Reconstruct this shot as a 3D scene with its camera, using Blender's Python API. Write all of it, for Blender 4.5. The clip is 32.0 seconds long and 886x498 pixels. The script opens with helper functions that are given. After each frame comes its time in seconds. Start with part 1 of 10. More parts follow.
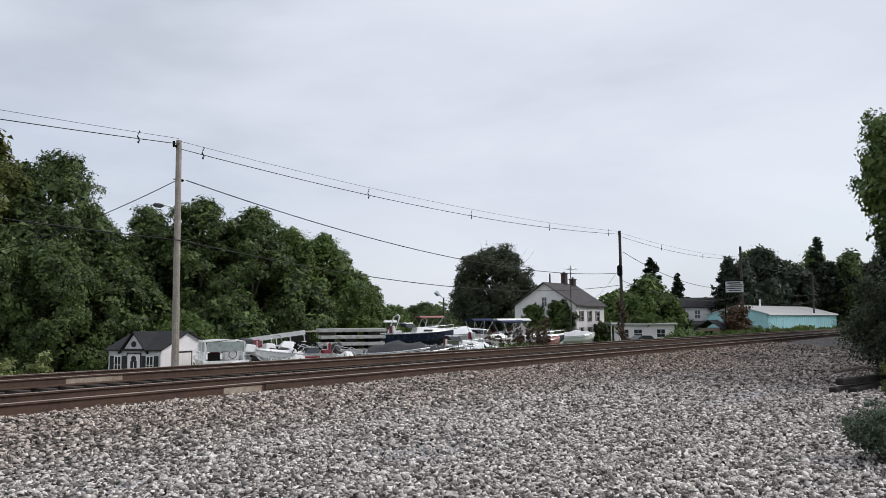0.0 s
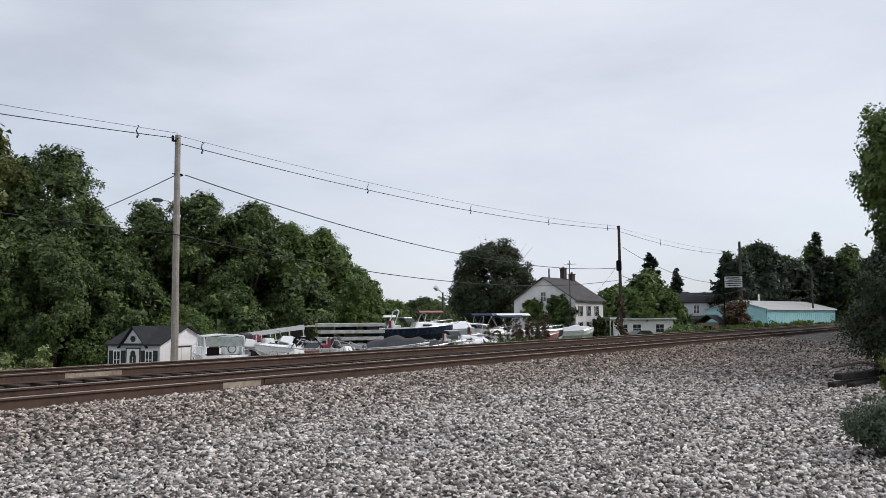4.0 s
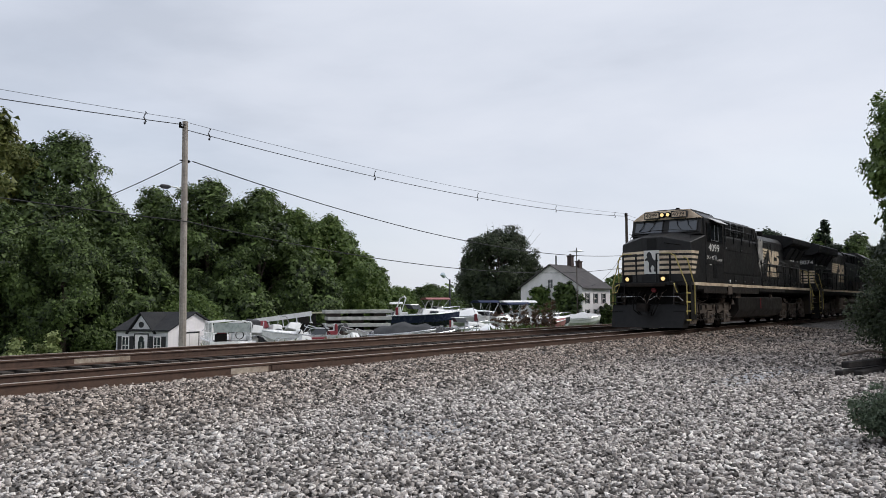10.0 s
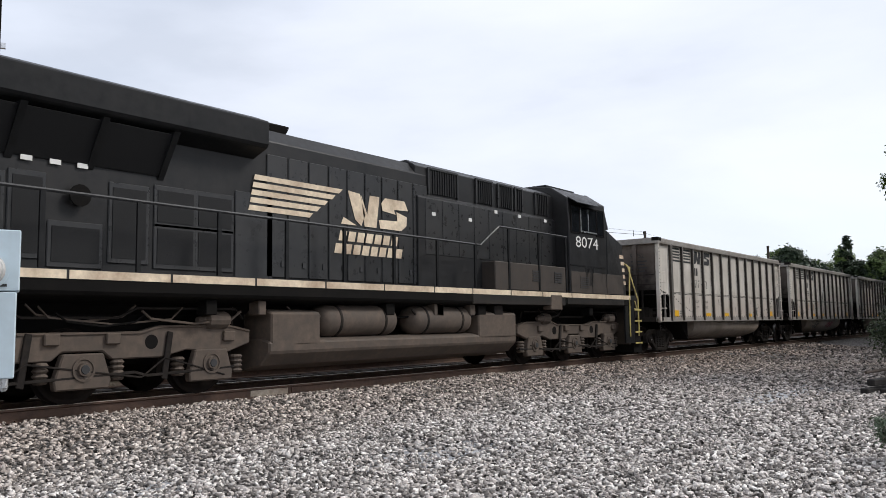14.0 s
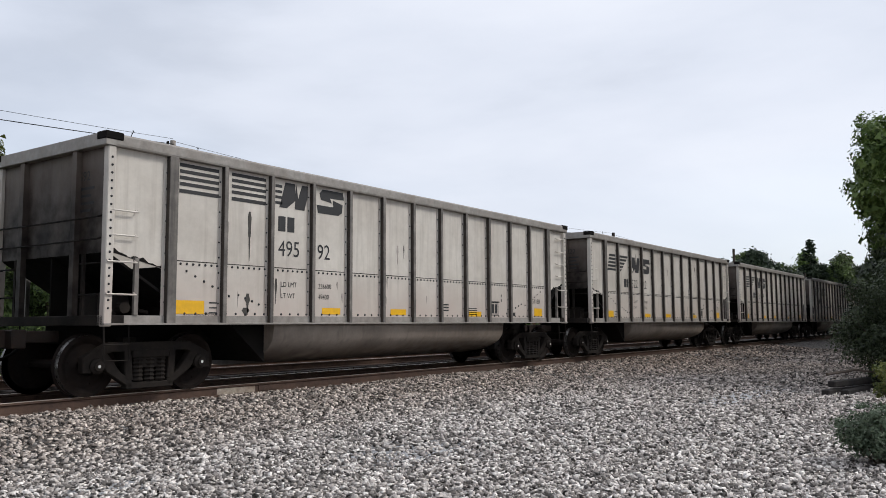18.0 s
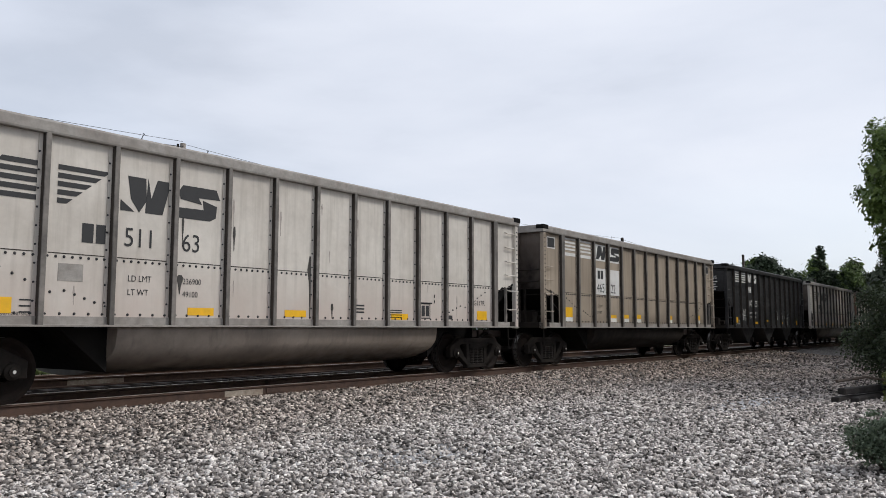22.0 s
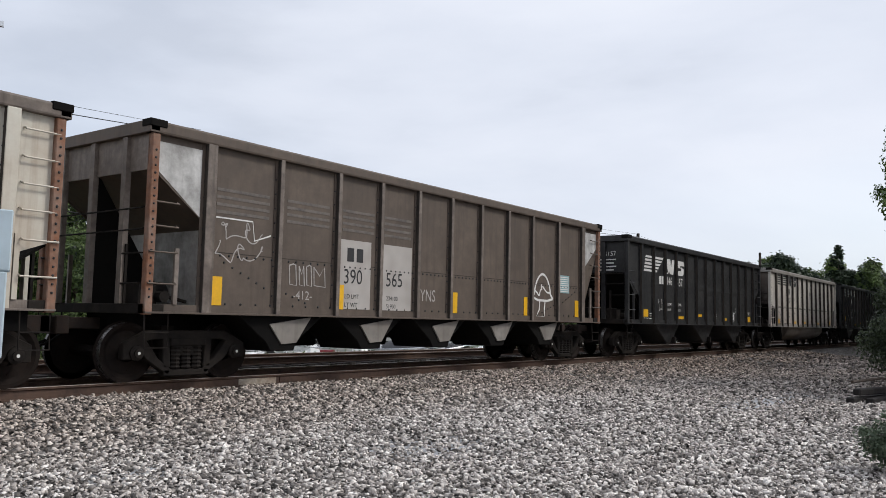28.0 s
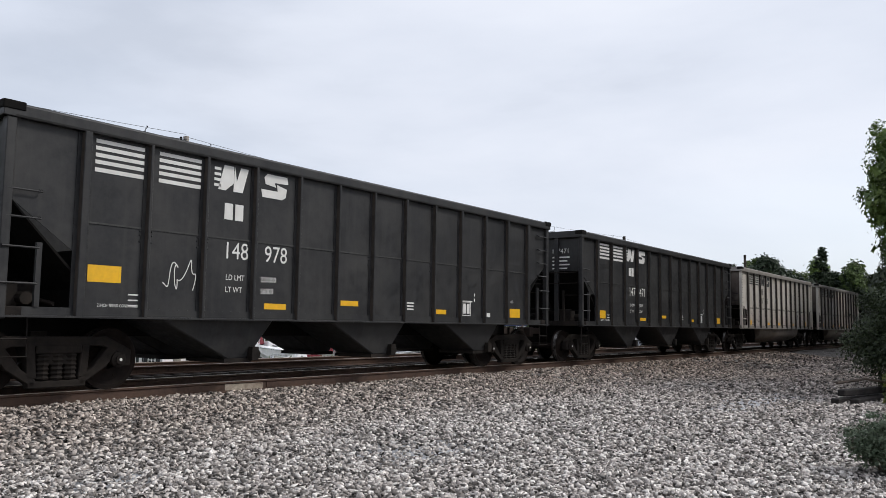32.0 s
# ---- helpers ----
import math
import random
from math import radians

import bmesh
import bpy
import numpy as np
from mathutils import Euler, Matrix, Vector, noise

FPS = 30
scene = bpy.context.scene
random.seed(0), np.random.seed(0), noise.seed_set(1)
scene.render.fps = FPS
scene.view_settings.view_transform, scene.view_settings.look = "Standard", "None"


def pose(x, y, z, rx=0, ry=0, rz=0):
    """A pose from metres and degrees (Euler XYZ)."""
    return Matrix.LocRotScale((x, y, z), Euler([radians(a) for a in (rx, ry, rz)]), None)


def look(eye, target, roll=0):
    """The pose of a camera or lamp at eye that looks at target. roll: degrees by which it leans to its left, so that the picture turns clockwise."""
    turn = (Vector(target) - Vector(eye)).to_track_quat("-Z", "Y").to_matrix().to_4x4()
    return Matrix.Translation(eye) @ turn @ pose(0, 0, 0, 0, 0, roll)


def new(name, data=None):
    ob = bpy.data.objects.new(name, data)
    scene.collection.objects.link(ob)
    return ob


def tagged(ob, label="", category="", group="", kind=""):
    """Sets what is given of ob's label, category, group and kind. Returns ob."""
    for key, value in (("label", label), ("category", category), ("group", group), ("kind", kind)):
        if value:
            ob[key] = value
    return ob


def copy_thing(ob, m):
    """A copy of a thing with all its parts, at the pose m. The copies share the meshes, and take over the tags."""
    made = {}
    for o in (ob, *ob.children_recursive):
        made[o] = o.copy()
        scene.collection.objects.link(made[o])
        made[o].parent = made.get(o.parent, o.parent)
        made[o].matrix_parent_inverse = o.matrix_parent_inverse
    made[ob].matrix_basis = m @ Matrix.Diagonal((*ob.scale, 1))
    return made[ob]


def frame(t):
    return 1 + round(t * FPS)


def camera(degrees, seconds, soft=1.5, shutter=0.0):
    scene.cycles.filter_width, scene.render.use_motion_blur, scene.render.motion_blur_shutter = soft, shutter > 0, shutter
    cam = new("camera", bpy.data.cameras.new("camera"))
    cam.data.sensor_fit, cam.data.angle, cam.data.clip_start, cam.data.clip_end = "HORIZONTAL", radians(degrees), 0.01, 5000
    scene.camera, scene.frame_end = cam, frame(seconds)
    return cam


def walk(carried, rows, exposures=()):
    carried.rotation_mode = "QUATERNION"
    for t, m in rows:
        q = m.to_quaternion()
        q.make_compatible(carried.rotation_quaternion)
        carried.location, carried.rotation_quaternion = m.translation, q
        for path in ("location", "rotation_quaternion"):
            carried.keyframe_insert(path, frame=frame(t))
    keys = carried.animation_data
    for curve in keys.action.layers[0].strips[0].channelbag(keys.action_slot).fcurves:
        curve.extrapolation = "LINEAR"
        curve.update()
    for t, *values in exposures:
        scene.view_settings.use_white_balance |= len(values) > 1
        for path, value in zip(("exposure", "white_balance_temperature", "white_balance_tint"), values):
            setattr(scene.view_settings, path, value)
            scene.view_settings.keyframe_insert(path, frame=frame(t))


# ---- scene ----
cam = camera(57.13, 32.0, soft=0.5)


def aim(yaw, pitch, roll):
    """The handheld camera's pose: it stands still and turns."""
    a, b = radians(yaw), radians(pitch)
    eye = Vector((0.0, 0.0, 1.05))
    return look(eye, eye + Vector((math.sin(a) * math.cos(b), math.cos(a) * math.cos(b), math.sin(b))), roll)


walk(cam, [
    (0, aim(54.422, 5.165, -0.494)), (0.5, aim(54.466, 5.148, -0.428)), (1, aim(54.547, 5.136, -0.416)), (1.5, aim(54.613, 5.085, -0.401)),
    (2, aim(54.665, 5.051, -0.325)), (2.5, aim(54.660, 5.015, -0.353)), (3, aim(54.608, 4.976, -0.339)), (3.5, aim(54.542, 4.899, -0.394)),
    (5.5, aim(54.293, 4.513, -0.649)), (6, aim(54.221, 4.427, -0.684)), (6.5, aim(54.153, 4.311, -0.672)), (7, aim(54.104, 4.204, -0.567)),
    (7.5, aim(54.086, 4.073, -0.508)), (8, aim(54.114, 3.979, -0.403)), (8.5, aim(54.159, 3.928, -0.388)), (9, aim(54.190, 3.879, -0.288)),
    (9.5, aim(54.141, 3.856, -0.249)), (10, aim(53.976, 3.889, -0.297)), (10.5, aim(53.637, 3.971, -0.350)), (11, aim(53.140, 4.075, -0.238)),
    (11.5, aim(52.571, 4.191, -0.160)), (12, aim(52.095, 4.349, -0.164)), (12.5, aim(51.776, 4.567, -0.184)), (13, aim(51.750, 4.852, -0.393)),
    (13.5, aim(52.018, 5.106, -0.575)), (14, aim(52.717, 5.334, -0.811)), (14.5, aim(53.624, 5.462, -0.971)), (16.5, aim(56.080, 5.303, -1.247)),
    (17, aim(55.739, 5.030, -0.885)), (17.5, aim(55.255, 5.031, -0.601)), (18, aim(54.835, 5.255, -0.333)), (18.5, aim(54.473, 5.534, -0.107)),
    (19, aim(54.208, 5.691, 0.056)), (19.5, aim(53.942, 5.782, 0.141)), (20, aim(53.880, 5.783, 0.159)), (20.5, aim(53.936, 5.769, 0.179)),
    (21, aim(54.064, 5.720, 0.157)), (21.5, aim(54.196, 5.644, 0.103)), (22, aim(54.243, 5.539, 0.074)), (22.5, aim(54.179, 5.443, 0.055)),
    (23, aim(54.089, 5.378, 0.021)), (23.5, aim(54.022, 5.273, 0.191)), (24, aim(53.947, 5.172, 0.390)), (24.5, aim(53.899, 5.032, 0.695)),
    (25, aim(53.790, 4.975, 0.876)), (25.5, aim(53.568, 4.924, 0.984)), (27.5, aim(53.113, 4.946, 1.184)), (28, aim(53.199, 4.993, 1.194)),
    (28.5, aim(53.279, 5.077, 1.173)), (29, aim(53.331, 5.113, 1.146)), (29.5, aim(53.474, 5.125, 1.024)), (30, aim(53.767, 5.106, 0.863)),
    (30.5, aim(54.100, 5.108, 0.748)), (31, aim(54.349, 5.132, 0.738)), (31.5, aim(54.399, 5.193, 0.848)), (32, aim(54.126, 5.277, 0.842)),
], exposures=[(0, 0.0), (10, 0.0), (11, 0.06), (12, 0.22), (13, 0.33), (14, 0.31), (17, 0.17), (22, 0.10), (32, 0.13)])

# ---- sky and sun ----
SUN_EL, SUN_ROT = radians(44), radians(140)
world = bpy.data.worlds.new("sky")
scene.world = world
world.use_nodes = True


def node(nt, kind, **kw):
    n = nt.nodes.new(kind)
    for k, val in kw.items():
        if k in n.inputs:
            n.inputs[k].default_value = val
        else:
            setattr(n, k, val)
    return n


def ramp(nt, stops):
    n = nt.nodes.new("ShaderNodeValToRGB")
    el = n.color_ramp.elements
    while len(el) < len(stops):
        el.new(0.5)
    for e, (p, c) in zip(el, stops):
        e.position = p
        e.color = (*c, 1) if len(c) == 3 else c
    return n


def build_sky():
    nt = world.node_tree
    nt.nodes.clear()
    ln = nt.links.new
    sky = node(nt, "ShaderNodeTexSky")
    sky.sky_type, sky.sun_disc, sky.sun_elevation, sky.sun_rotation = "NISHITA", False, SUN_EL, SUN_ROT
    dim = node(nt, "ShaderNodeMix", data_type="RGBA", blend_type="MULTIPLY")
    dim.inputs[0].default_value = 1.0
    dim.inputs[7].default_value = (0.13, 0.13, 0.13, 1)
    ln(sky.outputs[0], dim.inputs[6])
    tc = node(nt, "ShaderNodeTexCoord")
    mp = node(nt, "ShaderNodeMapping")
    mp.inputs["Scale"].default_value = (1.0, 1.0, 3.2)
    mp.inputs["Location"].default_value = (0.35, 0.1, 0.0)
    ln(tc.outputs["Generated"], mp.inputs[0])
    big = node(nt, "ShaderNodeTexNoise", Scale=1.7, Detail=7.0, Roughness=0.52, Distortion=0.2)
    ln(mp.outputs[0], big.inputs["Vector"])
    soft = node(nt, "ShaderNodeTexNoise", Scale=1.1, Detail=3.0, Roughness=0.5)
    ln(mp.outputs[0], soft.inputs["Vector"])
    tone = ramp(nt, [(0.30, (0.60, 0.64, 0.73)), (0.43, (0.71, 0.75, 0.845)), (0.55, (0.775, 0.81, 0.90)), (0.70, (0.84, 0.87, 0.945))])
    ln(big.outputs[0], tone.inputs[0])
    thin = ramp(nt, [(0.42, (0.94, 0.94, 0.94)), (0.66, (0.72, 0.72, 0.72))])
    ln(soft.outputs[0], thin.inputs[0])
    mix = node(nt, "ShaderNodeMix", data_type="RGBA")
    ln(thin.outputs[0], mix.inputs[0])
    ln(dim.outputs[2], mix.inputs[6])
    ln(tone.outputs[0], mix.inputs[7])
    bg = node(nt, "ShaderNodeBackground", Strength=1.0)
    ln(mix.outputs[2], bg.inputs[0])
    out = node(nt, "ShaderNodeOutputWorld")
    ln(bg.outputs[0], out.inputs[0])


build_sky()
sun = new("sun", bpy.data.lights.new("sun", "SUN"))
sun.data.energy, sun.data.angle, sun.data.color = 1.85, radians(14), (1.0, 0.97, 0.92)
sun.matrix_world = look((50, -36, 60), (10, 12, 0))
scene.view_settings.exposure = 0.0


# ---- materials ----
def surf(name, col, rough=0.6, metal=0.0, grain=9.0, amt=0.25, dirt=None, dirt_amt=0.35, dirt_scale=0.8, streak=0.0, bump=0.15, bscale=60.0, low=None, coords="Object", spec=0.35):
    """A worn surface: base colour with grain, dirt in patches, streaks that run down, fine relief. low: (colour,
    height, blend) of splashed dirt, and of painted shade on the tub.
    """
    m = bpy.data.materials.new(name)
    m.use_nodes = True
    nt = m.node_tree
    ln = nt.links.new
    bsdf = nt.nodes["Principled BSDF"]
    tc = node(nt, "ShaderNodeTexCoord")
    src = tc.outputs[coords]
    g = node(nt, "ShaderNodeTexNoise", Scale=grain, Detail=5.0, Roughness=0.62)
    ln(src, g.inputs["Vector"])
    c0 = [max(0.0, c * (1 - amt)) for c in col]
    c1 = [min(1.0, c * (1 + amt)) for c in col]
    r = ramp(nt, [(0.32, c0), (0.68, c1)])
    ln(g.outputs[0], r.inputs[0])
    colour = r.outputs[0]
    if dirt:
        d = node(nt, "ShaderNodeTexNoise", Scale=dirt_scale, Detail=8.0, Roughness=0.68)
        ln(src, d.inputs["Vector"])
        dr = ramp(nt, [(0.5 - 0.1, (0, 0, 0)), (0.72, (dirt_amt,) * 3)])
        ln(d.outputs[0], dr.inputs[0])
        mx = node(nt, "ShaderNodeMix", data_type="RGBA")
        mx.inputs[7].default_value = (*dirt, 1)
        ln(dr.outputs[0], mx.inputs[0])
        ln(colour, mx.inputs[6])
        colour = mx.outputs[2]
        if streak:
            mp = node(nt, "ShaderNodeMapping")
            mp.inputs["Scale"].default_value = (6.0, 6.0, 0.35)
            ln(src, mp.inputs[0])
            sn = node(nt, "ShaderNodeTexNoise", Scale=1.3, Detail=5.0, Roughness=0.6)
            ln(mp.outputs[0], sn.inputs["Vector"])
            sr = ramp(nt, [(0.5, (0, 0, 0)), (0.78, (streak,) * 3)])
            ln(sn.outputs[0], sr.inputs[0])
            m2 = node(nt, "ShaderNodeMix", data_type="RGBA")
            m2.inputs[7].default_value = (*[c * 0.8 for c in dirt], 1)
            ln(sr.outputs[0], m2.inputs[0])
            ln(colour, m2.inputs[6])
            colour = m2.outputs[2]
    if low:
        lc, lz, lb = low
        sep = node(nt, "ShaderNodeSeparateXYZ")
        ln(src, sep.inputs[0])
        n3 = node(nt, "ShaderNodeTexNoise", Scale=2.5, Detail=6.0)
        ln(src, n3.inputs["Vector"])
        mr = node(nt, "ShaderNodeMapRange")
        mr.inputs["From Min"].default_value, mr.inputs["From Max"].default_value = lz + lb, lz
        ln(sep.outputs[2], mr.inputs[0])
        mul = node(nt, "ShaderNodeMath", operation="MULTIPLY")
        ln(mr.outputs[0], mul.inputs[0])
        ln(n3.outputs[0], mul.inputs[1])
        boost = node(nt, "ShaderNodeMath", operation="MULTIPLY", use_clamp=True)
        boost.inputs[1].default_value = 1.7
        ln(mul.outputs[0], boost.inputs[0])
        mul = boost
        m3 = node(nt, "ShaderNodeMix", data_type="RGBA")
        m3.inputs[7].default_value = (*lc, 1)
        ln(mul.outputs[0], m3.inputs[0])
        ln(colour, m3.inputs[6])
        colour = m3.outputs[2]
    ln(colour, bsdf.inputs["Base Color"])
    bsdf.inputs["Metallic"].default_value = metal
    bsdf.inputs["Specular IOR Level"].default_value = spec
    rr = ramp(nt, [(0.3, (max(0, rough - 0.12),) * 3), (0.7, (min(1, rough + 0.12),) * 3)])
    ln(g.outputs[0], rr.inputs[0])
    ln(rr.outputs[0], bsdf.inputs["Roughness"])
    if bump:
        b = node(nt, "ShaderNodeTexNoise", Scale=bscale, Detail=3.0)
        ln(src, b.inputs["Vector"])
        bn = node(nt, "ShaderNodeBump", Strength=bump, Distance=0.01)
        ln(b.outputs[0], bn.inputs["Height"])
        ln(bn.outputs[0], bsdf.inputs["Normal"])
    return m


def leaf_mat(name, a, b):
    m = bpy.data.materials.new(name)
    m.use_nodes = True
    nt = m.node_tree
    ln = nt.links.new
    bsdf = nt.nodes["Principled BSDF"]
    geo = node(nt, "ShaderNodeNewGeometry")
    tc = node(nt, "ShaderNodeTexCoord")
    n = node(nt, "ShaderNodeTexNoise", Scale=0.45, Detail=3.0)
    ln(tc.outputs["Object"], n.inputs["Vector"])
    add = node(nt, "ShaderNodeMath", operation="MULTIPLY_ADD")
    add.inputs[1].default_value = 0.6
    ln(geo.outputs["Random Per Island"], add.inputs[0])
    sub = node(nt, "ShaderNodeMath", operation="SUBTRACT")
    sub.inputs[1].default_value = 0.3
    ln(n.outputs[0], sub.inputs[0])
    ln(sub.outputs[0], add.inputs[2])
    r = ramp(nt, [(0.15, a), (0.85, b)])
    ln(add.outputs[0], r.inputs[0])
    ln(r.outputs[0], bsdf.inputs["Base Color"])
    bsdf.inputs["Roughness"].default_value = 0.55
    bsdf.inputs["Specular IOR Level"].default_value = 0.3
    tr = node(nt, "ShaderNodeBsdfTranslucent")
    ln(r.outputs[0], tr.inputs[0])
    mx = node(nt, "ShaderNodeMixShader")
    mx.inputs[0].default_value = 0.18
    ln(bsdf.outputs[0], mx.inputs[1])
    ln(tr.outputs[0], mx.inputs[2])
    ln(mx.outputs[0], nt.nodes["Material Output"].inputs["Surface"])
    return m


def stone_mat():
    m = bpy.data.materials.new("ballast_stone")
    m.use_nodes = True
    nt = m.node_tree
    ln = nt.links.new
    bsdf = nt.nodes["Principled BSDF"]
    geo = node(nt, "ShaderNodeNewGeometry")
    r = ramp(nt, [(0.0, (0.035, 0.031, 0.028)), (0.2, (0.18, 0.163, 0.151)), (0.5, (0.46, 0.42, 0.393)), (0.8, (0.74, 0.692, 0.66)), (1.0, (0.95, 0.91, 0.87))])
    ln(geo.outputs["Random Per Island"], r.inputs[0])
    tc = node(nt, "ShaderNodeTexCoord")
    n = node(nt, "ShaderNodeTexNoise", Scale=55.0, Detail=4.0)
    ln(tc.outputs["Object"], n.inputs["Vector"])
    r2 = ramp(nt, [(0.3, (0.55, 0.55, 0.55)), (0.7, (1.2, 1.18, 1.15))])
    ln(n.outputs[0], r2.inputs[0])
    mx = node(nt, "ShaderNodeMix", data_type="RGBA", blend_type="MULTIPLY")
    mx.inputs[0].default_value = 1.0
    ln(r.outputs[0], mx.inputs[6])
    ln(r2.outputs[0], mx.inputs[7])
    # oily brown dust thrown from the track
    sep = node(nt, "ShaderNodeSeparateXYZ")
    ln(tc.outputs["Object"], sep.inputs[0])
    mr = node(nt, "ShaderNodeMapRange")
    mr.inputs["From Min"].default_value, mr.inputs["From Max"].default_value = 7.4, 9.8
    ln(sep.outputs[1], mr.inputs[0])
    dust = ramp(nt, [(0.0, (1.0, 1.0, 1.0)), (1.0, (0.84, 0.78, 0.73))])
    ln(mr.outputs[0], dust.inputs[0])
    m3 = node(nt, "ShaderNodeMix", data_type="RGBA", blend_type="MULTIPLY")
    m3.inputs[0].default_value = 1.0
    ln(mx.outputs[2], m3.inputs[6])
    ln(dust.outputs[0], m3.inputs[7])
    # stones turn darker and browner along x, towards the far end
    mr2 = node(nt, "ShaderNodeMapRange")
    mr2.inputs["From Min"].default_value, mr2.inputs["From Max"].default_value = 11.0, 26.0
    ln(sep.outputs[0], mr2.inputs[0])
    soil = ramp(nt, [(0.0, (1.0, 1.0, 1.0)), (1.0, (0.66, 0.61, 0.57))])
    ln(mr2.outputs[0], soil.inputs[0])
    m4 = node(nt, "ShaderNodeMix", data_type="RGBA", blend_type="MULTIPLY")
    m4.inputs[0].default_value = 1.0
    ln(m3.outputs[2], m4.inputs[6])
    ln(soil.outputs[0], m4.inputs[7])
    ln(m4.outputs[2], bsdf.inputs["Base Color"])
    bsdf.inputs["Roughness"].default_value = 0.85
    return m


def ground_mat():
    """Crushed stone by the track, worn smooth grey where vehicles drive, weedy soil and grass beyond the tracks."""
    m = bpy.data.materials.new("ground_stone_and_grass")
    m.use_nodes = True
    nt = m.node_tree
    ln = nt.links.new
    bsdf = nt.nodes["Principled BSDF"]
    tc = node(nt, "ShaderNodeTexCoord")
    src = tc.outputs["Object"]
    v = node(nt, "ShaderNodeTexVoronoi", Scale=27.0)
    ln(src, v.inputs["Vector"])
    sep = node(nt, "ShaderNodeSeparateColor")
    ln(v.outputs["Color"], sep.inputs[0])
    r = ramp(nt, [(0.0, (0.015, 0.014, 0.0135)), (0.35, (0.05, 0.046, 0.043)), (0.75, (0.13, 0.12, 0.113)), (1.0, (0.4, 0.38, 0.365))])
    ln(sep.outputs[0], r.inputs[0])
    big = node(nt, "ShaderNodeTexNoise", Scale=5.0, Detail=6.0, Roughness=0.75)
    ln(src, big.inputs["Vector"])
    br = ramp(nt, [(0.36, (0.45, 0.45, 0.45)), (0.64, (1.6, 1.57, 1.53))])
    ln(big.outputs[0], br.inputs[0])
    mul = node(nt, "ShaderNodeMix", data_type="RGBA", blend_type="MULTIPLY")
    mul.inputs[0].default_value = 1.0
    ln(r.outputs[0], mul.inputs[6])
    ln(br.outputs[0], mul.inputs[7])
    # fine pale stone where wheels have worn the lot smooth
    xyz = node(nt, "ShaderNodeSeparateXYZ")
    ln(src, xyz.inputs[0])
    wn = node(nt, "ShaderNodeTexNoise", Scale=2.2, Detail=6.0)
    ln(src, wn.inputs["Vector"])
    worn = None
    for cx, cy, rx, ry in ((17.4, 4.6, 3.4, 0.75), (7.7, 5.9, 1.5, 0.9), (4.5, 6.9, 0.7, 0.5)):
        parts = []
        for k, (c, r_) in enumerate(((cx, rx), (cy, ry))):
            a1 = node(nt, "ShaderNodeMath", operation="SUBTRACT")
            ln(xyz.outputs[k], a1.inputs[0])
            a1.inputs[1].default_value = c
            a2 = node(nt, "ShaderNodeMath", operation="DIVIDE")
            ln(a1.outputs[0], a2.inputs[0])
            a2.inputs[1].default_value = r_
            a3 = node(nt, "ShaderNodeMath", operation="POWER")
            ln(a2.outputs[0], a3.inputs[0])
            a3.inputs[1].default_value = 2.0
            parts.append(a3)
        a4 = node(nt, "ShaderNodeMath", operation="ADD")
        ln(parts[0].outputs[0], a4.inputs[0])
        ln(parts[1].outputs[0], a4.inputs[1])
        if worn is None:
            worn = a4
        else:
            a5 = node(nt, "ShaderNodeMath", operation="MINIMUM")
            ln(worn.outputs[0], a5.inputs[0])
            ln(a4.outputs[0], a5.inputs[1])
            worn = a5
    a6 = node(nt, "ShaderNodeMath", operation="MULTIPLY_ADD")
    ln(wn.outputs[0], a6.inputs[0])
    a6.inputs[1].default_value = 2.2
    ln(worn.outputs[0], a6.inputs[2])
    wr = node(nt, "ShaderNodeMapRange")
    wr.inputs["From Min"].default_value, wr.inputs["From Max"].default_value = 2.1, 1.2
    wr.inputs["To Max"].default_value = 0.8
    ln(a6.outputs[0], wr.inputs[0])
    wm = node(nt, "ShaderNodeMix", data_type="RGBA")
    fine = node(nt, "ShaderNodeTexNoise", Scale=90.0, Detail=3.0)
    ln(src, fine.inputs["Vector"])
    fr = ramp(nt, [(0.35, (0.26, 0.27, 0.285)), (0.65, (0.56, 0.57, 0.59))])
    ln(fine.outputs[0], fr.inputs[0])
    ln(wr.outputs[0], wm.inputs[0])
    ln(mul.outputs[2], wm.inputs[6])
    ln(fr.outputs[0], wm.inputs[7])
    # far end of the lot: brown soil, leaf litter, and painted shade for missing stone shadows
    soil = node(nt, "ShaderNodeMapRange")
    soil.inputs["From Min"].default_value, soil.inputs["From Max"].default_value = 19.0, 31.0
    soil.inputs["To Max"].default_value = 0.5
    ln(xyz.outputs[0], soil.inputs[0])
    sr = ramp(nt, [(0.35, (0.07, 0.06, 0.052)), (0.65, (0.24, 0.21, 0.185))])
    ln(wn.outputs[0], sr.inputs[0])
    sm = node(nt, "ShaderNodeMix", data_type="RGBA")
    ln(soil.outputs[0], sm.inputs[0])
    ln(wm.outputs[2], sm.inputs[6])
    ln(sr.outputs[0], sm.inputs[7])
    wm = sm
    # near-black ground past the near rail: the shade under the train, painted in
    bed_shade = ramp(nt, [(0.3, (0.012, 0.01, 0.009)), (0.7, (0.045, 0.034, 0.027))])
    ln(wn.outputs[0], bed_shade.inputs[0])
    bed = node(nt, "ShaderNodeMapRange")
    bed.inputs["From Min"].default_value, bed.inputs["From Max"].default_value = 11.2, 11.45
    ln(xyz.outputs[1], bed.inputs[0])
    om = node(nt, "ShaderNodeMix", data_type="RGBA")
    ln(bed.outputs[0], om.inputs[0])
    ln(wm.outputs[2], om.inputs[6])
    ln(bed_shade.outputs[0], om.inputs[7])
    # grass and weeds
    gn = node(nt, "ShaderNodeTexNoise", Scale=1.7, Detail=8.0, Roughness=0.7)
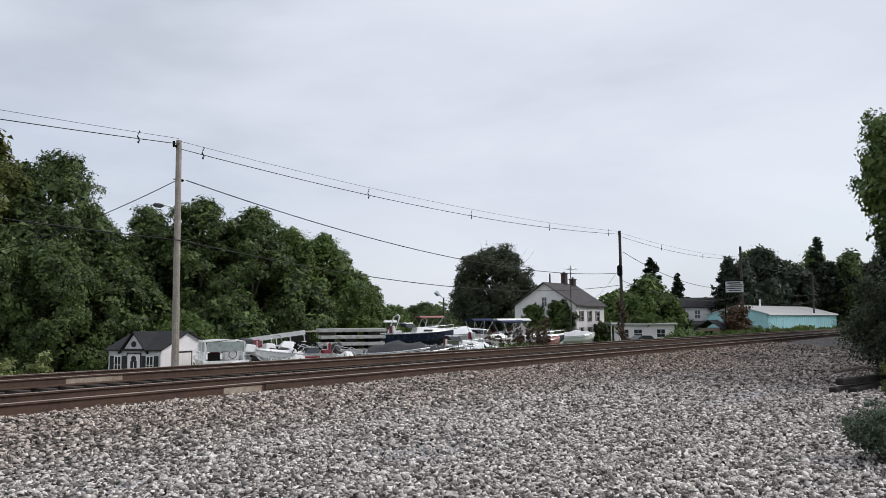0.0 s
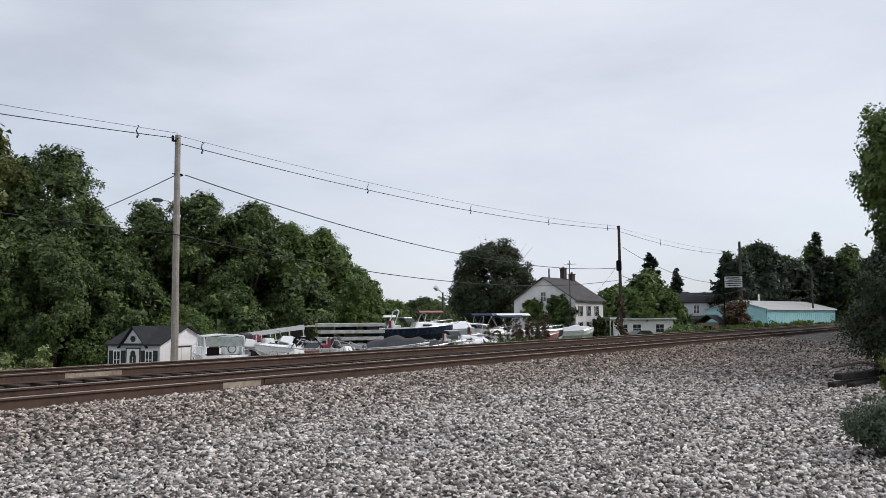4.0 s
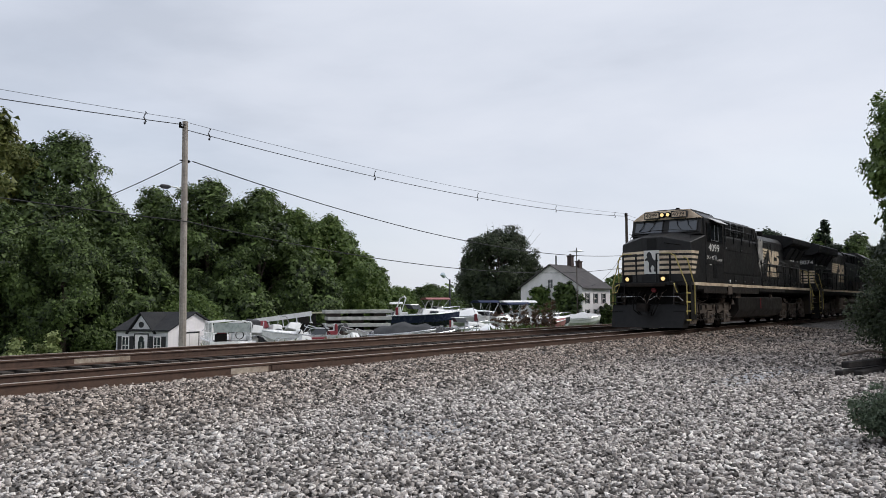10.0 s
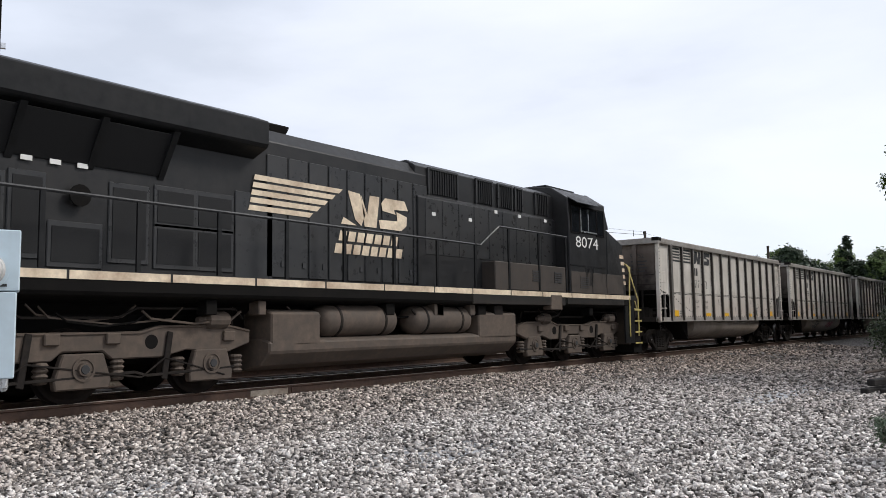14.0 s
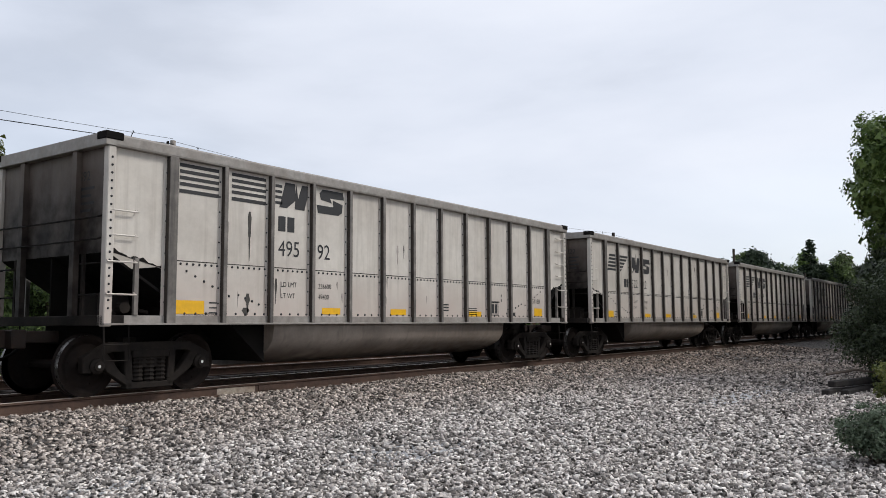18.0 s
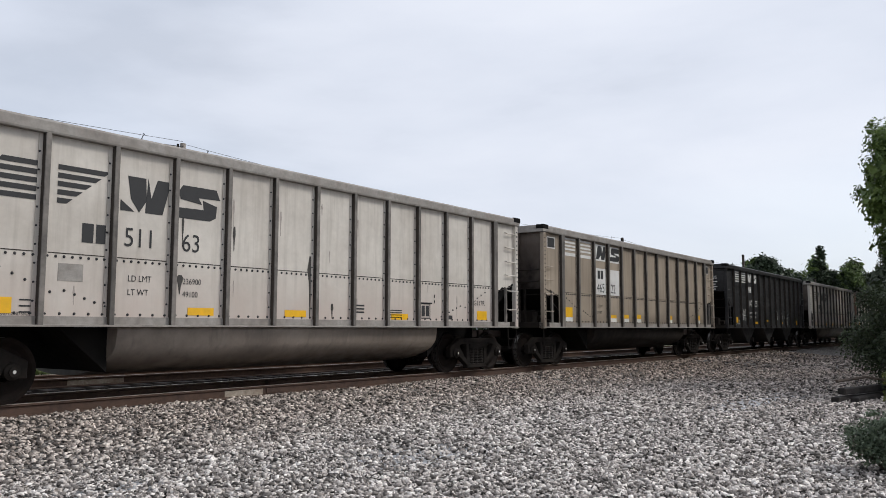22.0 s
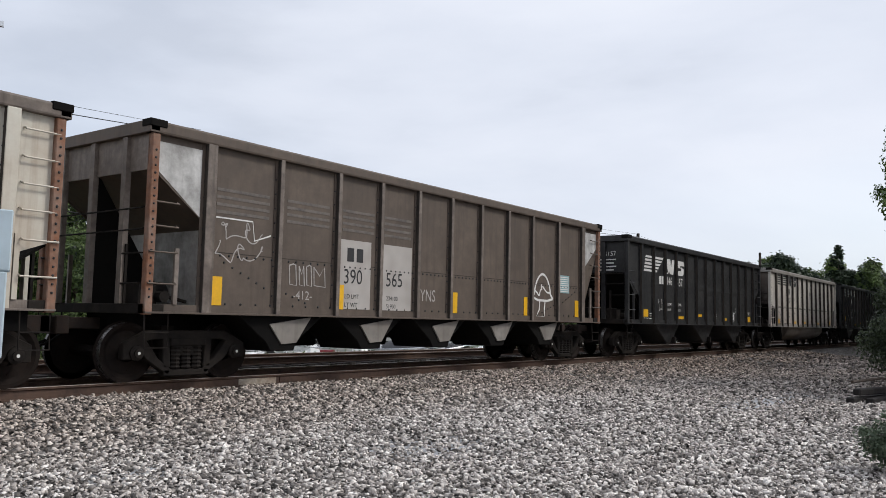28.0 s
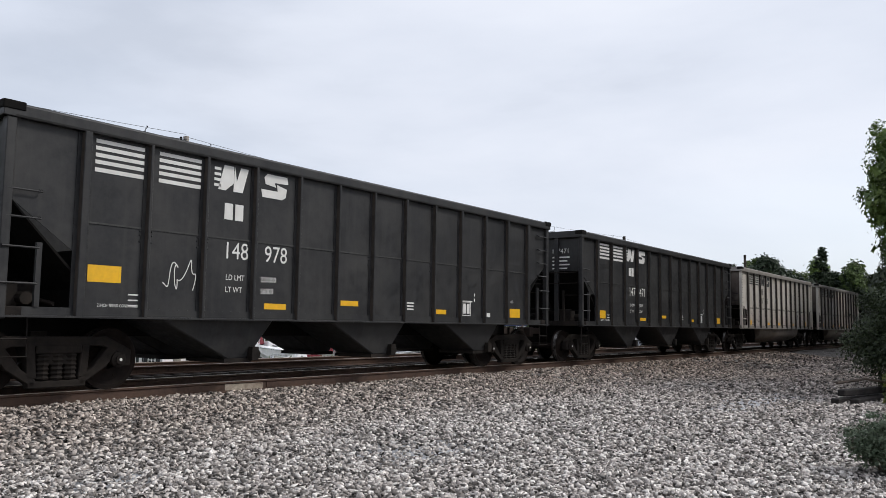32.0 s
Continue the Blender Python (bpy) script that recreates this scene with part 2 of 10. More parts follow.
    ln(src, gn.inputs["Vector"])
    gr = ramp(nt, [(0.3, (0.035, 0.05, 0.02)), (0.55, (0.07, 0.10, 0.035)), (0.75, (0.16, 0.15, 0.09))])
    ln(gn.outputs[0], gr.inputs[0])
    far = node(nt, "ShaderNodeMapRange")
    far.inputs["From Min"].default_value, far.inputs["From Max"].default_value = 18.6, 20.2
    wob = node(nt, "ShaderNodeMath", operation="MULTIPLY_ADD")
    wob.inputs[1].default_value = 2.0
    ln(gn.outputs[0], wob.inputs[0])
    ln(xyz.outputs[1], wob.inputs[2])
    ln(wob.outputs[0], far.inputs[0])
    mx = node(nt, "ShaderNodeMix", data_type="RGBA")
    ln(far.outputs[0], mx.inputs[0])
    ln(om.outputs[2], mx.inputs[6])
    ln(gr.outputs[0], mx.inputs[7])
    ln(mx.outputs[2], bsdf.inputs["Base Color"])
    bsdf.inputs["Roughness"].default_value = 0.9
    bn = node(nt, "ShaderNodeBump", Strength=0.9, Distance=0.025)
    inv = node(nt, "ShaderNodeMath", operation="SUBTRACT")
    inv.inputs[0].default_value = 1.0
    ln(v.outputs["Distance"], inv.inputs[1])
    ln(inv.outputs[0], bn.inputs["Height"])
    ln(bn.outputs[0], bsdf.inputs["Normal"])
    return m


def glass_mat(name, tint, rough=0.06):
    m = bpy.data.materials.new(name)
    m.use_nodes = True
    b = m.node_tree.nodes["Principled BSDF"]
    b.inputs["Base Color"].default_value = (*tint, 1)
    b.inputs["Roughness"].default_value = rough
    b.inputs["Specular IOR Level"].default_value = 0.8
    return m


def glow_mat(name, col, strength):
    m = bpy.data.materials.new(name)
    m.use_nodes = True
    b = m.node_tree.nodes["Principled BSDF"]
    b.inputs["Base Color"].default_value = (*col, 1)
    b.inputs["Emission Color"].default_value = (*col, 1)
    b.inputs["Emission Strength"].default_value = strength
    return m


RUST = (0.13, 0.06, 0.032)
SOOT = (0.035, 0.032, 0.03)
M_STONE = stone_mat()
M_GROUND = ground_mat()
M_RAIL = surf("rusty_rail_steel", (0.078, 0.048, 0.036), 0.75, 0.1, 14, 0.35, (0.14, 0.082, 0.054), 0.5, 2.0, bump=0.2)
M_RAILTOP = surf("worn_rail_head", (0.58, 0.50, 0.43), 0.42, 0.6, 20, 0.15, RUST, 0.4, 1.5)
M_PATCH = surf("pale_painted_patch", (0.40, 0.34, 0.27), 0.7, 0, 20, 0.25, RUST, 0.7, 4.0)
M_TIE = surf("weathered_tie_wood", (0.035, 0.028, 0.023), 0.9, 0, 12, 0.4, (0.08, 0.066, 0.054), 0.5, 3.0, bump=0.5)
M_CREO = surf("old_black_timber", (0.014, 0.0122, 0.0115), 0.85, 0, 10, 0.5, (0.07, 0.058, 0.05), 0.5, 3.0, bump=0.5)
M_GRAY = surf("weathered_grey_car_paint", (0.60, 0.56, 0.50), 0.55, 0, 5, 0.06, (0.24, 0.19, 0.15), 0.45, 0.55, streak=0.32, bump=0.08, bscale=25, low=((0.50, 0.42, 0.37), 1.1, 1.0))
M_TAN = surf("coal_stained_tan_car_paint", (0.405, 0.338, 0.262), 0.42, 0, 4, 0.14, (0.11, 0.085, 0.065), 0.6, 0.5, streak=0.45, bump=0.08, bscale=25, low=((0.12, 0.09, 0.07), 0.9, 0.7))
M_BLACK = surf("faded_black_car_paint", (0.023, 0.023, 0.024), 0.46, 0, 7, 0.3, (0.065, 0.062, 0.058), 0.55, 0.9, streak=0.4, bump=0.08, bscale=25, spec=0.25)
M_SEAM = surf("scuffed_seam_paint", (0.055, 0.054, 0.052), 0.6, 0, 8, 0.4, (0.02, 0.02, 0.02), 0.6, 2.0, spec=0.25)
M_CREAM = surf("rust_streaked_cream_car_paint", (0.60, 0.57, 0.49), 0.55, 0, 4, 0.06, (0.30, 0.17, 0.085), 0.5, 0.7, streak=0.45, bump=0.08, bscale=25)
M_BROWN = surf("grimy_brown_car_paint", (0.118, 0.090, 0.070), 0.65, 0, 5, 0.2, (0.055, 0.043, 0.036), 0.6, 0.6, streak=0.4, bump=0.1, bscale=25)
M_RIB = surf("sooty_rib_steel", (0.205, 0.185, 0.165), 0.6, 0, 6, 0.25, SOOT, 0.8, 1.2, streak=0.8, bump=0.1)
M_WEB = surf("dark_rib_web", (0.045, 0.040, 0.036), 0.8, 0, 6, 0.3, (0.09, 0.07, 0.055), 0.5, 1.2, streak=0.5, bump=0.1, spec=0.15)
M_TRUCK = surf("grimy_cast_steel", (0.0155, 0.0135, 0.0125), 0.75, 0.0, 9, 0.35, (0.045, 0.036, 0.029), 0.6, 2.0, bump=0.25, spec=0.08)
M_LTRUCK = surf("dust_brown_cast_steel", (0.098, 0.074, 0.057), 0.8, 0.05, 8, 0.25, (0.05, 0.042, 0.037), 0.7, 1.6, bump=0.2)
M_WHEEL = surf("wheel_steel", (0.014, 0.0115, 0.0105), 0.7, 0.0, 10, 0.3, (0.030, 0.019, 0.014), 0.5, 3.0, spec=0.06)
M_TREAD = surf("worn_tread_steel", (0.13, 0.122, 0.115), 0.3, 0.7, 20, 0.1)
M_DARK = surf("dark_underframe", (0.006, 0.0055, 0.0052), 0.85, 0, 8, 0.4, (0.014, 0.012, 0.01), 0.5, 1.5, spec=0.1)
M_LOCO = surf("faded_black_engine_paint", (0.018, 0.0182, 0.0188), 0.42, 0, 6, 0.2, (0.042, 0.038, 0.035), 0.45, 0.8, streak=0.3, bump=0.02, low=((0.06, 0.047, 0.036), 1.1, 0.7), spec=0.2)
M_LOCO2 = surf("black_engine_roof_paint", (0.0105, 0.0108, 0.0114), 0.45, 0, 6, 0.3, (0.03, 0.028, 0.026), 0.45, 0.9, bump=0.05, spec=0.15)
M_EDOOR = surf("polished_black_door_paint", (0.026, 0.0262, 0.027), 0.34, 0, 6, 0.2, (0.05, 0.046, 0.042), 0.45, 1.1, streak=0.3, bump=0.02, spec=0.3)
M_GRILLE = surf("black_grille_mesh", (0.004, 0.004, 0.0045), 0.7, 0, 80, 0.5, bump=0.4, bscale=120)
M_GOLD = surf("pale_gold_paint", (0.72, 0.60, 0.44), 0.55, 0, 9, 0.12, (0.22, 0.12, 0.07), 0.75, 1.6, bump=0.03)
M_WHITE = surf("chalky_white_marking", (0.72, 0.71, 0.68), 0.6, 0, 12, 0.08, (0.3, 0.27, 0.23), 0.35, 3.0, bump=0.02)
M_INK = surf("black_marking", (0.03, 0.03, 0.031), 0.6, 0, 12, 0.2, bump=0.02)
M_YEL = surf("reflective_yellow_tape", (0.80, 0.44, 0.015), 0.45, 0, 10, 0.06, (0.35, 0.2, 0.04), 0.3, 4.0, bump=0.02)
M_YRAIL = surf("safety_yellow_paint", (0.52, 0.42, 0.14), 0.5, 0, 12, 0.12, SOOT, 0.5, 3.0)
M_LGLASS = surf("dark_cab_window_glass", (0.008, 0.009, 0.011), 0.12, 0, 5, 0.1, bump=0, spec=0.12)
M_LAMP = glow_mat("lit_headlight", (1.0, 0.72, 0.30), 0.75)
M_LENS = glass_mat("unlit_lamp_lens", (0.45, 0.43, 0.4), 0.2)
M_RED = surf("red_air_hose_paint", (0.2, 0.025, 0.03), 0.5, 0, 12, 0.2)
M_COUPLER = surf("rusty_coupler", (0.04, 0.026, 0.02), 0.8, 0.2, 10, 0.3, SOOT, 0.5, 3.0)
M_RUSTY = surf("rust_red_steel", (0.20, 0.09, 0.05), 0.8, 0, 10, 0.3, (0.35, 0.3, 0.26), 0.5, 2.0)
M_BARK = surf("tree_bark", (0.09, 0.07, 0.055), 0.9, 0, 6, 0.4, bump=0.6, bscale=15)
M_LEAF_A = leaf_mat("dark_green_leaves", (0.006, 0.014, 0.005), (0.138, 0.198, 0.058))
M_LEAF_B = leaf_mat("mid_green_leaves", (0.04, 0.075, 0.016), (0.15, 0.21, 0.055))
M_LEAF_C = leaf_mat("yellow_green_leaves", (0.055, 0.075, 0.018), (0.19, 0.20, 0.055))
M_LEAF_D = leaf_mat("dusty_green_leaves", (0.045, 0.065, 0.04), (0.17, 0.22, 0.14))
M_LEAF_E = leaf_mat("brown_dry_leaves", (0.06, 0.035, 0.02), (0.14, 0.085, 0.05))
M_LEAF_F = leaf_mat("dull_dark_green_leaves", (0.010, 0.018, 0.008), (0.066, 0.086, 0.039))
M_LEAF_G = leaf_mat("pale_weed_leaves", (0.12, 0.16, 0.05), (0.34, 0.38, 0.16))
M_NEEDLE = leaf_mat("dark_conifer_needles", (0.014, 0.025, 0.015), (0.058, 0.082, 0.045))
M_POLE = surf("weathered_utility_pole_wood", (0.40, 0.355, 0.315), 0.85, 0, 10, 0.2, (0.13, 0.10, 0.08), 0.6, 1.0, streak=0.5, bump=0.4)
M_POLED = surf("dark_tarred_pole_wood", (0.065, 0.05, 0.042), 0.85, 0, 10, 0.3, bump=0.4)
M_CABLE = surf("black_cable", (0.018, 0.018, 0.02), 0.6, 0, 10, 0.2, bump=0)
M_SIDING = surf("white_lap_siding_paint", (0.84, 0.80, 0.81), 0.55, 0, 6, 0.05, (0.45, 0.45, 0.43), 0.4, 0.8, bump=0.05)
M_SIDEGREY = surf("grey_lap_siding", (0.62, 0.62, 0.63), 0.6, 0, 6, 0.08, (0.2, 0.2, 0.2), 0.3, 0.8)
M_SHINGLE = surf("dark_asphalt_shingles", (0.032, 0.033, 0.036), 0.9, 0, 30, 0.35, (0.06, 0.058, 0.056), 0.5, 1.5, bump=0.5, bscale=40, spec=0.12)
M_SHINGLE2 = surf("weathered_grey_shingles", (0.062, 0.057, 0.059), 0.9, 0, 20, 0.3, (0.13, 0.12, 0.115), 0.5, 0.7, bump=0.5, bscale=30)
M_BRICK = surf("old_chimney_brick", (0.06, 0.042, 0.038), 0.9, 0, 14, 0.35, bump=0.4)
M_AQUA = surf("pale_aqua_metal_panel", (0.40, 0.69, 0.74), 0.45, 0, 4, 0.05, (0.25, 0.4, 0.42), 0.35, 0.4, streak=0.25, bump=0.02)
M_ROOFTIN = surf("pale_metal_roofing", (0.55, 0.56, 0.56), 0.4, 0.2, 5, 0.08, (0.3, 0.24, 0.2), 0.4, 0.5, streak=0.2, bump=0.02)
M_HULL = surf("white_gelcoat", (0.88, 0.88, 0.87), 0.28, 0, 3, 0.03, (0.50, 0.48, 0.44), 0.3, 0.8, streak=0.25, bump=0.0)
M_NAVY = surf("navy_gelcoat", (0.022, 0.03, 0.06), 0.25, 0, 3, 0.1, bump=0.0)
M_TARP = surf("dark_canvas_cover", (0.045, 0.047, 0.052), 0.85, 0, 5, 0.25, (0.11, 0.11, 0.11), 0.5, 1.0, bump=0.3, bscale=12)
M_TARPW = surf("white_shrink_wrap", (0.78, 0.79, 0.80), 0.4, 0, 2, 0.06, bump=0.25, bscale=6)
M_CRIMSON = surf("faded_crimson_upholstery", (0.22, 0.035, 0.045), 0.6, 0, 5, 0.15)
M_CANVASB = surf("navy_canvas_top", (0.02, 0.03, 0.075), 0.8, 0, 8, 0.2)
M_CANVASR = surf("dull_red_canvas_top", (0.35, 0.16, 0.15), 0.8, 0, 8, 0.15)
M_ALU = surf("brushed_aluminium_tube", (0.62, 0.63, 0.64), 0.3, 0.9, 20, 0.08, bump=0)
M_DOCK = surf("weathered_dock_boards", (0.52, 0.52, 0.49), 0.8, 0, 6, 0.2, (0.16, 0.16, 0.14), 0.5, 1.2, bump=0.3)
M_CURTAIN = surf("cloudy_clear_vinyl", (0.30, 0.34, 0.33), 0.3, 0, 5, 0.2, (0.5, 0.5, 0.48), 0.4, 2.0)
M_PLANK = surf("pale_yellow_plank", (0.62, 0.60, 0.42), 0.7, 0, 8, 0.12)
M_GLASS = glass_mat("dark_window_glass", (0.035, 0.04, 0.045))
M_TRIMW = surf("white_trim_paint", (0.82, 0.78, 0.77), 0.5, 0, 8, 0.04)
M_BLACKP = surf("black_shutter_paint", (0.02, 0.02, 0.022), 0.5, 0, 8, 0.2)
M_METER = surf("pale_grey_electric_box_paint", (0.50, 0.60, 0.655), 0.45, 0.1, 6, 0.06, (0.35, 0.36, 0.36), 0.4, 2.0, streak=0.2, bump=0.02)
M_PVC = surf("grey_conduit", (0.55, 0.56, 0.58), 0.45, 0, 6, 0.06, (0.3, 0.3, 0.3), 0.3, 2.0)
M_SIGN = surf("faded_sign_face", (0.62, 0.63, 0.64), 0.5, 0, 4, 0.1, (0.3, 0.3, 0.32), 0.5, 1.5)
M_TEAL = surf("teal_stencil_placard", (0.22, 0.38, 0.40), 0.6, 0, 8, 0.1, (0.5, 0.5, 0.5), 0.4, 5)


# ---- shape helpers ----
class Shape:
    """Collects simple solids and turns them into one mesh."""

    def __init__(self):
        self.v, self.f = [], []

    def add(self, verts, faces):
        k = len(self.v)
        self.v += [tuple(p) for p in verts]
        self.f += [tuple(i + k for i in f) for f in faces]
        return self

    def box(self, x0, x1, y0, y1, z0, z1):
        return self.add([(x0, y0, z0), (x1, y0, z0), (x1, y1, z0), (x0, y1, z0), (x0, y0, z1), (x1, y0, z1), (x1, y1, z1), (x0, y1, z1)],
                        [(0, 3, 2, 1), (4, 5, 6, 7), (0, 1, 5, 4), (1, 2, 6, 5), (2, 3, 7, 6), (3, 0, 4, 7)])

    def prism(self, pts, y0, y1):
        """A polygon in x and z, swept from y0 to y1."""
        n = len(pts)
        vs = [(x, y0, z) for x, z in pts] + [(x, y1, z) for x, z in pts]
        fs = [tuple(range(n)), tuple(range(2 * n - 1, n - 1, -1))]
        fs += [(i, i + n, (i + 1) % n + n, (i + 1) % n) for i in range(n)]
        return self.add(vs, fs)

    def prism_x(self, pts, x0, x1):
        """A polygon in y and z, swept from x0 to x1."""
        n = len(pts)
        vs = [(x0, y, z) for y, z in pts] + [(x1, y, z) for y, z in pts]
        fs = [tuple(range(n - 1, -1, -1)), tuple(range(n, 2 * n))]
        fs += [(i, (i + 1) % n, (i + 1) % n + n, i + n) for i in range(n)]
        return self.add(vs, fs)

    def tube(self, path, r, n=6, r1=None):
        """A round bar along a path, tapering to r1."""
        path = [Vector(p) for p in path]
        k0 = len(path)
        vs, fs = [], []
        for i, p in enumerate(path):
            d = (path[min(i + 1, k0 - 1)] - path[max(i - 1, 0)]).normalized()
            a = d.cross(Vector((0, 0, 1)) if abs(d.z) < 0.9 else Vector((1, 0, 0))).normalized()
            b = d.cross(a)
            rr = r if r1 is None else r + (r1 - r) * i / max(1, k0 - 1)
            for j in range(n):
                t = 2 * math.pi * j / n
                vs.append(p + rr * (math.cos(t) * a + math.sin(t) * b))
        for i in range(k0 - 1):
            for j in range(n):
                fs.append((i * n + j, i * n + (j + 1) % n, (i + 1) * n + (j + 1) % n, (i + 1) * n + j))
        fs.append(tuple(range(n - 1, -1, -1)))
        fs.append(tuple((k0 - 1) * n + j for j in range(n)))
        return self.add(vs, fs)

    def lathe(self, profile, n, axis="y", at=(0, 0, 0)):
        """A turned solid: profile of (along, radius)."""
        vs, fs = [], []
        for a, r in profile:
            for j in range(n):
                t = 2 * math.pi * j / n
                c, s = r * math.cos(t), r * math.sin(t)
                p = {"x": (a, c, s), "y": (c, a, s), "z": (c, s, a)}[axis]
                vs.append((p[0] + at[0], p[1] + at[1], p[2] + at[2]))
        m = len(profile)
        for i in range(m - 1):
            for j in range(n):
                fs.append((i * n + j, i * n + (j + 1) % n, (i + 1) * n + (j + 1) % n, (i + 1) * n + j))
        fs.append(tuple(range(n)))
        fs.append(tuple((m - 1) * n + j for j in range(n - 1, -1, -1)))
        return self.add(vs, fs)

    def mesh(self, name, mat, bevel=0.0, smooth=False):
        me = bpy.data.meshes.new(name)
        me.from_pydata(self.v, [], self.f)
        bm = bmesh.new()
        bm.from_mesh(me)
        bmesh.ops.recalc_face_normals(bm, faces=bm.faces)
        if bevel:
            es = [e for e in bm.edges if len(e.link_faces) == 2 and e.calc_face_angle(0) > 0.6]
            bmesh.ops.bevel(bm, geom=es, offset=bevel, segments=1, affect="EDGES", clamp_overlap=True)
        bm.to_mesh(me)
        bm.free()
        if smooth:
            for p in me.polygons:
                p.use_smooth = True
        me.materials.append(mat)
        return me


def part(name, shape, mat, parent, label="", bevel=0.0, smooth=False, at=None):
    """One mesh object under a thing or a part. shape: a Shape, or a mesh that is shared."""
    me = shape if isinstance(shape, bpy.types.Mesh) else shape.mesh(name, mat, bevel, smooth)
    ob = new(name, me)
    ob.parent = parent
    if at is not None:
        ob.matrix_basis = at
    if label:
        ob["label"] = label
    return ob


def thing(name, m, label, category, group="", kind=""):
    ob = new(name)
    ob.empty_display_size = 0.2
    ob.matrix_basis = m
    return tagged(ob, label, category, group, kind)


def solid(name, shape, mat, label, category, group="", kind="", bevel=0.0, smooth=False, m=None):
    me = shape if isinstance(shape, bpy.types.Mesh) else shape.mesh(name, mat, bevel, smooth)
    ob = new(name, me)
    if m is not None:
        ob.matrix_basis = m
    return tagged(ob, label, category, group, kind)


def raw_mesh(name, verts, faces, mat, smooth=False):
    """A big mesh from arrays; all faces have as many corners as the array is wide."""
    me = bpy.data.meshes.new(name)
    nv, nf, w = len(verts), len(faces), faces.shape[1]
    me.vertices.add(nv)
    me.vertices.foreach_set("co", np.ascontiguousarray(verts, dtype=np.float32).ravel())
    me.loops.add(nf * w)
    me.loops.foreach_set("vertex_index", np.ascontiguousarray(faces, dtype=np.int32).ravel())
    me.polygons.add(nf)
    me.polygons.foreach_set("loop_start", np.arange(0, nf * w, w, dtype=np.int32))
    me.update(calc_edges=True)
    me.validate()
    me.materials.append(mat)
    return me

# ---- ground and track ----
NEAR_Y, GAUGE, TRACK2 = 11.40, 1.505, 4.91
TRACK_Y = NEAR_Y + GAUGE / 2
BED, LOT, YARD = -0.19, -0.45, -2.2


def ground_z(x, y):
    """Height of the ground: a gravel lot, the track bed, and a lower boat yard behind."""
    pts = [(-1e4, LOT), (8.3, LOT), (10.2, -0.26), (10.9, BED), (11.3, BED), (11.6, -0.27), (18.8, -0.27), (20.5, -0.7), (25.0, YARD), (1e4, YARD)]
    for (a, za), (b, zb) in zip(pts, pts[1:]):
        if y <= b:
            k = (y - a) / (b - a)
            return za + (zb - za) * k
    return YARD


def build_ground():
    xs = [-2500, -600, -200, -60, -20, -8] + [x * 0.8 - 4 for x in range(0, 70)] + [60, 80, 110, 150, 200, 300, 600, 1200, 2500]
    ys = [-2500, -600, -150, -40, -10] + [y * 0.4 - 2 for y in range(0, 72)] + [30, 40, 60, 90, 150, 300, 800, 2500]
    vs = []
    for y in ys:
        for x in xs:
            n = noise.noise((x * 0.35, y * 0.35, 0)) * 0.035 + noise.noise((x * 1.3, y * 1.3, 4)) * 0.012
            vs.append((x, y, ground_z(x, y) + (n if y < 10.6 else 0.3 * n)))
    w = len(xs)
    fs = np.array([(j * w + i, j * w + i + 1, (j + 1) * w + i + 1, (j + 1) * w + i) for j in range(len(ys) - 1) for i in range(w - 1)])
    tagged(new("ground", raw_mesh("ground", np.array(vs), fs, M_GROUND)), "grey crushed stone lot giving way to weedy soil", "ground", kind="structure")


build_ground()


def stones(n_per, r0, r1, size, rng):
    area = 0.5 * math.radians(66) * (r1 * r1 - r0 * r0)
    n = int(area * n_per)
    r = np.sqrt(rng.uniform(r0 * r0, r1 * r1, n))
    a = np.radians(rng.uniform(20, 86, n))
    x, y = r * np.sin(a), r * np.cos(a)
    keep = (y < 11.28) & (y > -0.5)
    return np.c_[x, y][keep], rng.uniform(0.55, 1.6, keep.sum()) * size


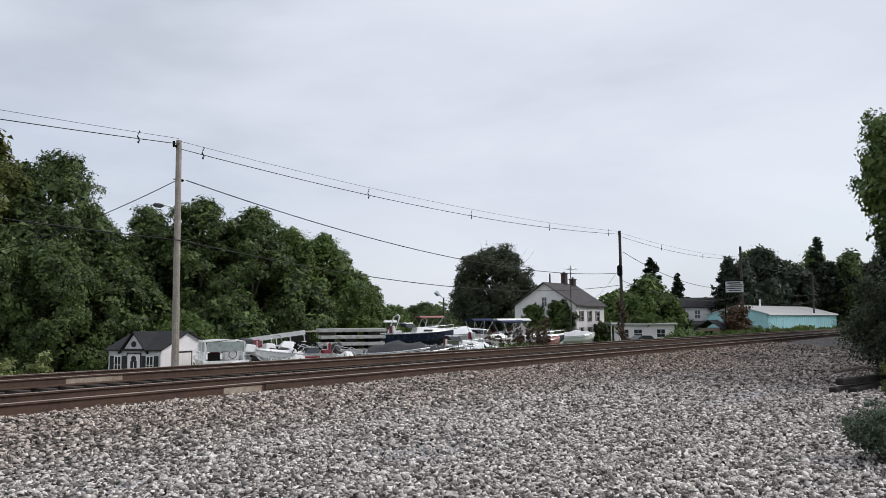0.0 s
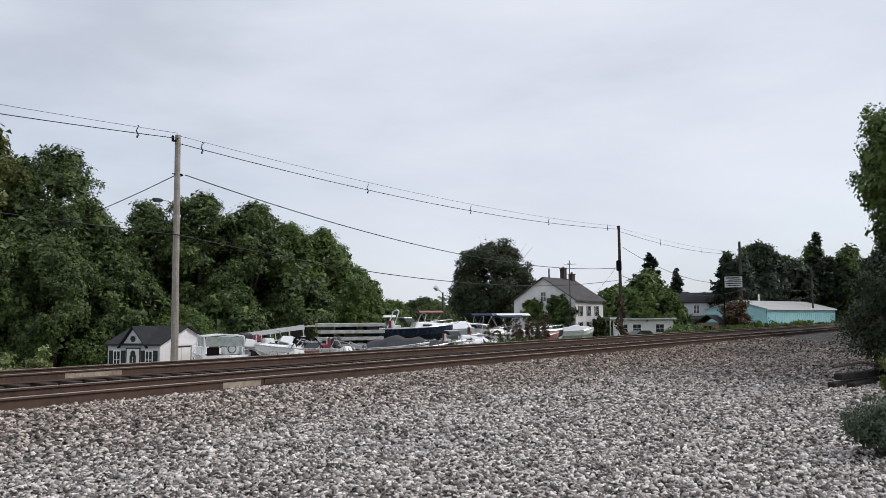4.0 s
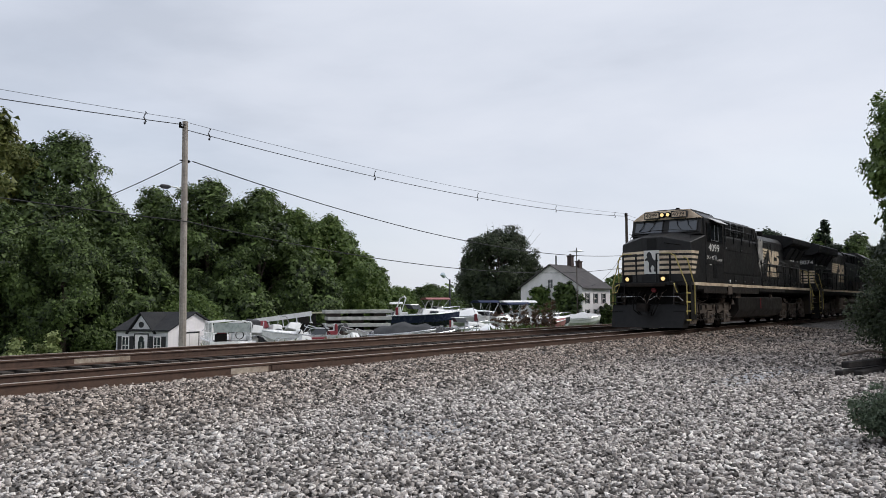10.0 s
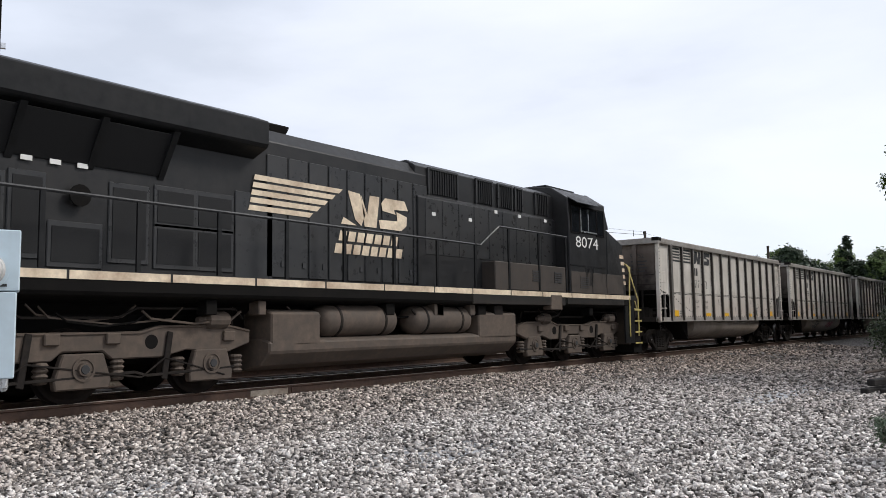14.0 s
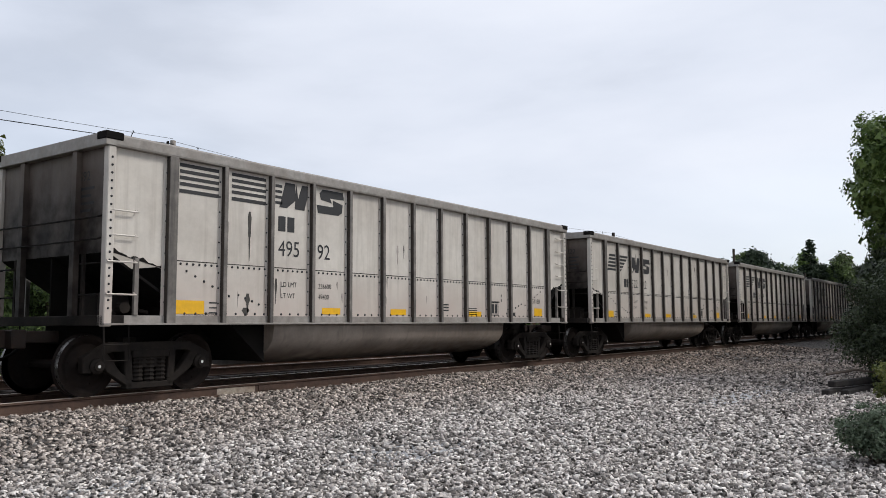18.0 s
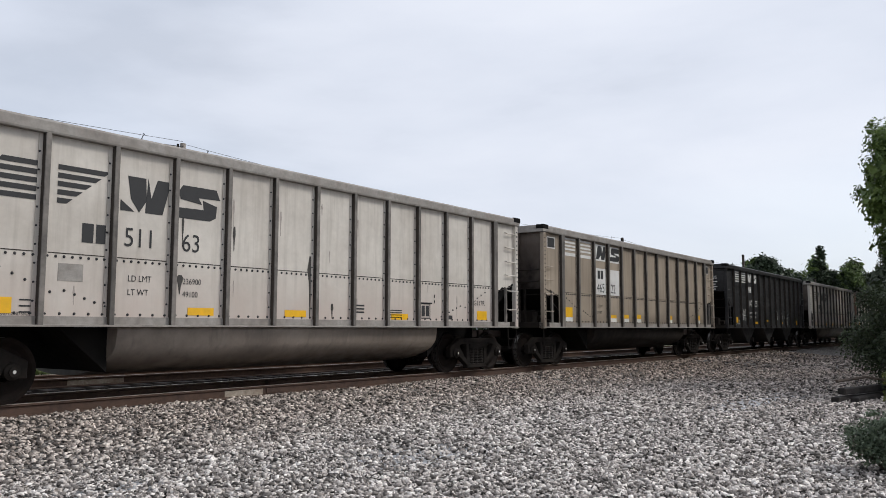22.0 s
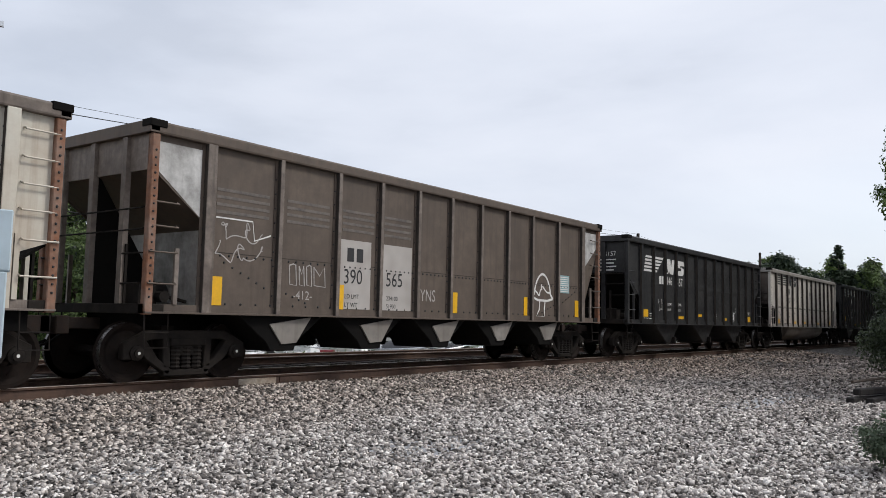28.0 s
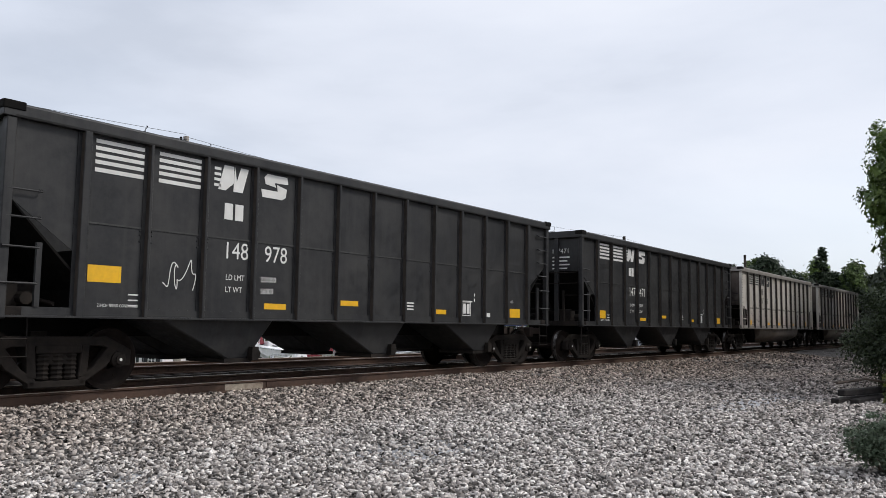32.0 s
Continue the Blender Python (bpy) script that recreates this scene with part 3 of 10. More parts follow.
def build_ballast():
    rng = np.random.default_rng(5)
    sets = [stones(780, 5.2, 9.5, 0.0195, rng), stones(540, 9.5, 13.5, 0.0215, rng), stones(290, 13.5, 21, 0.026, rng), stones(130, 21, 33, 0.031, rng), stones(36, 33, 48, 0.046, rng)]
    pos = np.concatenate([s[0] for s in sets])
    size = np.concatenate([s[1] for s in sets])
    # worn driving patches keep fewer loose stones
    bare = np.array([noise.noise((x * 0.28, y * 0.5, 9.0)) for x, y in pos])
    worn = 0.8 * np.exp(-(((pos[:, 0] - 17.4) / 3.0) ** 2 + ((pos[:, 1] - 4.6) / 0.65) ** 2)) + np.exp(-(((pos[:, 0] - 7.7) / 1.2) ** 2 + ((pos[:, 1] - 5.9) / 0.7) ** 2)) * 0.6 + 0.6 * np.exp(-(((pos[:, 0] - 4.5) / 0.6) ** 2 + ((pos[:, 1] - 6.9) / 0.4) ** 2))
    keep = rng.uniform(0, 1, len(pos)) > np.clip(0.2 * (bare > 0.25) + 0.95 * worn, 0, 0.93)
    pos, size = pos[keep], size[keep]
    n = len(pos)
    ico = np.array([(-1, -1, -1), (1, -1, -1), (1, 1, -1), (-1, 1, -1), (-1, -1, 1), (1, -1, 1), (1, 1, 1), (-1, 1, 1)]) * 0.62
    tri = np.array([(4, 5, 6), (4, 6, 7), (0, 1, 5), (0, 5, 4), (1, 2, 6), (1, 6, 5), (2, 3, 7), (2, 7, 6), (3, 0, 4), (3, 4, 7)])
    v = ico[None] * (1 + rng.uniform(-0.3, 0.22, (n, 8, 1))) + rng.uniform(-0.13, 0.13, (n, 8, 3))
    v = v * np.stack([rng.uniform(1.0, 2.0, n), rng.uniform(0.65, 1.25, n), rng.uniform(0.36, 0.72, n)], 1)[:, None]
    q = rng.normal(size=(n, 4)) * np.array([1.6, 0.3, 0.3, 1.6])
    q /= np.linalg.norm(q, axis=1)[:, None]
    w, x, y, z = q.T
    rot = np.stack([np.stack([1 - 2 * (y * y + z * z), 2 * (x * y - w * z), 2 * (x * z + w * y)], 1), np.stack([2 * (x * y + w * z), 1 - 2 * (x * x + z * z), 2 * (y * z - w * x)], 1), np.stack([2 * (x * z - w * y), 2 * (y * z + w * x), 1 - 2 * (x * x + y * y)], 1)], 1)
    v = np.einsum("nij,nkj->nki", rot, v) * size[:, None, None]
    gz = np.interp(pos[:, 1], [-100, 8.3, 10.2, 10.9, 18.8], [LOT, LOT, -0.26, BED, BED])
    gz += np.array([noise.noise((a * 0.35, b * 0.35, 0)) * 0.035 for a, b in pos]) + rng.uniform(-0.004, 0.042, n)
    v += np.c_[pos, gz][:, None]
    f = (tri[None] + 8 * np.arange(n)[:, None, None]).reshape(-1, 3)
    tagged(new("ballast_gravel", raw_mesh("ballast_gravel", v.reshape(-1, 3), f, M_STONE)), "loose angular grey and pinkish crushed stone", "gravel", kind="stuff")


build_ballast()

RAIL = [(-0.075, -0.185), (0.075, -0.185), (0.075, -0.17), (0.012, -0.15), (0.010, -0.045), (0.036, -0.03), (0.036, -0.006), (0.026, 0.0), (-0.026, 0.0), (-0.036, -0.006), (-0.036, -0.03), (-0.010, -0.045), (-0.012, -0.15), (-0.075, -0.17)]


def build_track():
    for k, y in enumerate((NEAR_Y, NEAR_Y + GAUGE, NEAR_Y + TRACK2, NEAR_Y + TRACK2 + GAUGE)):
        lab = "rusty brown steel rail on stone ballast" if k else "rusty brown steel rail with a pale painted patch"
        rail = solid("rail", Shape().prism_x([(y + a, b) for a, b in RAIL], -160, 420), M_RAIL, lab, "rail", "rails of the two tracks", "structure")
        part("worn_running_surface", Shape().box(-160, 420, y - 0.031, y + 0.031, -0.003, 0.003), M_RAILTOP, rail)
        if k == 0:
            for x0, x1 in ((9.36, 10.22),):
                part("painted_patch", Shape().box(x0, x1, y - 0.016, y - 0.0125, -0.15, -0.045), M_PATCH, rail, "pale flaking paint on the rail web")
                part("joint_bar", Shape().box(10.3, 10.8, y - 0.03, y - 0.013, -0.14, -0.05), M_RAIL, rail)
        if k == 2:
            part("painted_patch", Shape().box(9.3, 10.6, y - 0.016, y - 0.0125, -0.15, -0.045), M_PATCH, rail, "pale flaking paint on the rail web")
        plate = Shape().box(-0.09, 0.09, -0.19, 0.19, -0.198, -0.182).box(-0.05, -0.02, -0.12, -0.08, -0.185, -0.15).box(0.02, 0.05, 0.08, 0.12, -0.185, -0.15).mesh("tie_plate", M_RAIL)
        if k < 2:
            for i in range(96):
                part("tie_plate", plate, None, rail, at=pose(-1 + i * 0.53, y, 0.0))
    tie = Shape().box(-0.115, 0.115, -1.3, 1.3, -0.40, -0.187).mesh("tie", M_TIE, 0.012)
    bed = thing("tie_row", pose(0, 0, 0), "weathered wooden railway ties bedded in ballast", "railway ties", kind="structure")
    for i in range(96):
        part("tie", tie, None, bed, at=pose(-1 + i * 0.53, TRACK_Y, 0, 0, 0, random.uniform(-1, 1)))
        part("tie", tie, None, bed, at=pose(-0.8 + i * 0.53, TRACK_Y + TRACK2, 0, 0, 0, random.uniform(-1, 1)))


build_track()

# ---- the train ----
UNEVEN_T = [0, 7, 8, 9, 10, 11, 12, 13, 14, 16.5, 18, 19, 20, 21, 22, 23, 24, 25, 28, 29, 30, 31, 32]
UNEVEN_M = [0, 0, -0.1, -0.2, -0.15, -0.15, 0.02, 0.1, 0.05, -0.1, 0.08, 0.22, 0.3, 0.22, 0.28, 0.55, 0.22, 0.28, -0.2, -0.18, -0.04, -0.12, -0.12]


def s_of(t):
    """How far the train has gone since 20 s."""
    x = (t - 20) / 10
    return 128.71 * x + 0.264 * x * x - 0.763 * x ** 3 + float(np.interp(t, UNEVEN_T, UNEVEN_M))


WHEELS = []
HALF = 7.25


def text_mesh(txt, size, mat, shear=0.0, width=1.0):
    cu = bpy.data.curves.new("lettering", "FONT")
    cu.body, cu.size, cu.extrude, cu.shear, cu.resolution_u = txt, size, 0.0, shear, 3
    ob = bpy.data.objects.new("lettering", cu)
    me = bpy.data.meshes.new_from_object(ob)
    bpy.data.objects.remove(ob)
    for v in me.vertices:
        v.co.x *= width
    me.materials.clear()
    me.materials.append(mat)
    return me


def letters(txt, size, mat, parent, x, y, z, shear=0.0, width=1.0, label="", side=-1):
    """Flat lettering on the side of a car that faces -y, or +y for side=1."""
    m = pose(x, y, z, 90) if side < 0 else pose(x, y, z, 90, 0, 180)
    return part("lettering", text_mesh(txt, size, mat, shear, width), None, parent, label, at=m)


def decal(name, polys, y, mat, parent, label="", thick=0.004):
    """Flat painted shapes on a side that faces -y: polygons in x and z."""
    if name in ("emblem", "slogan_block", "white_stripe", "reporting_mark"):
        for p in polys:
            part(name, Shape().prism(p, y - thick, y), mat, parent, label)
        return
    sh = Shape()
    for p in polys:
        sh.prism(p, y - thick, y)
    ob = part(name, sh, mat, parent, label)
    if len(polys) > 1:
        ob["kind"] = "stuff"
    return ob


def bars(x, z, w, h, n, gap):
    return [[(x, z - i * (h + gap)), (x + w, z - i * (h + gap)), (x + w, z - i * (h + gap) - h), (x, z - i * (h + gap) - h)] for i in range(n)]


def freight_truck(parent, x):
    """A two-axle freight truck under a car."""
    tr = part("truck", Shape().box(-0.25, 0.25, -1.05, 1.05, 0.42, 0.72).box(-0.12, 0.12, -0.5, 0.5, 0.72, 0.86), M_TRUCK, parent, "grimy cast-steel truck", at=pose(x, 0, 0))
    for sy in (-1, 1):
        y0, y1 = sorted((sy * 0.93, sy * 1.07))
        fr = Shape()
        fr.prism([(-1.13, 0.36), (-1.13, 0.60), (-0.72, 0.80), (0.72, 0.80), (1.13, 0.60), (1.13, 0.36), (0.98, 0.36), (0.98, 0.54), (0.66, 0.66), (-0.66, 0.66), (-0.98, 0.54), (-0.98, 0.36)], y0, y1)
        for q in (-1, 1):
            fr.prism([(q * 0.74, 0.36), (q * 0.90, 0.58), (q * 0.76, 0.66), (q * 0.52, 0.36), (q * 0.30, 0.20), (q * 0.34, 0.10)], y0, y1)
            fr.prism([(q * 0.30, 0.22), (q * 0.44, 0.22), (q * 0.46, 0.68), (q * 0.34, 0.68)], y0, y1)
        fr.box(-0.42, 0.42, y0, y1, 0.09, 0.19)
        part("side_frame", fr, M_TRUCK, tr, bevel=0.012)
        for i in range(3):
            prof = []
            for k in range(6):
                prof += [(0.20 + k * 0.062, 0.085), (0.225 + k * 0.062, 0.105), (0.25 + k * 0.062, 0.085)]
            part("coil_spring", Shape().lathe(prof, 7, "z", (-0.2 + i * 0.2, sy * 1.0, 0)), M_TRUCK, tr)
        part("bolster_end", Shape().box(-0.33, 0.33, min(sy * 0.9, sy * 1.09), max(sy * 0.9, sy * 1.09), 0.56, 0.68), M_TRUCK, tr, bevel=0.012)
        for q in (-1, 1):
            cap = part("bearing_cap", Shape().lathe([(0, 0.115), (sy * 0.05, 0.115), (sy * 0.075, 0.07), (sy * 0.10, 0.07), (sy * 0.103, 0.024)], 14, "y", (q * 0.915, sy * 1.05, 0.457)), M_TRUCK, tr)
            cap.data.materials.append(M_WHITE)
            for p in cap.data.polygons:
                if p.center.y * sy > 1.152 and p.normal.y * sy > 0.9 and len(p.vertices) > 6:
                    p.material_index = 1
    for q in (-1, 1):
        WHEELS.append((part("wheelset", WHEELSET, None, tr, "steel wheels with bright worn treads", at=pose(q * 0.915, 0, 0.457)), q * 0.915, 0.457, 1.0))
    return tr


def wheel_mesh(r, gauge=0.7175):
    sh = Shape().tube([(0, -0.95, 0), (0, 0.95, 0)], 0.085, 10)
    for sy in (-1, 1):
        a = gauge * sy
        sh.lathe([(a - sy * 0.02, r + 0.028), (a - sy * 0.02, r - 0.06), (a + sy * 0.02, r * 0.72), (a + sy * 0.05, 0.15), (a + sy * 0.09, 0.15), (a + sy * 0.075, r * 0.72), (a + sy * 0.115, r - 0.06), (a + sy * 0.115, r - 0.002), (a + sy * 0.02, r), (a - sy * 0.005, r + 0.028)], 44, "y")
        for k in range(3):
            t = k * 2.094 + 0.4
            sh.lathe([(a + sy * 0.06, 0.028), (a + sy * 0.088, 0.022)], 6, "y", (math.cos(t) * r * 0.6, 0, math.sin(t) * r * 0.6))
    me = sh.mesh("wheelset", M_WHEEL)
    me.materials.append(M_TREAD)
    for p in me.polygons:
        if all(abs(math.hypot(me.vertices[i].co.x, me.vertices[i].co.z) - r) < 0.03 for i in p.vertices) and abs(p.normal.y) < 0.5:
            p.material_index = 1
    return me


WHEELSET = wheel_mesh(0.457)
LOCOWHEEL = wheel_mesh(0.53)
LOCOWHEEL.materials[1] = M_WHEEL


def coupler(parent, sx, x):
    sh = Shape().box(min(x - sx * 0.5, x + sx * 0.35), max(x - sx * 0.5, x + sx * 0.35), -0.09, 0.09, 0.80, 0.98)
    sh.prism_x([(-0.16, 0.72), (0.16, 0.72), (0.16, 1.0), (-0.16, 1.0)], x + sx * 0.33, x + sx * 0.55)
    sh.prism([(x + sx * 0.5, 0.74), (x + sx * 0.8, 0.74), (x + sx * 0.8, 1.0), (x + sx * 0.5, 1.0)], 0.03, 0.15)
    c = part("coupler", sh, M_COUPLER, parent, "rusty knuckle coupler", bevel=0.015)
    part("air_hose", Shape().tube([(x, 0.35, 0.85), (x + sx * 0.3, 0.35, 0.62), (x + sx * 0.6, 0.3, 0.5), (x + sx * 0.85, 0.25, 0.62)], 0.025, 6), M_DARK, parent)
    return c


def bar_grab(x0, x1, y, z, r=0.013, out=0.07, sgn=-1):
    yo = y + sgn * out
    return [(x0, y, z + 0.03), (x0, yo, z), (x1, yo, z), (x1, y, z + 0.03)]


def rivet_grid(pts, y, sgn, r=0.021):
    """Rows of rivet heads as one part."""
    vs, fs = [], []
    for x, z in pts:
        k = len(vs)
        for j in range(6):
            t = j * math.pi / 3
            vs.append((x + r * math.cos(t), y, z + r * math.sin(t)))
        for j in range(6):
            t = j * math.pi / 3
            vs.append((x + 0.6 * r * math.cos(t), y + sgn * 0.016, z + 0.6 * r * math.sin(t)))
        fs += [(k + j, k + (j + 1) % 6, k + 6 + (j + 1) % 6, k + 6 + j) for j in range(6)] + [tuple(k + 6 + j for j in range(6))]
    sh = Shape()
    sh.v, sh.f = vs, fs
    return sh


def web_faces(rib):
    """Gives the rib's two web faces a darker material than its outer face."""
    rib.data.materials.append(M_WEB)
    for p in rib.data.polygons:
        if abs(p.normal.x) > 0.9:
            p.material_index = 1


def open_car(name, label, group, body, rib_mat, ribs, rib_w, cut, bottom, end_mat, tall=3.84, chord=0.19, rivets=True, posts=None, wall_mat=None, tub_mat=None, slope_mat=None, bulk_mat=None, end_posts=(-0.75, 0.75), slope_z=1.2):
    """An open-top coal car. ribs: places along the side from the left corner. cut: how the side sheet's lower corners slope, (length, z at corner, z inside).
    bottom: "tub", "flat", "bays" or "sawtooth"."""
    car = thing(name, pose(0, TRACK_Y, 0), label, "freight car", group)
    L = 2 * HALF
    edges = [0.0] + list(ribs) + [L]
    sill_b, sill_t, top_b = 1.06, 1.20, tall - chord
    cl, zc, zi = cut
    for sy in (-1, 1):
        yi, yo = sy * 1.485, sy * 1.50
        ya, yb = min(yi, yo), max(yi, yo)
        for a, b in zip(edges, edges[1:]):
            x0, x1 = a - HALF, b - HALF

            def low(x):
                d = min(x, L - x)
                return sill_t - 0.02 if d >= cl - 1e-6 else zc + (zi - zc) * d / cl
            pts = [(x0, low(a + 1e-4) if a < L / 2 else low(a)), (x1, low(b) if b > L / 2 else low(b - 1e-4)), (x1, top_b), (x0, top_b)]
            if a < cl < b - 1e-3:
                pts = [(x0, low(a)), (cl - HALF, zi), (cl - HALF, sill_t - 0.02), (x1, sill_t - 0.02), (x1, top_b), (x0, top_b)]
            elif a < L - cl - 1e-3 < b and b > L - cl + 1e-3:
                pts = [(x0, sill_t - 0.02), (L - cl - HALF, sill_t - 0.02), (L - cl - HALF, zi), (x1, low(b)), (x1, top_b), (x0, top_b)]
            part("side_panel", Shape().prism(pts, ya, yb), body, car)
        for i, r in enumerate(ribs):
            w = rib_w * (1.7 if i in (0, len(ribs) - 1) else 1.0)
            x = r - HALF
            y0, y1 = sy * 1.50, sy * 1.598
            sh = Shape().prism_x([(y0, sill_b + 0.02), (y1, sill_b + 0.02), (y1, top_b + 0.01), (y0, top_b + 0.01)], x - w / 2 + 0.02, x + w / 2 - 0.02)
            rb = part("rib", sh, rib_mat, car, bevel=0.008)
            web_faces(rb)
            if sy < 0:
                part("rib_flange", Shape().box(x - w / 2 - 0.035, x + w / 2 + 0.035, min(y0, sy * 1.512), max(y0, sy * 1.512), sill_b + 0.02, top_b), body, rb)
        part("top_chord", Shape().prism_x([(sy * 1.44, top_b), (sy * 1.59, top_b), (sy * 1.60, top_b + 0.03), (sy * 1.60, tall - 0.03), (sy * 1.57, tall), (sy * 1.44, tall)], -HALF - 0.05, HALF + 0.05), end_mat, car, bevel=0.006)
        part("side_sill", Shape().prism_x([(sy * 1.42, sill_b), (sy * 1.60, sill_b), (sy * 1.60, sill_b + 0.025), (sy * 1.53, sill_b + 0.03), (sy * 1.53, sill_t), (sy * 1.42, sill_t)], -HALF, HALF), end_mat, car)
        for sx in (-1, 1):
            x = sx * HALF
            part("corner_post", Shape().box(min(x, x - sx * 0.13), max(x, x - sx * 0.13), min(sy * 1.46, sy * 1.58), max(sy * 1.46, sy * 1.58), sill_b - 0.02, top_b), posts or end_mat, car, bevel=0.012)
            # end ladder and grab irons
            lad = Shape()
            hs = (2.72, 2.36) if sx * sy > 0 else (3.42, 3.05, 2.70, 2.36)
            for z in hs if sy < 0 else ():
                xs = sorted((x - sx * 0.06, x - sx * 0.52))
                part("grab_iron", Shape().tube(bar_grab(xs[0], xs[1], sy * 1.50, z, sgn=sy), 0.014, 5), body, car)
            for z in (1.97, 1.50) if sy < 0 else ():
                xs = sorted((x - sx * 0.02, x - sx * 0.50))
                part("grab_iron", Shape().tube(bar_grab(xs[0], xs[1], sy * 1.53, z, sgn=sy), 0.014, 5), body, car)
            lad.tube([(x - sx * 0.04, sy * 1.53, sill_b), (x - sx * 0.04, sy * 1.55, 0.55), (x - sx * 0.44, sy * 1.55, 0.55), (x - sx * 0.44, sy * 1.53, sill_b)], 0.014, 5)
            lad.tube([(x - sx * 0.04, sy * 1.55, 0.78), (x - sx * 0.44, sy * 1.55, 0.78)], 0.012, 5)
            part("stirrup_step", lad, M_TRUCK, car)
            part("ladder_post", Shape().box(min(x - sx * 0.50, x - sx * 0.57), max(x - sx * 0.50, x - sx * 0.57), min(sy * 1.5, sy * 1.55), max(sy * 1.5, sy * 1.55), sill_t, 2.05), rib_mat, car)
        if rivets:
            pts = []
            for a, b in zip(edges[1:], edges[2:-1]):
                k = 8
                pts += [(a - HALF + rib_w * 0.8 + (b - a - rib_w * 1.6) * i / (k - 1), 2.01) for i in range(k)]
                pts += [(a - HALF + rib_w * 0.8 + (b - a - rib_w * 1.6) * i / 4, 1.235) for i in range(5)]
            for i in range(6):
                for q in (-1, 1):
                    pts.append((q * (HALF - 1.45 - i * 0.17), 1.9 - i * 0.075))
                    pts.append((q * (HALF - 2.5 - i * 0.15), 1.55 - i * 0.05))
            part("riveting", rivet_grid(pts, sy * 1.50, sy, 0.023), M_INK, car)["kind"] = "stuff"
            seam = Shape()
            for a, b in zip(edges[1:], edges[2:-1]):
                seam.box(a - HALF + rib_w * 0.8, b - HALF - rib_w * 0.8, min(sy * 1.50, sy * 1.5035), max(sy * 1.50, sy * 1.5035), 2.048, 2.062)
            part("lap_seam", seam, M_WEB, car, "dark lap seam along the side")["kind"] = "stuff"
            pts = [(r - HALF + q * (rib_w / 2 + 0.02), z) for r in ribs for q in (-1,) for z in (1.4, 1.65, 1.9, 2.15, 2.4, 2.65, 2.9, 3.15, 3.4)]
            pts2 = [(q * (HALF - 0.065), 1.3 + 0.115 * i) for q in (-1, 1) for i in range(20)]
            part("riveting", rivet_grid(pts, sy * 1.512, sy, 0.017), M_INK, car)["kind"] = "stuff"
            part("riveting", rivet_grid(pts2, sy * 1.58, sy, 0.02), M_INK, car)["kind"] = "stuff"
    for sx in (-1, 1):
        x = sx * (HALF - 0.06)
        ends = sorted((x, x - sx * 0.012))
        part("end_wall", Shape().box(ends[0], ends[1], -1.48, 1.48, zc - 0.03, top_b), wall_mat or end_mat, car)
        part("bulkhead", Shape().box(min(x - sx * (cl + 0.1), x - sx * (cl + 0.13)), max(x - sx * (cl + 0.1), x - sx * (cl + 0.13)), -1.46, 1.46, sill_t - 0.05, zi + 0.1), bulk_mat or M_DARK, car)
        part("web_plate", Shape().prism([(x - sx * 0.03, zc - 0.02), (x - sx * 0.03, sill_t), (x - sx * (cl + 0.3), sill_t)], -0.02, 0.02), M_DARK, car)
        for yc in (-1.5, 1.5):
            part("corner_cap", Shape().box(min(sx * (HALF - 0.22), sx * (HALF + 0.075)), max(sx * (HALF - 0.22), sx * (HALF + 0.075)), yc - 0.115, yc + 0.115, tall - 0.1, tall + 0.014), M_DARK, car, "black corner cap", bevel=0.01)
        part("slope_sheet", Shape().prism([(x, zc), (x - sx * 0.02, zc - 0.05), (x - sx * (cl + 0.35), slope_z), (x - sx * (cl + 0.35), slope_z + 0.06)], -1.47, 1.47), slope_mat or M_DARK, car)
        part("top_chord", Shape().box(min(sx * (HALF - 0.1), sx * (HALF + 0.06)), max(sx * (HALF - 0.1), sx * (HALF + 0.06)), -1.6, 1.6, top_b, tall + 0.002), end_mat, car, bevel=0.008)
        for y in end_posts:
            b = sorted((x, x + sx * 0.09))
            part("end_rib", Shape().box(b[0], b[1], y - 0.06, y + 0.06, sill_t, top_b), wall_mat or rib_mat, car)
        g = Shape()
        for z in (2.62, 2.3):
            g.tube([(x, -1.4, z + 0.03), (x + sx * 0.09, -1.4, z), (x + sx * 0.09, 1.4, z), (x, 1.4, z + 0.03)], 0.014, 5)
        for y0 in (-1.42, 1.42):
            for z in (1.95, 1.5):
                q = -1 if y0 > 0 else 1
                g.tube([(x, y0, z), (x + sx * 0.09, y0, z), (x + sx * 0.09, y0 + q * 0.45, z), (x, y0 + q * 0.45, z)], 0.013, 5)
            q = -1 if y0 > 0 else 1
            g.box(min(x, x + sx * 0.04), max(x, x + sx * 0.04), min(y0 + q * 0.43, y0 + q * 0.49), max(y0 + q * 0.43, y0 + q * 0.49), sill_t, 2.1)
        part("end_ladder", g, M_TRUCK, car)
        part("end_sill", Shape().box(min(sx * (HALF - 0.35), sx * HALF), max(sx * (HALF - 0.35), sx * HALF), -1.55, 1.55, sill_b - 0.01, sill_t), M_TRUCK, car, bevel=0.01)
        if sx < 0:
            gear = Shape().lathe([(-0.25, 0.14), (0.25, 0.14)], 12, "y", (sx * (HALF - 0.75), -0.6, 1.42))
            gear.box(sx * (HALF - 0.35) - 0.15, sx * (HALF - 0.35) + 0.15, -1.1, -0.75, 1.2, 1.5).lathe([(-1.25, 0.09), (-0.8, 0.09)], 10, "y", (sx * (HALF - 0.55), 0, 1.32))
            gear.tube([(sx * (HALF - 0.9), -1.3, 1.25), (sx * (HALF - 0.5), -0.2, 1.5), (sx * (HALF - 0.8), 1.0, 1.3)], 0.03, 6)
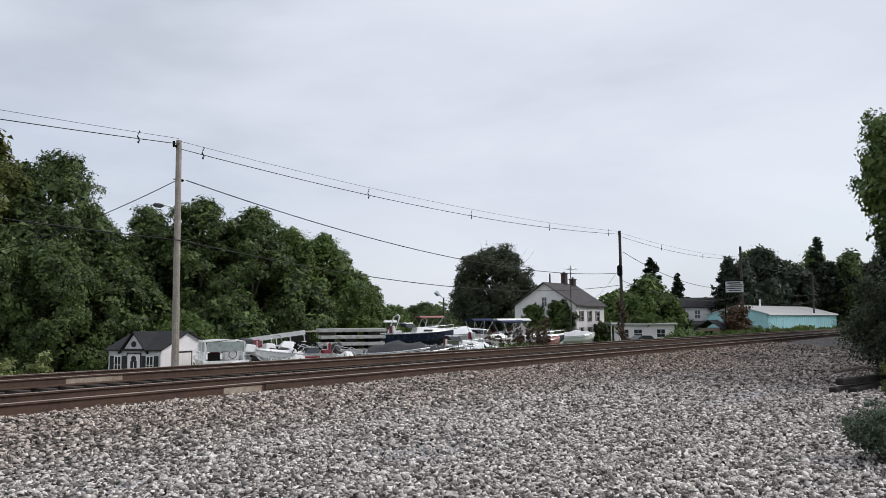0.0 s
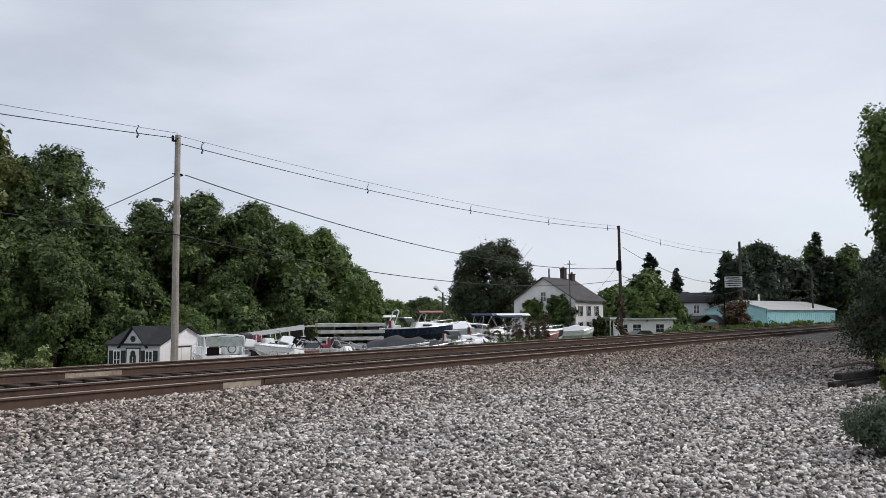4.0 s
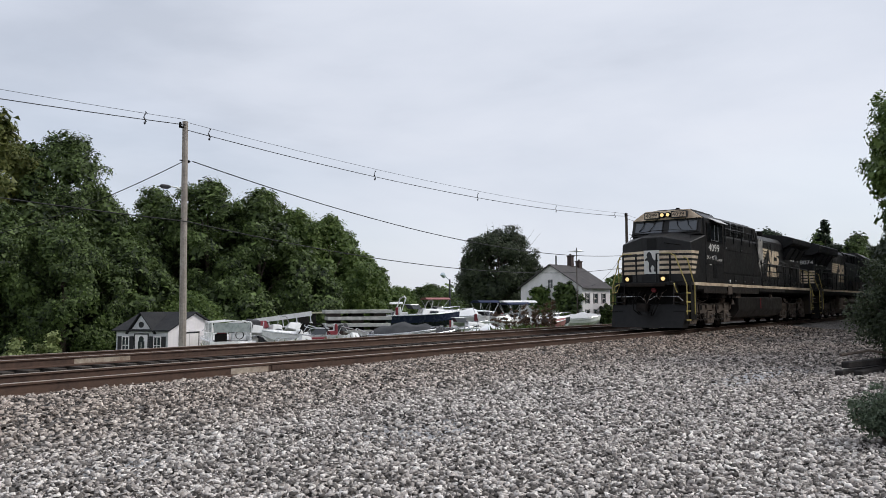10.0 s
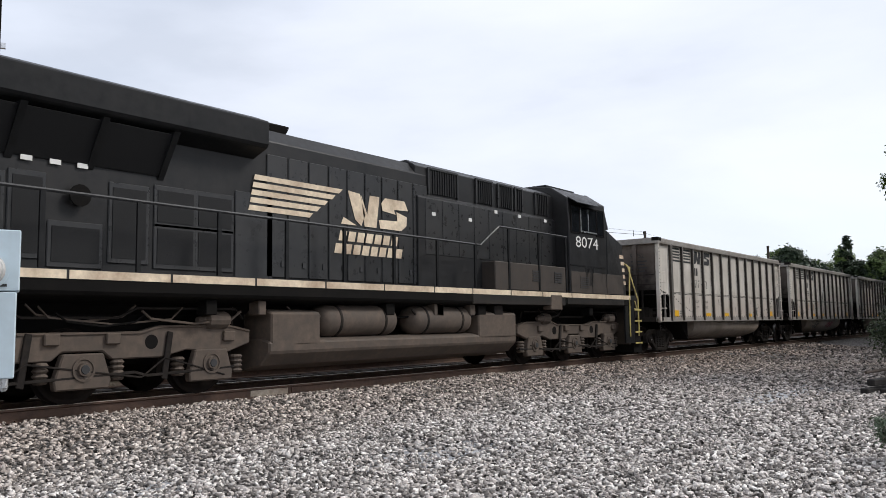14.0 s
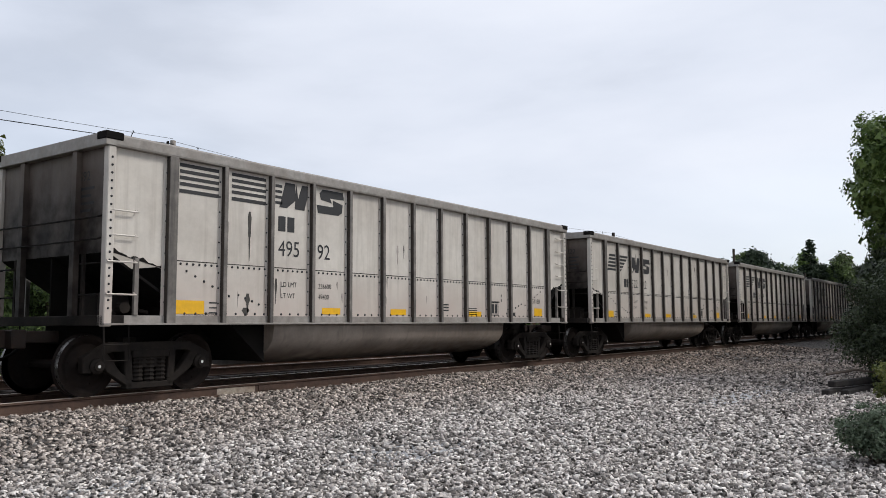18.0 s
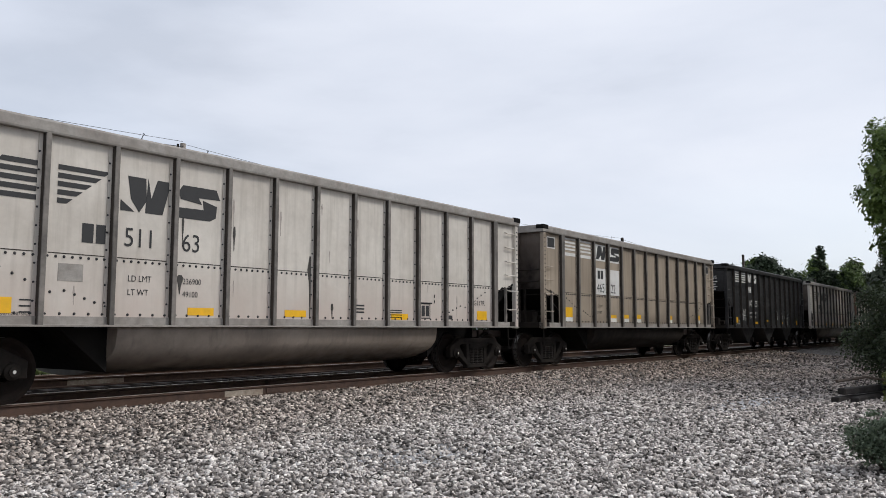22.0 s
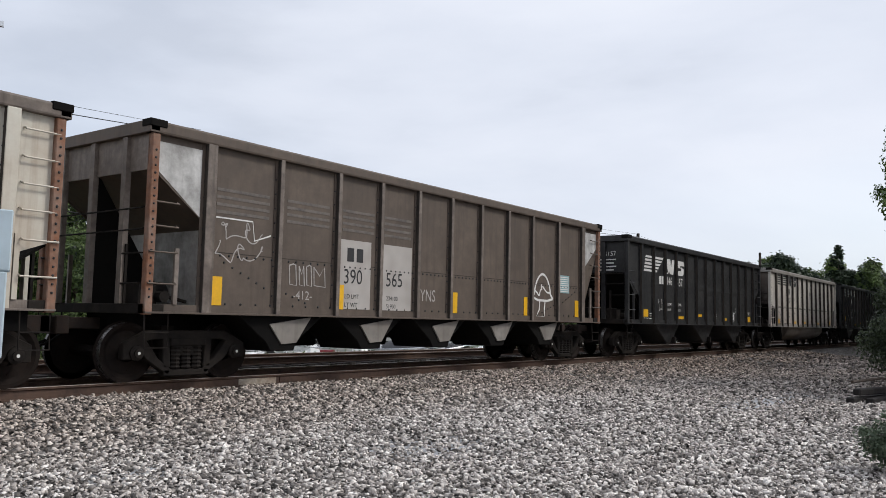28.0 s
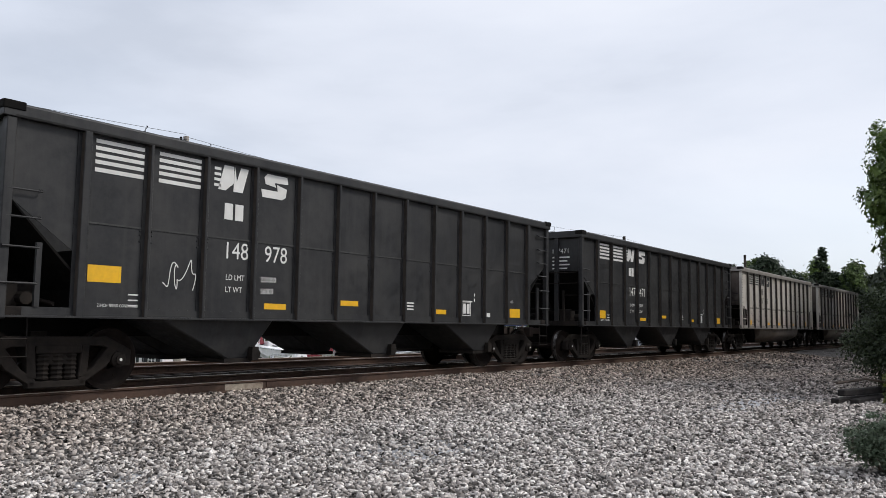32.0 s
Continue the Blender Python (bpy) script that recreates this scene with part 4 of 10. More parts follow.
            part("brake_gear", gear, M_TRUCK, car, "brake cylinder and valves")
        if sx > 0:
            part("brake_wheel", Shape().lathe([(HALF + 0.01, 0.26), (HALF + 0.04, 0.28), (HALF + 0.07, 0.26), (HALF + 0.04, 0.24)], 18, "x", (0, 0.9, 2.55)), M_TRUCK, car)
        coupler(car, sx, sx * HALF)
    cx = HALF - 1.15
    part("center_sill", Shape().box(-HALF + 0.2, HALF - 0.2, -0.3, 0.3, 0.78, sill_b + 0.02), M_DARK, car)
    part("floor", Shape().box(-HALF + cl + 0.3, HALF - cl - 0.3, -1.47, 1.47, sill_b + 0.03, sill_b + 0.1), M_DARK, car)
    if bottom == "tub":
        prof = [(-1.46, 1.06)] + [(-1.46 * math.cos(t), 1.0 - 0.68 * math.sin(t) ** 0.75) for t in [math.pi * i / 14 for i in range(15)]] + [(1.46, 1.06)]
        tub = part("bathtub_floor", Shape().prism_x(prof, -HALF + 3.35, HALF - 3.35), tub_mat or M_TUB, car, "rounded steel tub below the sill")
        for p in tub.data.polygons:
            p.use_smooth = abs(p.normal.x) < 0.5
        for q in (-1, 1):
            part("tub_end", Shape().prism([(q * (HALF - 3.36), 0.4), (q * (HALF - 3.36), 1.05), (q * (HALF - 2.6), 1.05)], -1.2, 1.2), M_DARK, car)
    elif bottom == "bays":
        for xc in (-3.6, 0.1, 3.8):
            for sy in (-1, 1):
                a = sy * 1.42
                sh = Shape().add([(xc - 1.15, a, 1.08), (xc + 1.15, a, 1.08), (xc + 1.15, sy * 0.2, 1.08), (xc - 1.15, sy * 0.2, 1.08), (xc + 0.28, a * 0.9, 0.42), (xc + 0.72, a * 0.9, 0.42), (xc + 0.72, sy * 0.35, 0.42), (xc + 0.28, sy * 0.35, 0.42)], [(0, 3, 2, 1), (4, 5, 6, 7), (0, 1, 5, 4), (1, 2, 6, 5), (2, 3, 7, 6), (3, 0, 4, 7)])
                bay = part("hopper_bay", sh, body, car, bevel=0.02)
                part("outlet_gate", Shape().box(xc + 0.2, xc + 0.78, min(a * 0.92, sy * 0.3), max(a * 0.92, sy * 0.3), 0.36, 0.43).lathe([(a * 0.9, 0.07), (a * 0.98, 0.07)], 10, "y", (xc + 0.84, 0, 0.5)).box(xc + 0.7, xc + 0.84, min(a, a * 0.85), max(a, a * 0.85), 0.4, 0.62), M_TRUCK, car)
    elif bottom == "sawtooth":
        for i in range(5):
            xc = -4.7 + i * 2.28
            for sy in (-1, 1):
                a, b = sorted((sy * 1.46, sy * 0.35))
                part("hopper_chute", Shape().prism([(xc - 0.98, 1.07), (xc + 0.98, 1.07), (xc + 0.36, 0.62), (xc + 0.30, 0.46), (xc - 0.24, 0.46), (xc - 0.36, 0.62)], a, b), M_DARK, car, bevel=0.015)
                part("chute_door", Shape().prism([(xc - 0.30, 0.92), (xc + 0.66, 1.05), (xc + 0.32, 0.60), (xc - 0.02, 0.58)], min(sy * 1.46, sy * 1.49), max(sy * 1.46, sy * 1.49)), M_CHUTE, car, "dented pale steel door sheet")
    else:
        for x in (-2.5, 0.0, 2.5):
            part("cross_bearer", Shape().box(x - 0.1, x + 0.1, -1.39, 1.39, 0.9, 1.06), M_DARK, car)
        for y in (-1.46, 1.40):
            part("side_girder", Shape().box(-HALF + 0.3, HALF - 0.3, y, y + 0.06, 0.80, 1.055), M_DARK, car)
    for q in (-1, 1):
        freight_truck(car, q * cx)
    return car


M_CHORD = surf("scuffed_grey_top_rail", (0.29, 0.27, 0.245), 0.6, 0, 9, 0.2, (0.15, 0.12, 0.10), 0.6, 1.2)
M_RIBB = surf("worn_brown_rib_steel", (0.20, 0.165, 0.14), 0.6, 0, 9, 0.3, (0.06, 0.045, 0.036), 0.8, 1.2, streak=0.6, bump=0.1)
# low: dark underside of the rounded tub, its shade put into the colour
M_TUB = surf("dusty_brown_tub_steel", (0.29, 0.245, 0.205), 0.45, 0, 5, 0.1, (0.09, 0.07, 0.058), 0.7, 0.6, streak=0.45, low=((0.07, 0.055, 0.045), 0.4, 0.35))
M_CHUTE = surf("dented_pale_steel", (0.26, 0.24, 0.215), 0.6, 0.1, 6, 0.25, (0.10, 0.075, 0.06), 0.6, 1.5, streak=0.4)
M_BULK = surf("scuffed_grey_bulkhead", (0.42, 0.41, 0.39), 0.65, 0, 5, 0.15, (0.05, 0.042, 0.036), 0.8, 1.4, streak=0.4)
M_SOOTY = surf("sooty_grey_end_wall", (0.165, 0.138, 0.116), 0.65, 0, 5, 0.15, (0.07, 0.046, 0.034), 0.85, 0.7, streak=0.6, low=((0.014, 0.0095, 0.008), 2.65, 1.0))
RIBS13 = [1.12 + i * 1.025 for i in range(13)]
M_COALDUST = surf("black_coal_soot", (0.012, 0.0105, 0.0095), 0.85, 0, 9, 0.3, spec=0.1)


def soot_ends(car, cut, seed, y=-1.5025):
    """Ragged black coal soot along the sloping lower edge of the end panels."""
    cl, zc, zi = cut
    rng = random.Random(seed)
    for sx in (-1, 1):
        n = 40
        up, dn = [], []
        for i in range(n + 1):
            k = i / n
            x = sx * (HALF - 0.14 - k * (cl - 0.2))
            z = zc + (zi - zc) * (0.14 + k * (cl - 0.2)) / cl
            up.append((x, z + 0.035 + 0.02 * math.sin(i * 0.33 + seed) + 0.012 * math.sin(i * 0.9) + 0.012 * rng.random()))
            dn.append((x, z + 0.003))
        sh = Shape().add([(x, y, z) for x, z in dn + up], [(i, i + 1, n + 2 + i, n + 1 + i) for i in range(n)])
        part("soot_stain", sh, M_COALDUST, car, "ragged black soot stain")


GON = "coal cars of the train"
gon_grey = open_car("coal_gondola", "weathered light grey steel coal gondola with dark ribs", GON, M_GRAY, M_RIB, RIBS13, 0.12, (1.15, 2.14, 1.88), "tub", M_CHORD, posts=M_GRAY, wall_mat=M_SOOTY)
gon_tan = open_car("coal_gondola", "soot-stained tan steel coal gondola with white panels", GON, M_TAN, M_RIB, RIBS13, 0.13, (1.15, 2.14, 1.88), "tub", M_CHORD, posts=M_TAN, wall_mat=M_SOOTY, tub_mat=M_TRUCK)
hop_black = open_car("coal_hopper", "faded black steel coal hopper car with three bays", GON, M_BLACK, M_BLACK, RIBS13, 0.09, (1.1, 2.7, 1.92), "bays", M_BLACK, rivets=False)
for sy in (-1, 1):
    sm = Shape()
    for a, b in zip(RIBS13, RIBS13[1:]):
        sm.box(a - HALF + 0.05, b - HALF - 0.05, min(sy * 1.49, sy * 1.513), max(sy * 1.49, sy * 1.513), 2.385, 2.41)
    part("weld_seam", sm, M_SEAM, hop_black, "scuffed weld seam")
    pts = [(a - HALF + q, z) for a in RIBS13 for q in (-0.10, 0.10) for z in (2.30, 2.36, 2.2)] + [(0.9 - HALF + i * 0.17, 1.19) for i in range(74)]
    part("riveting", rivet_grid(pts, sy * 1.50, sy, 0.02), M_INK, hop_black)["kind"] = "stuff"
soot_ends(gon_grey, (1.15, 2.14, 1.88), 1)
soot_ends(gon_tan, (1.15, 2.14, 1.88), 2)
gon_cream = open_car("coal_gondola", "rust-streaked cream coal gondola with flat underframe", GON, M_CREAM, M_CREAM, [0.8, 2.1, 3.4, 4.8, 6.2, 7.58, 8.94, 10.36, 11.6, 12.97, 13.8], 0.13, (0.8, 2.0, 1.7), "flat", M_RIBB, posts=M_RUSTY, wall_mat=M_CREAM)
HALF = 7.47
hop_brown = open_car("coal_hopper", "grimy dark brown coal hopper with rusty corner posts", GON, M_BROWN, M_RIBB, [1.08, 2.55, 3.99, 5.2, 6.39, 7.56, 8.74, 9.92, 11.08, 12.45, 13.86], 0.13, (1.08, 3.26, 2.45), "sawtooth", M_BROWN, posts=M_RUSTY, tall=3.93, slope_mat=M_BROWN, bulk_mat=M_BULK, end_posts=(-0.9, 0.0, 0.9), slope_z=2.25)
for sx in (-1, 1):
    x = sx * (HALF - 0.06)
    part("end_plate", Shape().box(min(x, x + sx * 0.03), max(x, x + sx * 0.03), -1.46, 1.46, 3.2, 3.74), M_RIBB, hop_brown, "rusty end plate")
HALF = 7.25

# ---- markings ----
FACE = -1.502


def stripes_logo(car, mat, style, label):
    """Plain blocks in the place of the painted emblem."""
    z0 = 3.60 if style == "split" else (3.27 if mat == M_INK else 3.33)
    ps = []
    if style == "split":
        for a in (1.28, 2.32):
            ps += bars(a - HALF, z0, 0.78, 0.055, 4, 0.045)
            ps += bars(a - HALF, z0 - 0.41, 0.78, 0.06, 1, 0)
        x = 3.36 - HALF
        ps += [[(x + 0.18, z0), (x + 0.42, z0), (x + 0.44, z0 - 0.3), (x + 0.22, z0 - 0.46), (x + 0.04, z0 - 0.46)], [(x + 0.45, z0), (x + 0.5, z0 - 0.27), (x + 0.6, z0), (x + 0.80, z0), (x + 0.66, z0 - 0.46), (x + 0.42, z0 - 0.46)]]
        ps += bars(x - 0.06, z0 - 0.06, 0.16, 0.05, 4, 0.05)
        x = 4.36 - HALF
        ps += [[(x + 0.14, z0), (x + 0.70, z0), (x + 0.74, z0 - 0.14), (x + 0.34, z0 - 0.15), (x + 0.40, z0 - 0.24), (x + 0.10, z0 - 0.2), (x + 0.06, z0 - 0.08)], [(x + 0.42, z0 - 0.18), (x + 0.70, z0 - 0.24), (x + 0.68, z0 - 0.40), (x + 0.58, z0 - 0.46), (x + 0.02, z0 - 0.46), (x - 0.02, z0 - 0.31), (x + 0.44, z0 - 0.31)]]
    else:
        for i in range(5):
            z = z0 - i * 0.115
            a = 1.44 + 0.14 * (4 - i) * 0.25
            ps.append([(a - HALF, z), (2.16 - HALF, z), (2.16 - HALF, z - 0.07), (a - 0.04 - HALF, z - 0.07)])
            b = 3.12 - i * 0.14
            ps.append([(2.34 - HALF, z), (b - HALF, z), (b - 0.09 - HALF, z - 0.07), (2.34 - HALF, z - 0.07)])
        x = 3.30 - HALF
        ps += [[(x + 0.10, z0), (x + 0.40, z0), (x + 0.42, z0 - 0.34), (x + 0.3, z0 - 0.52), (x + 0.16, z0 - 0.34)], [(x + 0.44, z0), (x + 0.50, z0 - 0.3), (x + 0.60, z0), (x + 0.84, z0), (x + 0.70, z0 - 0.52), (x + 0.40, z0 - 0.52)], [(x - 0.01, z0 - 0.36), (x + 0.22, z0 - 0.52), (x - 0.01, z0 - 0.52)]]
        x = 4.26 - HALF
        ps += [[(x + 0.10, z0), (x + 0.74, z0), (x + 0.82, z0 - 0.16), (x + 0.40, z0 - 0.17), (x + 0.46, z0 - 0.27), (x + 0.06, z0 - 0.22), (x + 0.02, z0 - 0.1)], [(x + 0.48, z0 - 0.20), (x + 0.76, z0 - 0.27), (x + 0.74, z0 - 0.46), (x + 0.62, z0 - 0.52), (x - 0.04, z0 - 0.52), (x - 0.06, z0 - 0.36), (x + 0.5, z0 - 0.35)]]
    if style == "split" and mat == M_WHITE:
        cut = 3.3 - HALF
        ps = [p if p[0][0] < cut - 0.1 else [(cut + (x - cut) * 0.82 + (0.19 if x > cut + 0.95 else 0.05), z0 - (z0 - z) * 0.9) for x, z in p] for p in ps]
    decal("emblem", ps, FACE, mat, car, label)


def mark_car(car, style, num, ink, tape, ink_name, load=None, end_num=None):
    stripes_logo(car, ink, style, ink_name + " striped emblem")
    a, b = num
    xa = 3.38 if style == "split" else 3.36
    dx = 0.2 if style == "split" and ink == M_WHITE else 0.0
    xa += dx
    zn = 2.27 if style == "split" else (2.23 if ink == M_INK else 2.43)
    zn -= 0.2 if style == "split" and ink == M_WHITE else 0.0
    letters(a, 0.40, ink, car, xa - HALF, FACE - 0.003, zn, width=0.9)
    letters(b, 0.40, ink, car, 4.36 + 0.5 * dx - HALF, FACE - 0.003, zn, width=0.9)
    mk = bars((3.38 + dx if style == "split" else 2.72) - HALF, (2.98 if style == "split" else zn + 0.27), 0.17, 0.27, 1, 0)
    mk += bars((3.6 + dx if style == "split" else 2.93) - HALF, (2.98 if style == "split" else zn + 0.27), 0.17, 0.27, 1, 0)
    decal("reporting_mark", mk, FACE, ink, car)
    if load:
        letters("LD LMT", 0.13, ink, car, 3.45 + dx - HALF, FACE - 0.003, 1.72, width=0.9)
        letters("LT WT", 0.13, ink, car, 3.45 + dx - HALF, FACE - 0.003, 1.52, width=0.9)
        letters(load[0], 0.13, ink, car, 4.4 - HALF, FACE - 0.003, 1.72, width=0.9)
        letters(load[1], 0.13, ink, car, 4.4 - HALF, FACE - 0.003, 1.52, width=0.9)
    for x, z, w, h in tape:
        decal("reflective_square", bars(x - HALF, z + h, w, h, 1, 0), FACE, M_YEL, car, "yellow reflective tape")
    small = bars(8.3 - HALF, 1.5, 0.36, 0.03, 3, 0.035) + ([] if ink == M_WHITE else bars(9.45 - HALF, 1.42, 0.4, 0.018, 4, 0.03)) + bars(1.9 - HALF, 1.42, 0.3, 0.02, 3, 0.06) + bars(11.4 - HALF, 1.33, 0.28, 0.09, 1, 0)
    small += bars(10.3 - HALF, 1.78, 0.03, 0.07, 2, 0.05) + bars(10.98 - HALF, 1.78, 0.03, 0.07, 2, 0.05) + bars(10.5 - HALF, 1.6, 0.4, 0.03, 1, 0)
    decal("stencil_block", small, FACE, ink, car)
    q = 10.48 - HALF
    decal("stencil_box", [[(q, 1.58), (q + 0.36, 1.58), (q + 0.36, 1.56), (q, 1.56)], [(q, 1.27), (q + 0.36, 1.27), (q + 0.36, 1.25), (q, 1.25)], [(q, 1.57), (q + 0.02, 1.57), (q + 0.02, 1.26), (q, 1.26)], [(q + 0.34, 1.57), (q + 0.36, 1.57), (q + 0.36, 1.26), (q + 0.34, 1.26)], [(q + 0.05, 1.53), (q + 0.16, 1.53), (q + 0.16, 1.3), (q + 0.05, 1.3)], [(q + 0.2, 1.53), (q + 0.31, 1.53), (q + 0.31, 1.3), (q + 0.2, 1.3)]], FACE, M_WHITE if ink == M_WHITE else ink, car)
    if end_num:
        xe = -HALF + 0.058
        part("lettering", text_mesh(end_num, 0.2, ink), None, car, at=Matrix.Translation((xe - 0.004, -0.55, 3.2)) @ Matrix(((0, 0, -1, 0), (-1, 0, 0, 0), (0, 1, 0, 0), (0, 0, 0, 1))))
        sh = Shape()
        for i in range(4):
            sh.box(xe - 0.004, xe, -1.15 + 0.08 * (i % 2), -0.58, 3.06 - i * 0.11, 3.1 - i * 0.11)
        part("stencil_block", sh, ink, car)["kind"] = "stuff"


TAPE_B = [(1.25, 1.30, 0.52, 0.24), (4.5, 1.26, 0.5, 0.1), (6.4, 1.37, 0.5, 0.1), (9.35, 1.27, 0.5, 0.1), (12.6, 1.24, 0.5, 0.22)]
TAPE_G = [(1.25, 1.23, 0.55, 0.21), (4.51, 1.24, 0.5, 0.12), (6.55, 1.24, 0.52, 0.12), (9.5, 1.22, 0.55, 0.12), (12.7, 1.24, 0.42, 0.21)]
U0, PITCH = -51.3, 16.16
TRAIN = []


def join(car, k):
    """The place of the k-th car in the train."""
    TRAIN.append((car, U0 + PITCH * k + HALF + {1: -0.1, 6: -0.3, 7: -0.12, 9: -0.5, 10: -0.62, 11: -0.1, 12: -0.1, 13: -0.36}.get(k, 0.0)))


def grey(k, style, num, load, end_num, extra=None, base=None, label=""):
    car = copy_thing(base or gon_grey, pose(0, TRACK_Y, 0))
    if label:
        car["label"] = label
    mark_car(car, style, num, M_INK, extra or TAPE_G, "black", load, end_num)
    join(car, k)
    return car


def blackcar(k, style, num, load, end_num):
    car = copy_thing(hop_black, pose(0, TRACK_Y, 0))
    mark_car(car, style, num, M_WHITE, TAPE_B if k != 13 else [(1.25, 1.57, 0.52, 0.24)] + TAPE_B[1:], "white", load, end_num)
    join(car, k)
    return car


c0 = grey(0, "split", ("517", "52"), ("236900", "49100"), "51752")
c1 = grey(1, "split", ("499", "30"), ("236700", "49300"), "49930")
c2 = grey(2, "split", ("495", "92"), ("236600", "49400"), "49592")
c3 = grey(3, "flow", ("522", "22"), ("236900", "49100"), "52222")
c4 = grey(4, "flow", ("512", "99"), ("236900", "49100"), "51299")
c5 = grey(5, "flow", ("511", "63"), ("236900", "49100"), "51163")
c6 = copy_thing(gon_tan, pose(0, TRACK_Y, 0))
c7 = blackcar(7, "split", ("147", "635"), ("230000", "56000"), "147635")
c8 = grey(8, "flow", ("511", "18"), ("236900", "49100"), "51118")
c9 = gon_cream
c10 = hop_brown
c11 = blackcar(11, "flow", ("146", "157"), ("229900", "56100"), "146157")
c12 = grey(12, "split", ("487", "42"), ("237600", "48400"), "48742")
c13 = blackcar(13, "split", ("148", "978"), ("230000", "56000"), "148978")
c14 = blackcar(14, "split", ("147", "471"), ("230000", "56000"), "147471")
c15 = grey(15, "split", ("487", "09"), None, None)
c16 = grey(16, "split", ("499", "04"), None, None)
c17 = copy_thing(hop_black, pose(0, TRACK_Y, 0))
c18 = copy_thing(gon_tan, pose(0, TRACK_Y, 0))
c19 = copy_thing(gon_grey, pose(0, TRACK_Y, 0))
for car, k in ((c6, 6), (c9, 9), (c10, 10), (c17, 17), (c18, 18), (c19, 19)):
    join(car, k)
for ob in (gon_grey, gon_tan, hop_black):
    for o in list(ob.children_recursive) + [ob]:
        bpy.data.objects.remove(o)

# ---- car details ----
def scribble(car, x, z, w, h, seed, mat, y=FACE, n=18, r=0.012, label="chalky spray-painted scrawl"):
    """A looping painted line."""
    rng = random.Random(seed)
    pts = []
    p, q, d = rng.uniform(0, 6), rng.uniform(0, 6), rng.uniform(0.7, 1.3)
    m = n * 5
    for i in range(m):
        k = i / m
        a = 0.62 * n * k + p
        xx = x + w * k + 0.13 * w * math.cos(a * d) + 0.05 * w * math.sin(2.3 * a + q)
        zz = z + h * (0.5 + 0.36 * math.sin(a) + 0.14 * math.sin(2.7 * a + q))
        out = y if y is not None else -1.47 * math.cos(math.asin(min(1, max(0, (1.0 - zz) / 0.68) ** 1.333)))
        pts.append((xx, out, zz))
    line(car, pts, mat, r, label)


def line(car, pts, mat, r=0.012, label="", name="graffiti"):
    vs = []
    for i, p in enumerate(pts):
        a, b = pts[max(0, i - 1)], pts[min(len(pts) - 1, i + 1)]
        d = Vector((b[0] - a[0], 0, b[2] - a[2]))
        d = d.normalized() if d.length > 1e-4 else Vector((1, 0, 0))
        y = p[1] - 0.003 - 0.0004 * (i % 3)
        vs += [(p[0] + d.z * r, y, p[2] - d.x * r), (p[0] - d.z * r, y, p[2] + d.x * r)]
    sh = Shape().add(vs, [(2 * i, 2 * i + 2, 2 * i + 3, 2 * i + 1) for i in range(len(pts) - 1)])
    part(name, sh, mat, car, label)


def detail_tan(car):
    for a in (1.24, 2.30):
        decal("white_stripe", bars(a - HALF, 3.62, 0.84, 0.05, 4, 0.05) + bars(a - HALF, 3.20, 0.84, 0.09, 1, 0), FACE, M_WHITE, car)
    for a, b in ((3.36, 4.18), (4.40, 5.24)):
        decal("white_panel", [[(a - HALF, 3.60), (b - HALF, 3.60), (b - HALF, 3.10), (a - HALF, 3.10)]], FACE, M_WHITE, car)
        decal("white_panel", [[(a - HALF, 2.87), (b - HALF, 2.87), (b - HALF, 2.07), (a - HALF, 2.07)]], FACE, M_WHITE, car)
    x = 3.36 - HALF
    decal("emblem", [[(x + 0.20, 3.56), (x + 0.42, 3.56), (x + 0.44, 3.30), (x + 0.24, 3.15), (x + 0.06, 3.15)], [(x + 0.45, 3.56), (x + 0.5, 3.33), (x + 0.6, 3.56), (x + 0.80, 3.56), (x + 0.66, 3.15), (x + 0.42, 3.15)], [(x + 1.22, 3.56), (x + 1.78, 3.56), (x + 1.82, 3.42), (x + 1.42, 3.41), (x + 1.48, 3.33), (x + 1.18, 3.36), (x + 1.14, 3.48)], [(x + 1.5, 3.38), (x + 1.78, 3.32), (x + 1.76, 3.2), (x + 1.66, 3.15), (x + 1.10, 3.15), (x + 1.06, 3.28), (x + 1.52, 3.29)]], FACE - 0.004, M_INK, car, "black block emblem")
    decal("reporting_mark", bars(x + 0.16, 2.80, 0.16, 0.25, 1, 0) + bars(x + 0.38, 2.80, 0.16, 0.25, 1, 0), FACE - 0.004, M_INK, car)
    letters("465", 0.40, M_INK, car, x + 0.10, FACE - 0.008, 2.14, width=0.9)
    letters("22", 0.40, M_INK, car, x + 1.10, FACE - 0.008, 2.14, width=0.9)
    letters("LD LMT", 0.12, M_INK, car, 3.45 - HALF, FACE - 0.003, 1.68)
    letters("LT WT", 0.12, M_INK, car, 3.45 - HALF, FACE - 0.003, 1.48)
    for x, w, h in ((1.27, 0.54, 0.28), (4.42, 0.44, 0.1), (5.45, 0.4, 0.12), (6.45, 0.42, 0.14), (9.45, 0.36, 0.14), (12.5, 0.4, 0.18)):
        decal("reflective_square", bars(x - HALF, 1.36 + h, w, h, 1, 0), FACE, M_YEL, car, "yellow reflective tape")
        decal("white_square", bars(x - HALF, 1.355, w, 0.12, 1, 0), FACE, M_WHITE, car)
    for x in (0.32, 13.62):
        decal("placard_frame", bars(x - HALF, 3.56, 0.46, 0.32, 1, 0), FACE, M_WHITE, car)
        decal("placard", bars(x + 0.03 - HALF, 3.53, 0.40, 0.26, 1, 0), FACE - 0.004, M_INK, car, "dark placard in a white frame")


